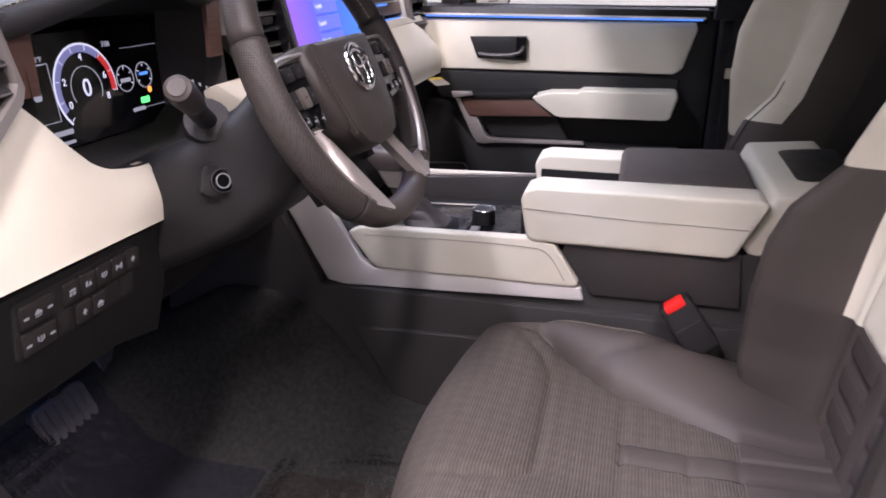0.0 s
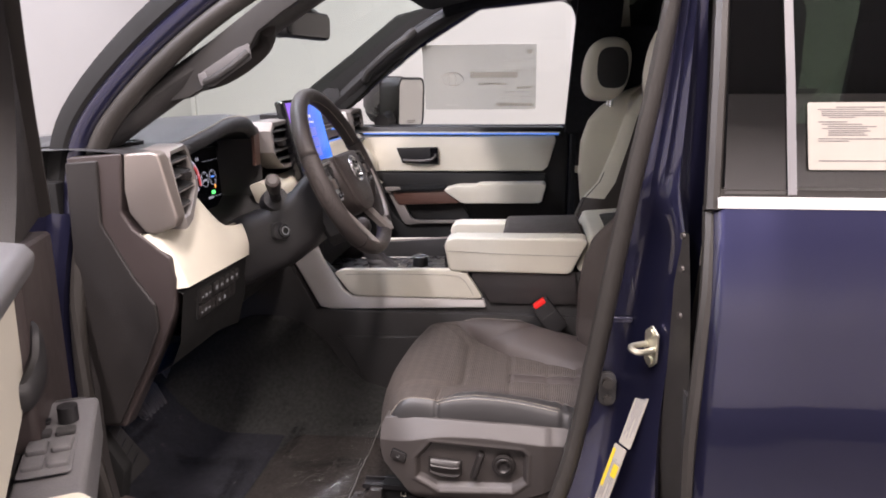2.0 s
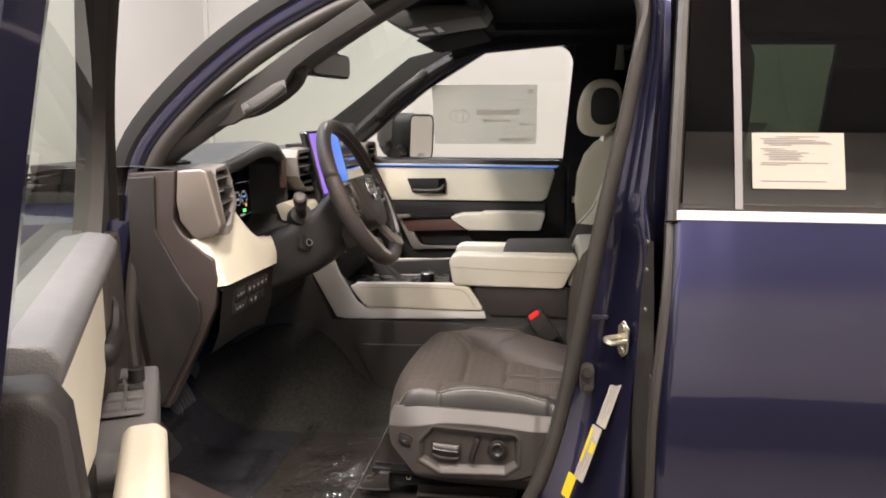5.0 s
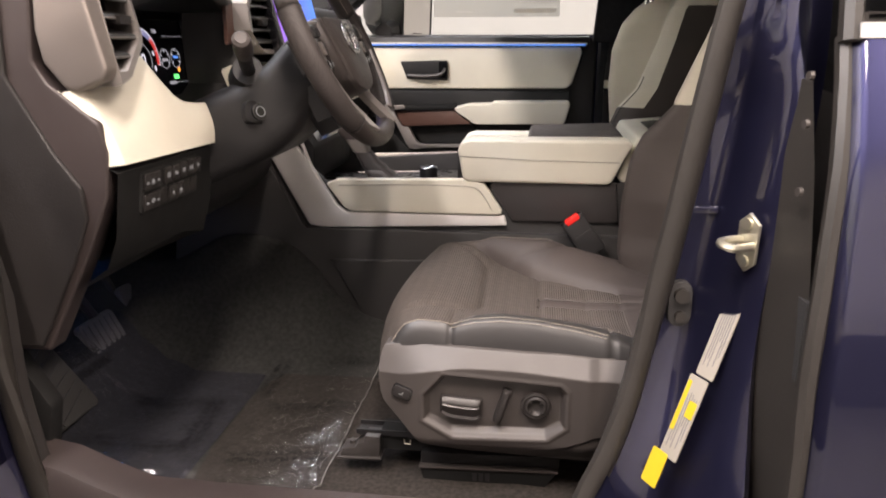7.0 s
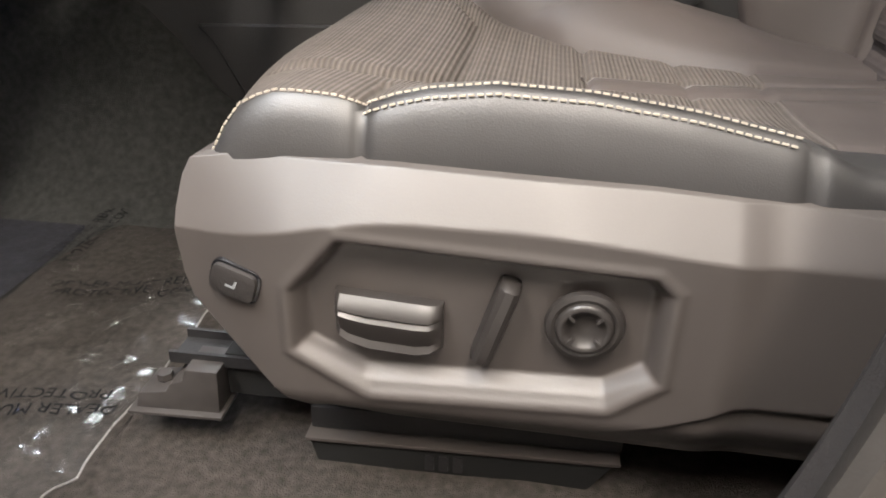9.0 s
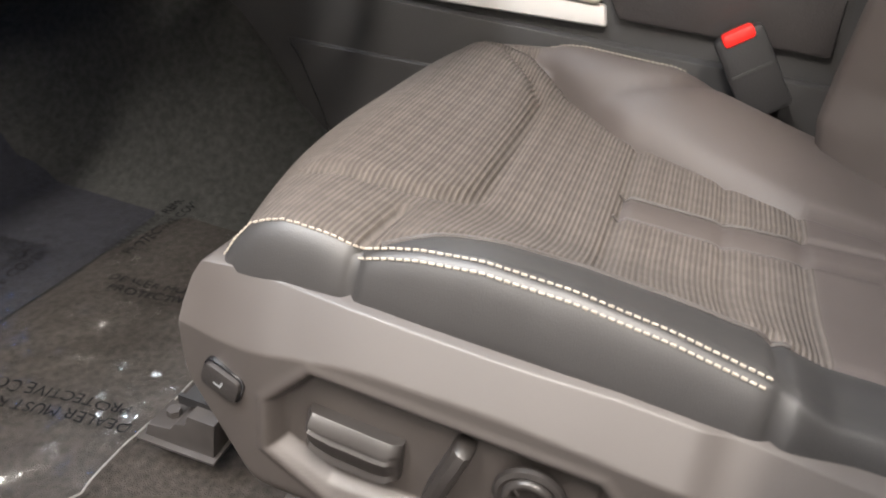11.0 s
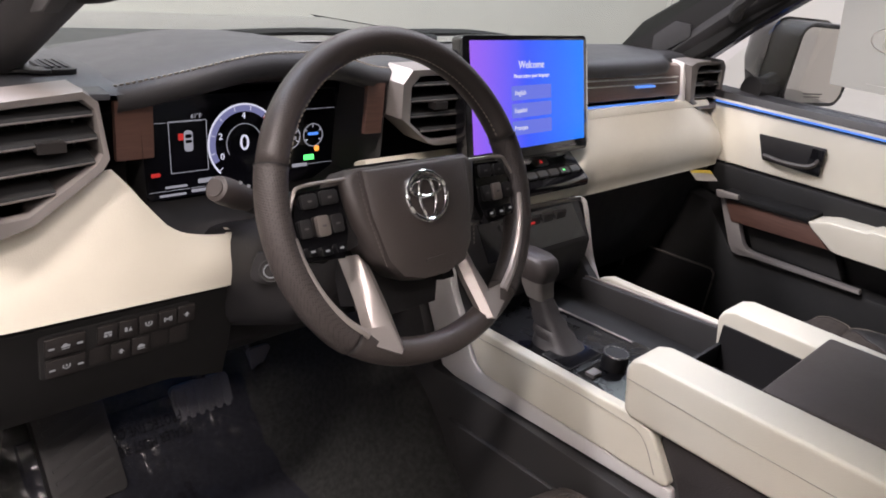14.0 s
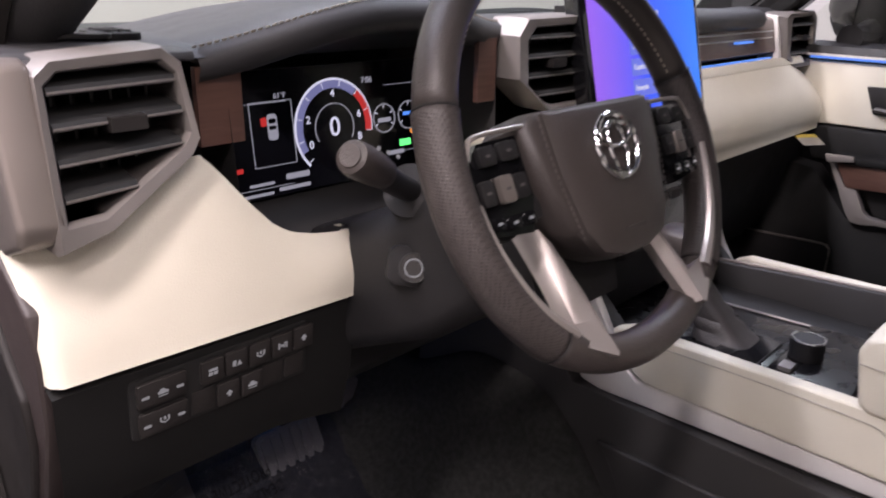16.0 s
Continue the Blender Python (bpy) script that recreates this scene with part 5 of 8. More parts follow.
def rim_pt(a, r=0.169, d=-0.022):
    """A place on the rim; a: degrees clockwise from the top. The foot of the rim is slightly flattened."""
    x, y = r * math.sin(radians(a)), r * math.cos(radians(a))
    if y < -0.12:
        y = -0.12 + (y + 0.12) * 0.84
    return wm @ Vector((x, y, d))


def rim_arc(a0, a1, mat_, nm, rad=0.0162, lab="", n=40):
    return part(nm, tube([rim_pt(lerp(a0, a1, i / n)) for i in range(n + 1)], rad, 16, False, 1.12, up=tuple(AX)), mat_, wheel, lab, smooth=180)


rim_arc(-72, 72, RIM, "rim_top", 0.0150)
rim_arc(72, 138, PERF, "rim_grip", 0.0158, "perforated leather grip")
rim_arc(-138, -72, PERF, "rim_grip", 0.0158, "perforated leather grip")
rim_arc(138, 222, RIM, "rim_foot", 0.0152)
for a in (-72, 72, 138, -138):
    part("rim_seam", tube([rim_pt(a, 0.169) + wm.to_3x3() @ (Vector((math.sin(radians(a)), math.cos(radians(a)), 0)) * 0.0161 * math.cos(w) + Vector((0, 0, 1)) * 0.0181 * math.sin(w)) for w in (2 * math.pi * i / 20 for i in range(20))], 0.0006, 4, True), PLASTIC, wheel)
for a0, a1 in ((-70, 70), (145, 215)):
    inner = [rim_pt(lerp(a0, a1, i / 120), 0.1545, -0.016) for i in range(121)]
    part("stitching", stitches(inner, 0.0035, 0.0025, 0.0008), THREAD, wheel, "pale cross stitching")
# hub pad: an airbag cover with a raised shield
hubp = [(-0.094, 0.030), (-0.080, 0.040), (0.080, 0.040), (0.094, 0.030), (0.084, -0.018), (0.066, -0.054), (0.036, -0.078), (0.014, -0.087), (-0.014, -0.087), (-0.036, -0.078), (-0.066, -0.054), (-0.084, -0.018)]
def hr(k, d, dy=0.0):
    return [wm @ Vector((x * k, y * k + dy, d)) for x, y in hubp]
part("hub_cover", bevel(loft([hr(0.86, -0.07), hr(0.99, -0.05), hr(1.0, -0.022), hr(0.965, -0.011), hr(0.90, -0.008)]), 0.004, 3, 25), RIM, wheel, smooth=50)
crest = [(-0.074, 0.0365), (0.074, 0.0365), (0.071, -0.010), (0.060, -0.058), (0.045, -0.078), (0.016, -0.086), (-0.016, -0.086), (-0.045, -0.078), (-0.060, -0.058), (-0.071, -0.010)]
part("airbag_pad", bevel(loft([[wm @ Vector((x * k, y * k, d)) for x, y in crest] for k, d in ((1.0, -0.014), (0.985, -0.0045), (0.90, -0.001), (0.5, 0.0005))]), 0.002, 2, 25), RIM, wheel, smooth=50)
for sd in (-1, 1):
    part("stitching", stitches(curve([wm @ Vector((sd * x, y, -0.0052)) for x, y in ((0.078, 0.034), (0.0745, -0.010), (0.064, -0.062))], 14), 0.003, 0.002, 0.0006), DARKTHREAD, wheel)
part("pad_note", slab(rrect(0.03, 0.003, 0.001, 1), wm @ pose(0, -0.066, -0.003), 0.0, 0.0035), SHIELD, wheel)
part("hub_back_cover", bevel(loft([[wm @ Vector((x * k, y, d)) for x, y in ((-0.064, -0.040), (0.064, -0.040), (0.060, -0.085), (0.046, -0.122), (-0.046, -0.122), (-0.060, -0.085))] for k, d in ((0.9, -0.100), (1.0, -0.085), (0.96, -0.066))]), 0.004, 2), PLASTIC, wheel, "black cover behind the hub")
# oval badge
em = wm @ pose(0, -0.0, 0.001)
badge = part("badge", tube([em @ Vector((0.0275 * math.cos(a), 0.0255 * math.sin(a), 0.002)) for a in (2 * math.pi * i / 36 for i in range(36))], 0.0026, 8, True), CHROME, wheel, "chrome oval badge")
part("badge_bar", tube([em @ Vector((0.011 * math.cos(a), -0.002 + 0.0215 * math.sin(a), 0.002)) for a in (2 * math.pi * i / 30 for i in range(30))], 0.0019, 8, True), CHROME, badge)
part("badge_bar", tube([em @ Vector((0.021 * math.cos(a), 0.009 + 0.0095 * math.sin(a), 0.002)) for a in (2 * math.pi * i / 30 for i in range(30))], 0.0019, 8, True), CHROME, badge)
# side spokes with their switch pads
for sd in (-1, 1):
    arm = [(0.075, 0.020), (0.125, 0.024), (0.164, 0.014), (0.164, -0.036), (0.125, -0.046), (0.080, -0.036)]
    part("spoke", bevel(loft([[wm @ Vector((sd * x, y, d)) for x, y in arm] for d in (-0.045, -0.030, -0.024)]), 0.004, 2), PLASTIC, wheel)
    pad_ = [(0.096, 0.026), (0.138, 0.025), (0.146, 0.018), (0.156, -0.006), (0.155, -0.032), (0.148, -0.040), (0.104, -0.045), (0.094, -0.020)]
    swp = part("switch_pad", bevel(loft([[wm @ Vector((sd * x, y, d)) for x, y in pad_] for d in (-0.03, -0.016)]), 0.002, 2), GLOSS, wheel, "gloss black switch pad")
    tr_ = curve([wm @ Vector((sd * x, y, -0.014)) for x, y in ((0.088, 0.031), (0.138, 0.030), (0.150, 0.022), (0.161, -0.004), (0.161, -0.030), (0.158, -0.040))], 5)
    part("switch_trim", tube(tr_, 0.0020, 8), SPOKE, swp, "bright switch surround")
    for x, y, w, h in ((0.111, 0.016, 0.020, 0.014), (0.134, 0.015, 0.018, 0.014), (0.124, -0.010, 0.014, 0.020), (0.107, -0.010, 0.014, 0.018), (0.143, -0.010, 0.013, 0.018), (0.108, -0.034, 0.013, 0.010), (0.125, -0.034, 0.013, 0.010), (0.141, -0.032, 0.011, 0.010)):
        kf = wm @ pose(sd * x, y, -0.014)
        ky = part("key", slab(rrect(w, h, 0.003, 3), kf, -0.002, 0.0035 if (x, y) == (0.124, -0.010) else 0.0022, 0.001), CHAMPAGNE if (x, y) == (0.124, -0.010) else GLOSS if y < -0.02 else PLASTIC, swp)
        part("key_mark", slab(rrect(0.0046, 0.0020, 0.0004, 1), kf, 0.0036, 0.0039) if (x, y) == (0.124, -0.010) else slab(rrect(0.0046, 0.0020, 0.0004, 1), kf, 0.0022, 0.0026), ICON if y < -0.02 else PRINT, ky)
    # lower spokes: satin legs down to the rim
    leg2 = [(0.080, -0.046), (0.059, -0.060), (0.058, -0.100), (0.060, -0.148), (0.072, -0.151), (0.100, -0.137), (0.113, -0.124), (0.107, -0.117), (0.087, -0.121), (0.082, -0.090)]
    deep = lambda y: -0.046 - 0.378 * (y + 0.046)
    ridge = [(lerp(x, 0.070, 0.8) if x < 0.095 else x - 0.006, y) for x, y in leg2]
    leg = loft([[wm @ Vector((sd * (x + inn), y, deep(y) - back)) for x, y in poly] for poly, back, inn in ((leg2, 0.012, 0.004), (leg2, 0.0, 0.0), (ridge, -0.007, 0.0))])
    part("lower_spoke", bevel(leg, 0.002, 2), SPOKE, wheel, "satin silver lower spoke")
    part("spoke_core", loft([[wm @ Vector((sd * x, y, d)) for x, y in ((0.074, -0.045), (0.056, -0.060), (0.056, -0.10), (0.074, -0.10))] for d in (-0.085, -0.058)]), PLASTIC, wheel)
    tr2 = curve([rim_pt(sd * a, 0.1600, -0.0095) for a in (96, 106, 118, 130, 141)], 5)
    part("rim_trim", tube(tr2, lambda q: 0.0030 + 0.0030 * q, 8, squash=0.8), SPOKE, wheel, "satin silver rim trim")

# ---------------------------------------------------------------- pedals, floor cover
brake = thing("brake_pedal", (-0.52, -0.42, 0.80), "black ribbed rubber brake pedal", "pedal")
pm = basis((-0.50, -0.414, 0.842), (0, 1, 0), (-0.45, 0, 0.9))
part("pedal_pad", slab(rrect(0.108, 0.068, 0.012), pm, -0.012, 0.004, 0.004), PEDAL, brake)
for k in range(6):
    part("pedal_rib", slab(rrect(0.010, 0.054, 0.003, 2), pm @ pose(-0.042 + 0.0168 * k, 0, 0), 0.004, 0.007), PEDAL, brake)
part("pedal_arm", tube([Vector((-0.515, -0.41, 0.87)), Vector((-0.60, -0.40, 0.98)), Vector((-0.65, -0.40, 1.15))], 0.010, 8), PLASTIC, brake)
accel = thing("accelerator_pedal", (-0.50, -0.30, 0.74), "black rubber accelerator pedal", "pedal")
pm2 = basis((-0.505, -0.288, 0.834), (0, 1, 0), (-0.35, 0, 0.94))
part("pedal_pad", slab(rrect(0.046, 0.125, 0.008), pm2, -0.010, 0.004, 0.003), PEDAL, accel)
part("pedal_arm", tube([Vector((-0.53, -0.305, 0.87)), Vector((-0.62, -0.30, 1.05))], 0.008, 8), PLASTIC, accel)
rest = thing("foot_rest", (-0.48, -0.636, 0.78), "grey ribbed foot rest in the footwell", "foot rest")
rm = basis((-0.465, -0.636, 0.868), (0, 1, 0), (-0.62, 0, 0.78))
part("rest_panel", slab(rrect(0.105, 0.19, 0.01), rm, -0.03, 0.0, 0.004), DARKPL, rest)
for k in range(9):
    part("rest_rib", slab(rrect(0.090, 0.006, 0.002, 2), rm @ pose(0, -0.076 + 0.019 * k, 0) @ pose(0, 0, 0, 0, 0, 18), 0.0, 0.003), DARKPL, rest)

matc = thing("floor_cover", (-0.25, -0.5, 0.745), "crinkled clear plastic floor cover printed with black lettering", "floor cover")
FILM = bpy.data.materials.new("clear_film")
FILM.use_nodes = True
ft = FILM.node_tree
ft.nodes.remove(ft.nodes["Principled BSDF"])
a_, g_, d_, m1, m2 = (ft.nodes.new(n) for n in ("ShaderNodeBsdfTransparent", "ShaderNodeBsdfGlossy", "ShaderNodeBsdfDiffuse", "ShaderNodeMixShader", "ShaderNodeMixShader"))
g_.inputs["Roughness"].default_value = 0.20
d_.inputs["Color"].default_value = (0.50, 0.49, 0.49, 1)
m1.inputs["Fac"].default_value = 0.022
ff, fp, fm = ft.nodes.new("ShaderNodeLayerWeight"), ft.nodes.new("ShaderNodeMath"), ft.nodes.new("ShaderNodeMath")
ff.inputs["Blend"].default_value = 0.5
fp.operation, fp.inputs[1].default_value = "POWER", 3.0
fm.operation = "MULTIPLY_ADD"
fm.inputs[1].default_value, fm.inputs[2].default_value = 0.45, 0.055
ft.links.new(ff.outputs["Facing"], fp.inputs[0])
ft.links.new(fp.outputs[0], fm.inputs[0])
ft.links.new(fm.outputs[0], m2.inputs["Fac"])
ft.links.new(a_.outputs[0], m1.inputs[1])
ft.links.new(d_.outputs[0], m1.inputs[2])
ft.links.new(m1.outputs[0], m2.inputs[1])
ft.links.new(g_.outputs[0], m2.inputs[2])
ft.links.new(m2.outputs[0], ft.nodes["Material Output"].inputs["Surface"])
fc, fn_, fb = ft.nodes.new("ShaderNodeTexCoord"), ft.nodes.new("ShaderNodeTexNoise"), ft.nodes.new("ShaderNodeBump")
fn_.inputs["Scale"].default_value, fn_.inputs["Detail"].default_value = 13, 2.5
fb.inputs["Strength"].default_value, fb.inputs["Distance"].default_value = 0.9, 0.022
ft.links.new(fc.outputs["Object"], fn_.inputs["Vector"])
fs, fa = ft.nodes.new("ShaderNodeMath"), ft.nodes.new("ShaderNodeMath")
fs.operation, fa.operation = "SUBTRACT", "ABSOLUTE"
fs.inputs[1].default_value = 0.5
ft.links.new(fn_.outputs["Fac"], fs.inputs[0])
ft.links.new(fs.outputs[0], fa.inputs[0])
ft.links.new(fa.outputs[0], fb.inputs["Height"])
ft.links.new(fb.outputs["Normal"], d_.inputs["Normal"])
ft.links.new(fb.outputs["Normal"], g_.inputs["Normal"])


FOLDS = [(-0.215, -0.688, 0.002, -0.535, 0.007), (-0.181, -0.656, -0.006, -0.406, 0.005), (-0.32, -0.728, -0.16, -0.705, 0.009), (-0.30, -0.70, -0.12, -0.67, 0.006), (-0.42, -0.66, -0.33, -0.71, 0.008), (-0.47, -0.62, -0.36, -0.68, 0.008), (-0.12, -0.60, -0.01, -0.585, 0.004), (-0.45, -0.30, -0.25, -0.262, 0.005), (-0.20, -0.71, -0.05, -0.60, 0.004)]


def fold(x, y):
    """Pinched creases in the film, fading towards their ends."""
    h = 0.0
    for x0, y0, x1, y1, top in FOLDS:
        L = math.hypot(x1 - x0, y1 - y0)
        s = ((x - x0) * (x1 - x0) + (y - y0) * (y1 - y0)) / L
        if 0 < s < L:
            d = ((x - x0) * (y1 - y0) - (y - y0) * (x1 - x0)) / L + 0.006 * math.sin(s * 21 + x0 * 40)
            h += top * math.sin(math.pi * s / L) * math.exp(-abs(d) / 0.008)
    return h


def mat_z(x, y):
    z = 0.742 + 0.30 * ease(-x, 0.36, 0.72)
    n = noise.noise(Vector((x * 9, y * 9, 0.3)))
    n2 = abs(noise.noise(Vector((x * 22 + 3, y * 16, 1.7))))
    edge = ease(-y, 0.62, 0.76) + 0.4 * ease(x, -0.12, 0.0)
    return z + fold(x, y) + 0.005 + 0.004 * n + 0.013 * n2 * (0.4 + edge) + 0.004 * abs(noise.noise(Vector((x * 48, y * 40, 5.1))))


mrows = []
for i in range(141):
    x = lerp(-0.60, 0.01, i / 140)
    mrows.append([Vector((x, lerp(-0.74 + 0.02 * math.sin(x * 14) - 0.04 * ease(x, -0.2, 0), -0.235 + 0.015 * math.sin(x * 17), j / 110), 0)) for j in range(111)])
for r in mrows:
    for p in r:
        p.z = mat_z(p.x, p.y)
part("film", loft(mrows, False, False), FILM, matc, smooth=180)
# Pale tubes paint the light that the film's border catches.
EDGE_GLINT = M("film_edge_glint", (0.16, 0.155, 0.15), 0.3, vary=0.2, vscale=40)
for hem in ([r[0] for r in mrows[20:]], mrows[-1]):
    part("edge_glint", tube(hem[::2], 0.0008, 5), EDGE_GLINT, matc, "pale line painted for light caught on the cut film edge")
INK = M("black_ink", (0.004, 0.004, 0.005), 0.8, spec=0.1)
def floor_words(body, size, x, y, rot, nm="writing"):
    bm = words(body, size, pose(x, y, 0, 0, 0, rot), 0.0)
    for v in bm.verts:
        v.co.z = mat_z(v.co.x, v.co.y) + 0.0045
    part(nm, bm, INK, matc)
TXT = (("DEALER MUST REMOVE", 0.0), ("PROTECTIVE COVER", -0.0175))
for x, y, rot in ((-0.070, -0.476, 8), (-0.078, -0.660, 190), (-0.186, -0.375, 93), (-0.35, -0.268, 4), (-0.320, -0.486, 6), (-0.246, -0.558, 94), (-0.465, -0.535, 270), (-0.085, -0.300, 188), (-0.315, -0.645, 184)):
    for txt, dy in TXT:
        v = Euler((0, 0, radians(rot))).to_matrix() @ Vector((0, dy, 0))
        floor_words(txt, 0.0158, x + v.x, y + v.y, rot)
MATPILE = M("mat_pile", (0.0150, 0.0160, 0.0225), 0.95, vary=0.25, vscale=150, bump=0.6, bscale=1100, spec=0.1)
mt2 = thing("floor_mat", (-0.3, -0.5, 0.735), "charcoal carpet floor mat under the plastic cover", "floor mat")
part("mat_sheet", loft([[Vector((x, y, 0.738 + 0.30 * ease(-x, 0.36, 0.72) + (0.0 if 0 < i < 8 and 0 < j < 6 else -0.006))) for j, y in enumerate((-0.71, -0.705, -0.6, -0.5, -0.4, -0.29, -0.285))] for i, x in enumerate((-0.52, -0.515, -0.47, -0.42, -0.36, -0.31, -0.26, -0.215, -0.21))], False, False), MATPILE, mt2)

# ---------------------------------------------------------------- centre console
con = thing("centre_console", (0.1, 0.0, 0.95), "wide centre console with cream armrests and satin trim", "centre console")
side_poly = [(-0.34, 0.90), (-0.40, 1.02), (-0.30, 1.10), (-0.235, 1.165), (-0.19, 1.16), (-0.11, 1.085), (0.20, 1.085), (0.24, 1.108), (0.46, 1.108), (0.62, 1.16), (0.64, 0.80), (0.10, 0.80)]
for sd in (-1, 1):
    part("side_panel", prism(side_poly, "y", sd * 0.150, sd * 0.172, 0.004), DARKPL, con)
part("lower_side", prism([(-0.46, 0.90), (-0.44, 1.04), (-0.30, 1.07), (-0.245, 1.15), (-0.165, 1.004), (0.62, 1.004), (0.62, 0.79), (-0.20, 0.79)], "y", -0.192, -0.160, 0.003), DARKPL, con, "charcoal plastic console side")
part("lower_step", prism([(-0.116, 0.9385), (-0.098, 0.920), (-0.066, 0.86), (-0.04, 0.80), (0.62, 0.80), (0.62, 0.947), (0.08, 0.944)], "y", -0.199, -0.180, 0.004, 3), DARKPL, con)
part("core", box(-0.30, 0.62, -0.150, 0.150, 0.86, 1.06), PLASTIC, con)
for sd in (-1, 1):
    # satin L-shaped trim: leg rising to the dash and rail along the side
    leg_ = [(-0.158, 1.008), (-0.235, 1.150), (-0.222, 1.172), (-0.178, 1.172), (-0.160, 1.150), (-0.098, 1.052), (-0.078, 1.038), (0.246, 1.040), (0.252, 1.018), (-0.13, 1.003)]
    part("satin_trim", prism(leg_, "y", sd * 0.168, sd * 0.182, 0.005, 3), SILVER, con, "satin silver console trim")
    padp = [(-0.118, 1.096), (-0.095, 1.106), (0.178, 1.112), (0.205, 1.104), (0.243, 1.046), (0.236, 1.040), (-0.066, 1.040), (-0.082, 1.048)]
    cp = part("knee_pad", prism(padp, "y", sd * 0.166, sd * 0.186, 0.006, 3), CREAM, con, "cream leather knee pad")
    sm_ = curve([(-0.09, sd * 0.1865, 1.094), (0.05, sd * 0.1865, 1.098), (0.16, sd * 0.1865, 1.098), (0.195, sd * 0.1865, 1.09), (0.222, sd * 0.1865, 1.05)], 10)
    part("pad_seam", tube(sm_, 0.0007, 4), M("seam_shadow", (0.30, 0.28, 0.24), 0.8) if sd < 0 else THREAD, cp)
    part("leather_side", prism([(0.215, 1.100), (0.262, 1.028), (0.470, 1.030), (0.462, 1.112), (0.225, 1.108)], "y", sd * 0.166, sd * 0.180, 0.005), BROWNC, con, "dark brown leather console side")
    # armrests
    a0, a1 = (-0.122, -0.1885) if sd < 0 else (0.112, 0.182)
    armp = [(0.152, 1.176), (0.158, 1.190), (0.175, 1.196), (0.478, 1.199), (0.488, 1.192), (0.452, 1.118), (0.442, 1.113), (0.172, 1.113), (0.162, 1.120)]
    ar = part("armrest", prism([(x - (0.02 if sd > 0 and x < 0.2 else 0), z - (0.030 if sd > 0 else 0.006)) for x, z in armp], "y", min(a0, a1), max(a0, a1), 0.010, 3), CREAM, con, "cream leather armrest")
    part("armrest_seam", tube([Vector((0.157, sd * 0.1890, 1.158)), Vector((0.3, sd * 0.1892, 1.153)), Vector((0.465, sd * 0.1890, 1.151))], 0.0007, 4), THREAD if sd > 0 else bpy.data.materials["seam_shadow"], ar)
part("lid", prism([(0.285, 1.178), (0.292, 1.190), (0.470, 1.196), (0.478, 1.190), (0.478, 1.155), (0.285, 1.155)], "y", -0.118, 0.108, 0.005), LIDBROWN, con, "dark brown leather console lid")
part("bin", join(box(0.145, 0.285, -0.122, -0.118, 1.06, 1.165), box(0.145, 0.285, 0.108, 0.112, 1.06, 1.14), box(0.145, 0.15, -0.118, 0.108, 1.06, 1.11), box(0.15, 0.49, -0.118, 0.108, 1.05, 1.07)), PLASTIC, con, "black open storage bin")
rear = [(0.462, 1.118), (0.495, 1.197), (0.600, 1.206), (0.640, 1.17), (0.64, 1.10), (0.50, 1.085)]
part("rear_cap", prism(rear, "y", -0.172, 0.172, 0.008, 3), CREAM, con, "cream console rear section")
part("cup_recess", place(prism(rrect(0.085, 0.20, 0.02), "z", 0, 0.004, 0.001), pose(0.575, 0.0, 1.201, 0, -5, 0)), PLASTIC, con, "black recess in the rear section")
# deck with shifter, keys and tray
dk = part("deck", prism([(-0.20, 1.085), (-0.11, 1.080), (0.145, 1.094), (0.145, 1.06), (-0.20, 1.06)], "y", -0.150, 0.030, 0.003), DECK, con, "black console deck")
part("deck_edge", tube([Vector((-0.10, 0.020, 1.084)), Vector((0.05, 0.020, 1.090))], 0.0018, 6), VENTSILVER, con)
part("tray_floor", prism([(-0.20, 1.062), (0.145, 1.064), (0.145, 1.04), (-0.20, 1.04)], "y", 0.030, 0.160, 0.003), THROAT, con)
part("tray_wall", prism([(-0.135, 1.097), (0.14, 1.118), (0.14, 1.05), (-0.135, 1.05)], "y", 0.138, 0.150, 0.003), DARKPL, con)
part("tray_trim", tube([Vector((-0.135, 0.151, 1.098)), Vector((0.0, 0.150, 1.109)), Vector((0.142, 0.146, 1.119))], 0.0024, 8), CHAMPAGNE, con, "satin tray rail")
for k in range(2):
    kq = part("key", box(0.055 - 0.062 * k, 0.105 - 0.062 * k, -0.135, -0.055, 1.084, 1.0905, 0.002), GLOSS, dk)
    part("key_rim", tube([Vector((0.080 - 0.062 * k + x, -0.095 + y, 1.0905)) for x, y in rrect(0.051, 0.081, 0.004)], 0.0009, 5, True), DARKPL, kq)
part("rocker", box(0.064, 0.078, -0.126, -0.106, 1.089, 1.0955, 0.002), VENTSILVER, dk)
part("key_lamp", box(0.0575, 0.0625, -0.068, -0.063, 1.0905, 1.0915), LED_ORANGE, dk)
for k in range(3):
    part("key_lamp", box(-0.098 + 0.012 * k, -0.094 + 0.012 * k, -0.142, -0.138, 1.0835, 1.0850), LED_BLUE, dk)
kn = part("mode_knob", disc((0.077, -0.075, 1.092), (0, 0, 1), 0.0190, 0.024, 32, 0.003), PLASTIC, con, "black rotary mode knob")
part("knob_ring", tube([Vector((0.077 + 0.0178 * math.cos(a), -0.075 + 0.0178 * math.sin(a), 1.1155)) for a in (2 * math.pi * i / 32 for i in range(32))], 0.0016, 6, True), CHROME, kn)
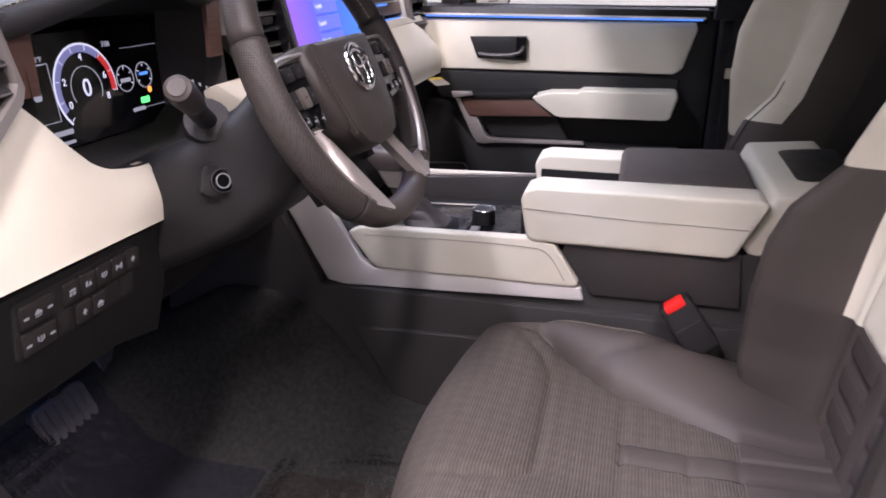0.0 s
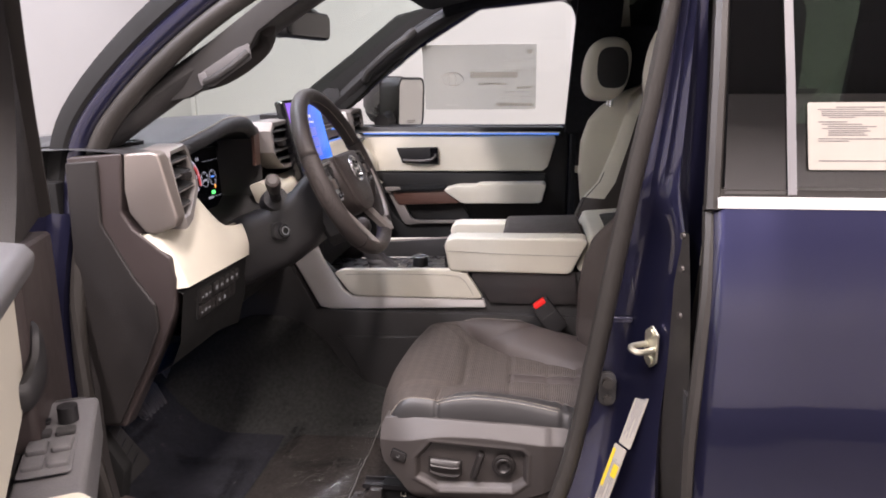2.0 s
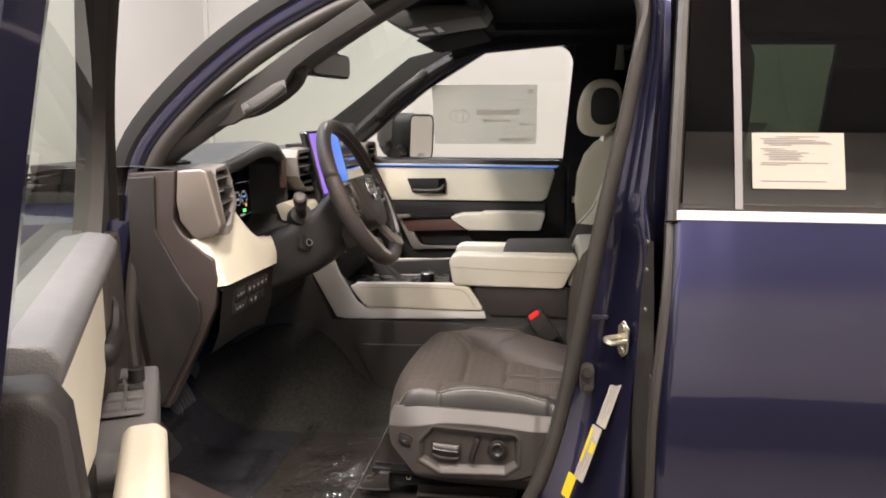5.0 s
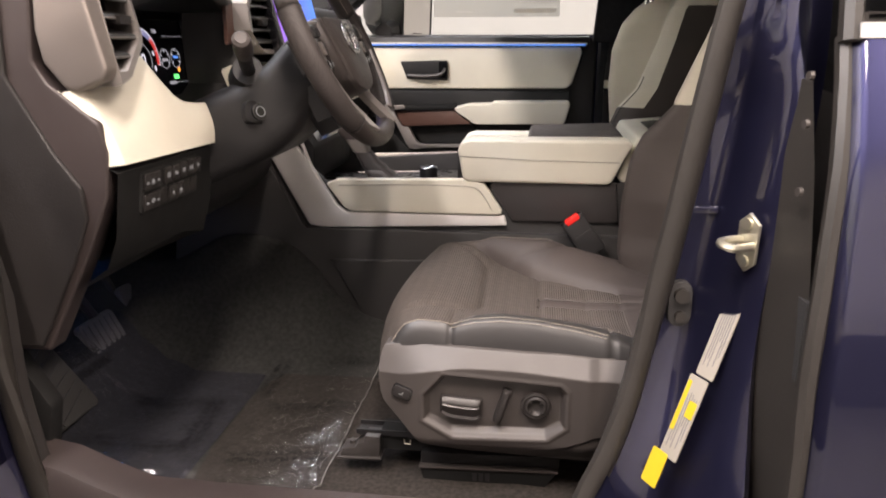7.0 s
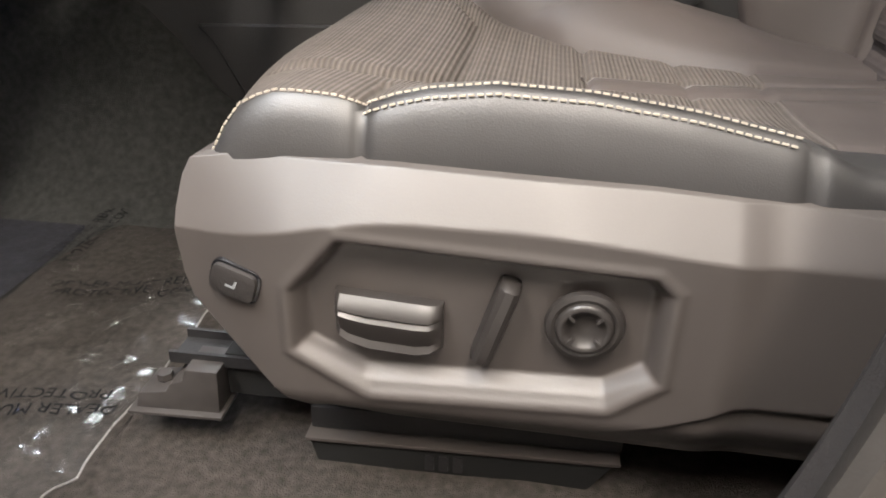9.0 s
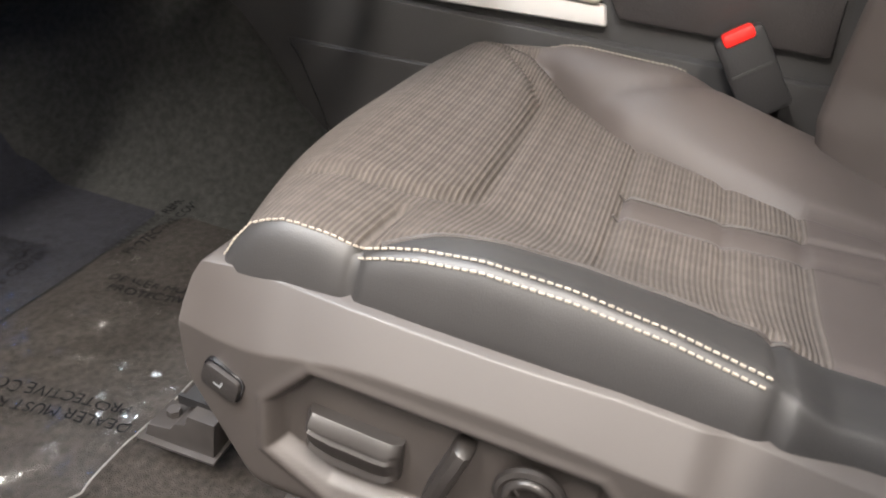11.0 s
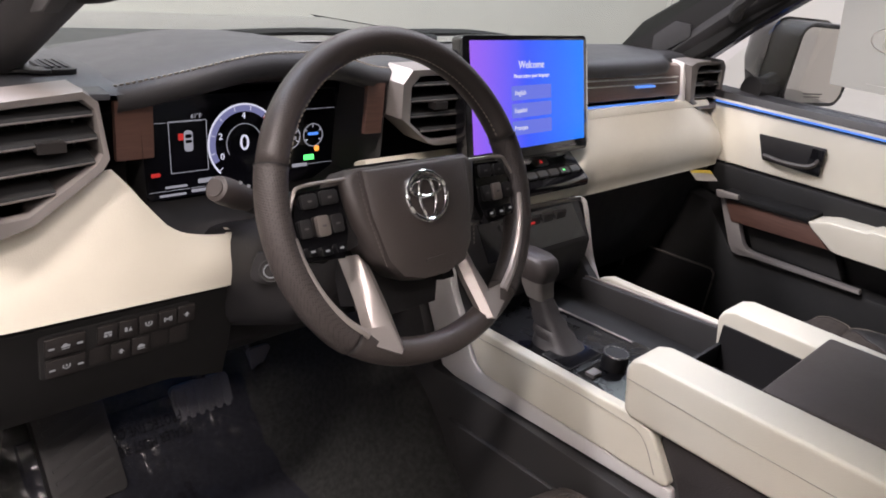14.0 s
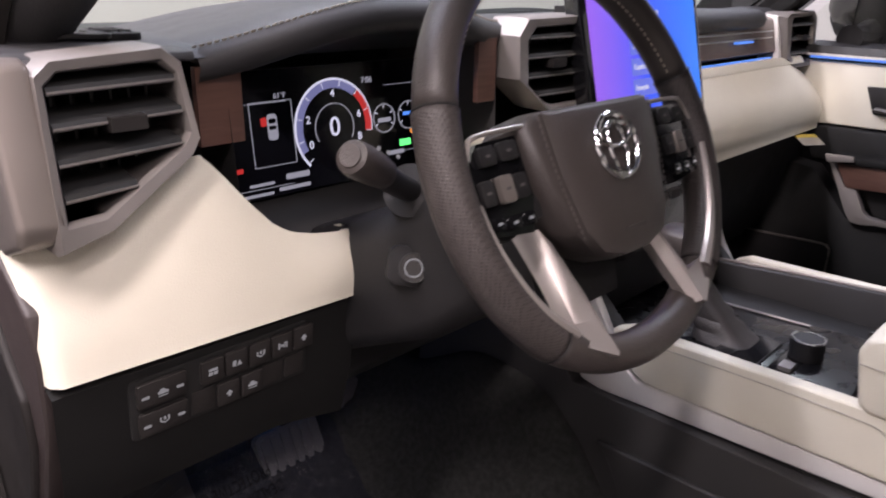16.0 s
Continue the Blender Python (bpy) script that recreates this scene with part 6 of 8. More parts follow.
part("shifter_boot", loft([[Vector((cx + w * x, -0.085 + w * 0.85 * y, z)) for x, y in rrect(1, 1, 0.3)] for cx, w, z in ((-0.012, 0.078, 1.086), (-0.017, 0.070, 1.093), (-0.022, 0.060, 1.098), (-0.028, 0.060, 1.105), (-0.034, 0.048, 1.112), (-0.040, 0.050, 1.120), (-0.048, 0.040, 1.129), (-0.054, 0.041, 1.137), (-0.062, 0.033, 1.150))]), BROWNC, con, "dark leather shift boot", smooth=40)
part("shifter_collar", loft([[Vector((cx + w * x, -0.085 + v * y, z)) for x, y in rrect(1, 1, 0.25)] for cx, w, v, z in ((-0.064, 0.034, 0.036, 1.148), (-0.072, 0.040, 0.042, 1.165), (-0.076, 0.046, 0.042, 1.180))]), VENTSILVER, con, "satin shifter collar")
part("shifter_knob", bevel(loft([[Vector((cx + w * x, -0.085 + v * y, z)) for x, y in rrect(1, 1, 0.3)] for cx, w, v, z in ((-0.076, 0.050, 0.044, 1.176), (-0.080, 0.066, 0.050, 1.190), (-0.084, 0.064, 0.048, 1.206), (-0.086, 0.05, 0.036, 1.213))]), 0.003), RIM, con, "leather shifter knob", smooth=50)
# centre stack below the climate keys
part("stack_face", prism([(-0.26, 1.23), (-0.195, 1.232), (-0.150, 1.165), (-0.155, 1.09), (-0.26, 1.08)], "y", -0.150, 0.165, 0.006), PLASTIC, con)
stk = part("stack_screen", plate([(-0.1885, -0.11, 1.224), (-0.1885, 0.14, 1.224), (-0.153, 0.15, 1.172), (-0.153, -0.11, 1.172)], (0.8, 0, 0.55), 0.006), GLOSS, con)
for k in range(5):
    part("key", box(-0.186, -0.176, -0.06 + 0.036 * k, -0.034 + 0.036 * k, 1.205, 1.219, 0.003), DARKPL, stk)
part("key_lamp", box(-0.1775, -0.1745, 0.012, 0.022, 1.209, 1.2125), LED_RED, stk)
for sd in (-1, 1):
    part("stack_trim", tube(curve([(-0.205, sd * 0.172, 1.222), (-0.190, sd * 0.176, 1.224), (-0.178, sd * 0.177, 1.205), (-0.150, sd * 0.177, 1.130), (-0.130, sd * 0.176, 1.095)], 6), 0.0046, 8), SILVER, con, "satin stack trim")
part("stack_bridge", tube(curve([(-0.195, -0.172, 1.226), (-0.195, 0.0, 1.232), (-0.195, 0.172, 1.226)], 6), 0.005, 8), VENTSILVER, con)

buckle = thing("seat_belt_buckle", (0.40, -0.212, 0.97), "black seat belt buckle with red release button", "seat belt buckle")
bkm = basis((0.394, -0.212, 1.022), (0.80, 0.10, 0.60), (-0.60, 0.06, 0.80))
part("buckle_body", slab(rrect(0.046, 0.084, 0.006), bkm @ pose(0, -0.012, 0), -0.016, 0.014, 0.004), PLASTIC, buckle)
part("release_button", slab(rrect(0.030, 0.012, 0.004), bkm @ pose(0, 0.0265, 0), -0.010, 0.0160, 0.003), RED, buckle)
part("buckle_line", slab(rrect(0.038, 0.0025, 0.001, 1), bkm @ pose(0, -0.008, 0), 0.010, 0.0150), DARKPL, buckle)
part("buckle_strap", tube([Vector((0.405, -0.212, 0.985)), Vector((0.44, -0.215, 0.93)), Vector((0.46, -0.22, 0.88))], 0.014, 8, squash=0.5), PLASTIC, buckle)

glow = thing("footwell_lamp", (-0.52, -0.46, 1.04), "small blue ambient lamp under the dash", "footwell lamp")
part("lamp_lens", box(-0.535, -0.515, -0.48, -0.44, 1.034, 1.040, 0.002), LED_FOOT, glow)


# ---------------------------------------------------------------- seats
GLOSSKEY = M("dark_switch_plastic", (0.021, 0.0185, 0.0175), 0.36, vary=0.1, spec=0.42)
BRACKET = M("dark_zinc_bracket", (0.050, 0.045, 0.043), 0.42, metal=0.4, vary=0.15, vscale=60)
CUSHSIDE = M("black_cushion_leather", (0.025, 0.0237, 0.0235), 0.45, vary=0.1, bump=0.06, bscale=1100, kind="voronoi", spec=0.5)
SIDELEATHER = M("black_side_leather", (0.022, 0.020, 0.022), 0.55, bump=0.2, bscale=600, kind="voronoi")


def split(P, sort, kinds, parent, names):
    """Grid of points P[i][j] -> one mesh for each kind that sort(i, j) names."""
    bms = {k: bmesh.new() for k in kinds}
    made = {k: {} for k in kinds}
    for i in range(len(P) - 1):
        for j in range(len(P[0]) - 1):
            k = sort(i, j)
            f = []
            for a, b in ((i, j), (i + 1, j), (i + 1, j + 1), (i, j + 1)):
                if (a, b) not in made[k]:
                    made[k][a, b] = bms[k].verts.new(P[a][b])
                f.append(made[k][a, b])
            try:
                bms[k].faces.new(f)
            except ValueError:
                pass
    return {k: part(names[k][0], bms[k], kinds[k], parent, names[k][1], smooth=180) for k in kinds if len(bms[k].faces)}


def groove(d, w=0.0035, depth=0.0035):
    return -depth * math.exp(-(d / w) ** 2)


def seat(name, yc, out, shift, cream, label, middle_top=1.10):
    """A front seat. out: the sideways direction of its door."""
    s = thing(name, (0.35, yc, 0.735), label, "car seat", "front seats")
    Y = lambda o: yc + out * o * 0.875
    # cushion: stations from the nose to the back
    xs_ = [0.092, 0.094, 0.098, 0.104, 0.112, 0.120, 0.130, 0.140, 0.150, 0.158, 0.166, 0.174, 0.182, 0.189, 0.193, 0.197, 0.201, 0.206] + [0.206 + 0.005 * k for k in range(1, 61)] + [0.52, 0.54, 0.58, 0.62]
    outer = [(0.09, 0.955), (0.107, 0.962), (0.113, 0.980), (0.129, 0.993), (0.152, 0.999), (0.180, 0.998), (0.197, 0.994), (0.215, 1.000), (0.231, 1.004), (0.265, 1.008), (0.313, 1.006), (0.364, 0.999), (0.416, 0.988), (0.45, 0.972), (0.62, 0.962)]
    middle = [(0.09, 0.975), (0.115, 0.985), (0.16, 0.988), (0.20, 0.980), (0.24, 0.970), (0.30, 0.961), (0.40, 0.958), (0.62, 0.965)]
    inner = [(0.09, 0.975), (0.12, 0.988), (0.19, 0.998), (0.24, 1.006), (0.33, 1.008), (0.38, 0.999), (0.42, 0.990), (0.50, 0.972), (0.62, 0.955)]
    edge_a = [(0.197, 0.2385), (0.215, 0.222), (0.24, 0.200), (0.30, 0.178), (0.36, 0.170), (0.45, 0.170)]
    edge_b = [(0.09, -0.246), (0.19, -0.240), (0.215, -0.225), (0.261, -0.187), (0.304, -0.148), (0.385, -0.108), (0.45, -0.070), (0.52, -0.05)]
    strip = [(0.20, -0.228), (0.226, -0.200), (0.259, -0.193), (0.296, -0.195), (0.333, -0.207), (0.36, -0.228), (0.385, -0.25)]
    pan = [(-0.25, 0.115), (-0.242, 0.134), (-0.224, 0.178), (-0.184, 0.207), (-0.143, 0.225), (0.0, 0.229), (0.06, 0.230), (0.085, 0.228), (0.104, 0.221), (0.120, 0.206), (0.132, 0.186), (0.142, 0.160), (0.152, 0.12)]
    NS, NA, NF, NB, NG, NI = 9, 5, 24, 5, 24, 14
    side = [(0.196, 0.0), (0.236, 0.06), (0.250, 0.20), (0.2545, 0.38), (0.2545, 0.56), (0.2525, 0.72), (0.2495, 0.86), (0.2445, 0.960), (0.2405, 1.0)]
    P = []
    for x in xs_:
        nose = max(0.0, 1 - max(0.0, (0.150 - x) / 0.058) ** 2.4) ** 0.42
        base = 0.905
        zo, zm, zi = table(x, outer), table(x, middle), table(x, inner)
        ea, eb = table(x, edge_a), table(x, edge_b)
        tail = 0.014 * ease(x, 0.42, 0.50)
        cols = [(o - tail, f) for o, f in side]
        cols += [(lerp(0.2405, ea, k / NA) - tail * (1 - k / NA), None) for k in range(1, NA + 1)]
        cols += [(lerp(ea, 0.024, k / NF), None) for k in range(1, NF + 1)]
        cols += [(lerp(0.024, -0.019, k / NB), None) for k in range(1, NB + 1)]
        cols += [(lerp(-0.019, eb, k / NG), None) for k in range(1, NG + 1)]
        cols += [(lerp(eb, -0.268, k / NI), None) for k in range(1, NI + 1)]
        cols += [(-0.274, 0.93), (-0.277, 0.75), (-0.275, 0.45), (-0.268, 0.2), (-0.25, 0.0)]
        row = []
        for j, (o, f) in enumerate(cols):
            if f is not None:
                z = base + ((zo if o > 0 else zi - 0.012) - base) * f
            else:
                wo = ease(o, 0.075, 0.245) if x > 0.197 else ease(o, 0.06, 0.26)
                z = lerp(zm, zo, wo)
                if o < eb:
                    k = (eb - o) / (0.268 + eb)
                    z = lerp(z, zi, math.sin(math.pi / 2 * min(1, k * 1.35)) ** 0.8) - 0.012 * ease(k, 0.72, 1.0)
                    z += (groove(o - table(x, strip), 0.005, 0.005) + 0.0035 * ease(table(x, strip) - o, 0.0, 0.02)) * (1 - ease(x, 0.36, 0.385)) * ease(x, 0.205, 0.225)
                else:
                    z += 0.010 * ease(-o, 0.06, 0.24) * (1 - ease(x, 0.20, 0.25))
                if x > 0.13:
                    u = (x - table(o, pan)) / math.hypot(1, (table(o + 0.004, pan) - table(o - 0.004, pan)) / 0.008)
                    if eb < o < 0.160:
                        z += groove(u, 0.005, 0.006) + 0.003 * ease(-u, 0.0, 0.02)
                    if eb < o < ea:
                        z += groove(x - 0.319, 0.004, 0.0065)
                        if x > 0.319:
                            z += groove(o - 0.024, 0.0035) + groove(o + 0.019, 0.0035)
                            z += groove(x - 0.395, 0.004, 0.003) + groove(x - 0.45, 0.004, 0.003)
                    if x > 0.197:
                        z += groove(o - ea, 0.004, 0.003)
                    z += groove(o - eb, 0.005, 0.0085) * ease(x, 0.19, 0.22)
                z += groove(o - 0.2385, 0.003, 0.0015)
            bow = 0.028 * (1 - min(1, abs(o) / 0.235) ** 2) * (1 - ease(x, 0.10, 0.22))
            z = base - 0.01 + (z - base + 0.01) * nose
            yy = o
            if o > 0.16:
                q = groove(x - 0.197, 0.0028, 0.0055) + groove(x - 0.42, 0.004, 0.005)
                z, yy = z + q * (0.4 if f is not None else 1), yy + (q if f is not None else 0)
                if f is not None and f < 0.97:
                    yy += 0.004 * math.sin(math.pi * f) - 0.0025 * ease(x, 0.44, 0.5) * math.sin(x * 160 + f * 5)
            row.append(Vector((x - bow, Y(yy), z)))
        P.append(row)
    c0 = NS - 1
    c1 = c0 + NA
    c2 = c1 + NF
    c3 = c2 + NB
    c4 = c3 + NG

    def kind(i, j):
        x = (xs_[i] + xs_[i + 1]) / 2
        if x < 0.197:
            return "f" if c0 <= j < c4 + 8 or x < 0.099 else "b" if j < c0 else "l"
        if c1 <= j < c4 and x < 0.455 and not (c2 <= j < c3 and x > 0.319):
            return "f"
        return "b" if j < c1 else "l"
    split(P, kind, {"f": FABRIC, "l": BROWN, "b": CUSHSIDE}, s, {"f": ("cushion_insert", "ribbed brown cloth insert"), "l": ("cushion", "brown leather cushion"), "b": ("cushion_boxing", "near-black leather cushion side")})
    n42 = max(i for i, x in enumerate(xs_) if x <= 0.418)
    line = [Vector(P[i][c0]) + Vector((0, out * 0.0004, 0.0012)) for i in range(3, n42)]
    part("stitching", stitches(line, 0.0031, 0.0014, 0.0007), THREAD, s, "pale contrast stitching")
    line2 = [Vector(P[i][c0 - 1]) + Vector((0, out * 0.0008, 0.0008)) for i in range(15, n42)]
    part("stitching", stitches(line2, 0.0031, 0.0014, 0.0007), THREAD, s)
    line3 = [Vector(P[i][c4 + 11]) + Vector((0, 0, 0.0012)) for i in range(17, n42 - 14)]
    part("stitching", stitches(line3, 0.0031, 0.0014, 0.0006), THREAD, s)
    part("piping", tube([Vector(P[i][c1]) + Vector((0, 0, 0.0015)) for i in range(17, n42 + 4)], 0.0016, 6), SHIELD, s)
    for jb in (c2, c3):
        part("piping", tube([Vector(P[i][jb]) + Vector((0, 0, 0.001)) for i in range(n42 - 20, n42 + 8)], 0.0012, 6), SHIELD, s)
    part("cushion_pan", box(0.13, 0.60, Y(0.22) if out < 0 else Y(-0.2), Y(-0.2) if out < 0 else Y(0.22), 0.80, 0.90), PLASTIC, s)
    # plastic side shield with its switch recess
    y0, y1 = Y(0.232), Y(0.286)
    yo = y1 - y0
    sx_n = [0.098 + 0.0005 * k for k in range(8)] + [0.102 + 0.0018 * k for k in range(1, 167)] + [0.41, 0.43, 0.46, 0.50, 0.55, 0.60]
    z_lo = [(0.098, 0.925), (0.100, 0.903), (0.104, 0.888), (0.129, 0.860), (0.156, 0.829), (0.18, 0.818), (0.215, 0.812), (0.40, 0.806), (0.60, 0.80)]
    z_hi = [(0.098, 0.940), (0.100, 0.955), (0.104, 0.964), (0.13, 0.968), (0.216, 0.970), (0.348, 0.966), (0.50, 0.955), (0.60, 0.95)]
    oct_a = [(0.163, 0.903), (0.190, 0.9345), (0.350, 0.9265), (0.359, 0.918), (0.359, 0.866), (0.334, 0.8465), (0.205, 0.8415), (0.163, 0.866)]
    oct_b = [(0.170, 0.903), (0.193, 0.9305), (0.347, 0.9225), (0.352, 0.916), (0.352, 0.871), (0.331, 0.858), (0.202, 0.854), (0.170, 0.871)]

    def inside(poly, x, z):
        """Distance to the nearest side of a polygon that runs clockwise; minus outside."""
        d = 9.0
        for (ax, az), (bx, bz) in zip(poly, poly[1:] + poly[:1]):
            L = math.hypot(bx - ax, bz - az)
            d = min(d, ((x - ax) * (bz - az) - (z - az) * (bx - ax)) / L)
        return d
    G = []
    for x in sx_n:
        lo_, hi_ = table(x, z_lo), table(x, z_hi)
        br = 0.930 + 0.016 * ease(x, 0.11, 0.23) - 0.010 * ease(x, 0.27, 0.42)
        row = []
        for k in range(111):
            z = lerp(lo_, hi_, k / 110)
            d = 1.0 - (0.36 + 0.18 * ease(x, 0.10, 0.17)) * max(0.0, (z - br) / (0.972 - 0.940))
            d -= 0.26 * (1 - ease(x, 0.085, 0.165)) + 0.10 * ease(x, 0.385, 0.41)
            d -= 0.35 * ease(-z, -0.840, -0.806) ** 1.3
            a_, b_ = inside(oct_a, x, z), inside(oct_b, x, z)
            if a_ > 0:
                q = 1.0 if b_ >= 0 else a_ / (a_ - b_)
                d -= 0.26 * (0.7 * q if q < 0.5 else 0.35 + 0.15 * (q - 0.5) / 0.1 if q < 0.6 else 0.5 + 0.5 * (q - 0.6) / 0.4)
            # lower lip that steps in and rises behind the recess
            lip = table(x, [(0.10, 0.80), (0.18, 0.826), (0.33, 0.826), (0.365, 0.838), (0.40, 0.852), (0.60, 0.852)])
            d -= 0.07 * ease(lip - z, 0.0, 0.003)
            d += 0.03 * math.exp(-((a_ + 0.003) / 0.003) ** 2)
            row.append(Vector((x, y0 + yo * d, z)))
        G.append([Vector((x, y0 - yo * 0.5, lo_ + 0.004))] + row + [Vector((x, y0 - yo * 0.3, hi_ - 0.002))])
    G = [[Vector((0.102, y0 - yo * 0.5, v.z)) for v in G[0]]] + G
    shd = part("side_shield", loft(G, False, False), SHIELD, s, "dark brown plastic seat shield", smooth=180)
    f_ = basis((0.0, y1 - out * 0.012, 0.0), (1, 0, 0), (0, 0, 1)) if out < 0 else basis((0.0, y1 - out * 0.012, 0.0), (-1, 0, 0), (0, 0, 1))
    sx = 1 if out < 0 else -1
    prof = [(-0.002, 0.902), (0.007, 0.9015), (0.0125, 0.8965), (0.0135, 0.8935), (0.0118, 0.8920), (0.0140, 0.8895), (0.0128, 0.8840), (0.0100, 0.8765), (0.0120, 0.8725), (0.0075, 0.8690), (-0.002, 0.8685)]
    rings = []
    for x in (0.1860, 0.1868, 0.1895, 0.194, 0.205, 0.218, 0.230, 0.238, 0.2425, 0.2445):
        q = (1 - max(0.0, (0.1895 - x) / 0.0035) ** 2 * 0.5) * (1 - max(0.0, (x - 0.238) / 0.0065) ** 2 * 0.5)
        low = 0.008 * (1 - ease(x, 0.186, 0.200)) + 0.005 * ease(x, 0.232, 0.2445)
        rings.append([Vector((sx * x, 0.902 + (z - 0.902) * (1 - low / 0.034) - 0.0040 * (x - 0.186) / 0.058, d * q)) for d, z in prof])
    part("slide_switch", place(loft(rings), f_), GLOSSKEY, shd, "glossy dark slide switch")
    rk = f_ @ pose(sx * 0.2725, 0.891, 0) @ pose(0, 0, 0, 0, 0, -sx * 17)
    part("recline_switch", loft([[rk @ Vector((w * c, h, d)) for c, d in ((-1, -0.002), (-1, 0.006 * q), (-0.82, 0.0115 * q), (-0.35, 0.0140 * q), (0.35, 0.0140 * q), (0.82, 0.0115 * q), (1, 0.006 * q), (1, -0.002))] for h, w, q in ((-0.0262, 0.0030, 0.4), (-0.0255, 0.0050, 0.75), (-0.0235, 0.0060, 0.98), (-0.018, 0.0064, 1.08), (0.0, 0.0064, 1.0), (0.018, 0.0064, 1.08), (0.0235, 0.0060, 0.98), (0.0255, 0.0050, 0.75), (0.0262, 0.0030, 0.4))]), GLOSSKEY, shd, "glossy dark recline lever")
    part("lumbar_ring", place(tube([(0.0172 * math.cos(w), 0.0172 * math.sin(w), 0.005) for w in (2 * math.pi * i / 32 for i in range(32))], 0.0036, 8, True, up=(0, 0, 1)), f_ @ pose(sx * 0.3185, 0.8935, 0)), GLOSSKEY, shd, "glossy dark ring")
    part("lumbar_dial", place(loft([[Vector((r * math.cos(w), r * math.sin(w), h)) for w in (2 * math.pi * i / 32 for i in range(32))] for r, h in ((0.0152, -0.002), (0.0152, 0.0085), (0.0142, 0.0105), (0.0120, 0.0112), (0.0104, 0.0100), (0.0085, 0.0078), (0.0050, 0.0066), (0.0010, 0.0062))]), f_ @ pose(sx * 0.3185, 0.8935, 0)), GLOSSKEY, shd, "glossy dark dished dial", smooth=60)
    for w in (45, 135, 225, 315):
        part("dial_rib", slab(rrect(0.0016, 0.0042, 0.0006, 2), f_ @ pose(sx * 0.3185, 0.8935, 0) @ pose(0, 0, 0, 0, 0, w) @ pose(0, 0.0098, 0), 0.009, 0.0116), GLOSSKEY, shd)
    lp = basis((0.133, Y(0.279), 0.9045), (1 if out < 0 else -1, 0.12 * out, -0.30), (0.2, 0, 1))
    ls = part("thigh_switch", slab(rrect(0.0265, 0.0175, 0.0045, 3), lp, -0.004, 0.0075, 0.002), BROWNPL, shd, "small seat switch")
    part("switch_bezel", slab(rrect(0.0295, 0.0205, 0.0055, 3), lp, -0.006, 0.0045, 0.0015), GLOSS, ls)
    part("switch_mark", slab([(-0.0035, -0.0022), (0.0020, -0.0022), (0.0028, 0.0026), (0.0016, 0.0026), (0.0008, -0.0010), (-0.0035, -0.0010)], lp, 0.0075, 0.0078), ICON, ls)
    # rails and the vent tub beneath
    for o in (0.19, -0.19):
        part("seat_rail", box(0.088, 0.62, min(Y(o - 0.02), Y(o + 0.02)), max(Y(o - 0.02), Y(o + 0.02)), 0.775, 0.808, 0.003), MOULD, s)
    yr = (min(Y(0.196), Y(0.230)), max(Y(0.196), Y(0.230)))
    foot = part("rail_foot", prism([(0.026, 0.768), (0.087, 0.770), (0.089, 0.804), (0.066, 0.804), (0.063, 0.794), (0.054, 0.791), (0.050, 0.784), (0.030, 0.781)], "y", *yr, 0.0015), BRACKET, s, "dark metal rail bracket")
    part("bracket_flange", prism([(0.022, 0.766), (0.090, 0.768), (0.090, 0.7705), (0.022, 0.7685)], "y", yr[0] - 0.005, yr[1] + 0.004, 0.0008), BRACKET, foot)
    part("bracket_bolt", disc((0.043, (yr[0] + yr[1]) / 2, 0.784), (0, 0, 1), 0.0055, 0.005, 6, 0.001), BRACKET, foot)
    part("rail_channel", join(*[box(0.050, 0.145, Y(o) - 0.0015, Y(o) + 0.0015, 0.800, 0.8085, 0.0005) for o in (0.182, 0.214)], box(0.050, 0.145, min(Y(0.182), Y(0.214)), max(Y(0.182), Y(0.214)), 0.799, 0.802)), PLASTIC, s)
    clip = [Vector((x, Y(0.2175), z)) for x, z in ((0.124, 0.796), (0.124, 0.790), (0.133, 0.790), (0.133, 0.796))]
    part("wire_clip", tube(clip, 0.0011, 6), STEEL, s, "bright wire clip")
    tub = part("under_seat_box", prism([(0.150, 0.764), (0.356, 0.770), (0.356, 0.788), (0.150, 0.782)], "y", min(Y(0.10), Y(0.226)), max(Y(0.10), Y(0.226)), 0.002), PLASTIC, s, "black box under the seat")
    part("box_front", prism([(0.156, 0.731), (0.336, 0.738), (0.354, 0.766), (0.149, 0.760)], "y", min(Y(0.20), Y(0.232)), max(Y(0.20), Y(0.232)), 0.003), MOULD, tub)
    part("box_ridge", prism([(0.148, 0.7605), (0.355, 0.7665), (0.355, 0.7695), (0.148, 0.7635)], "y", min(Y(0.20), Y(0.237)), max(Y(0.20), Y(0.237)), 0.0012), SHIELD, tub)
    for k in range(3):
        part("print_bar", slab(rrect(0.0065, 0.013, 0.001, 2), basis((0.232 + 0.0095 * k, Y(0.2322), 0.7495 + 0.0003 * k), (1 if out < 0 else -1, 0, 0), (0, 0, 1)), 0.0, 0.0008), PLASTIC, tub)

    # backrest: the middle plane and the forward line of the bolsters
    mid = [(0.955, 0.548), (1.10, 0.570), (1.25, 0.600), (1.40, 0.628), (1.50, 0.648), (1.535, 0.690)]
    bol = [(0.955, 0.470), (1.00, 0.458), (1.10, 0.461), (1.17, 0.471), (1.215, 0.490), (1.264, 0.535), (1.376, 0.580), (1.45, 0.606), (1.50, 0.640), (1.535, 0.690)]
    bol_up = [(0.955, 0.490), (1.00, 0.490), (1.10, 0.512), (1.15, 0.508), (1.25, 0.498), (1.35, 0.502), (1.42, 0.524), (1.46, 0.556), (1.50, 0.61), (1.52, 0.65), (1.535, 0.69)]
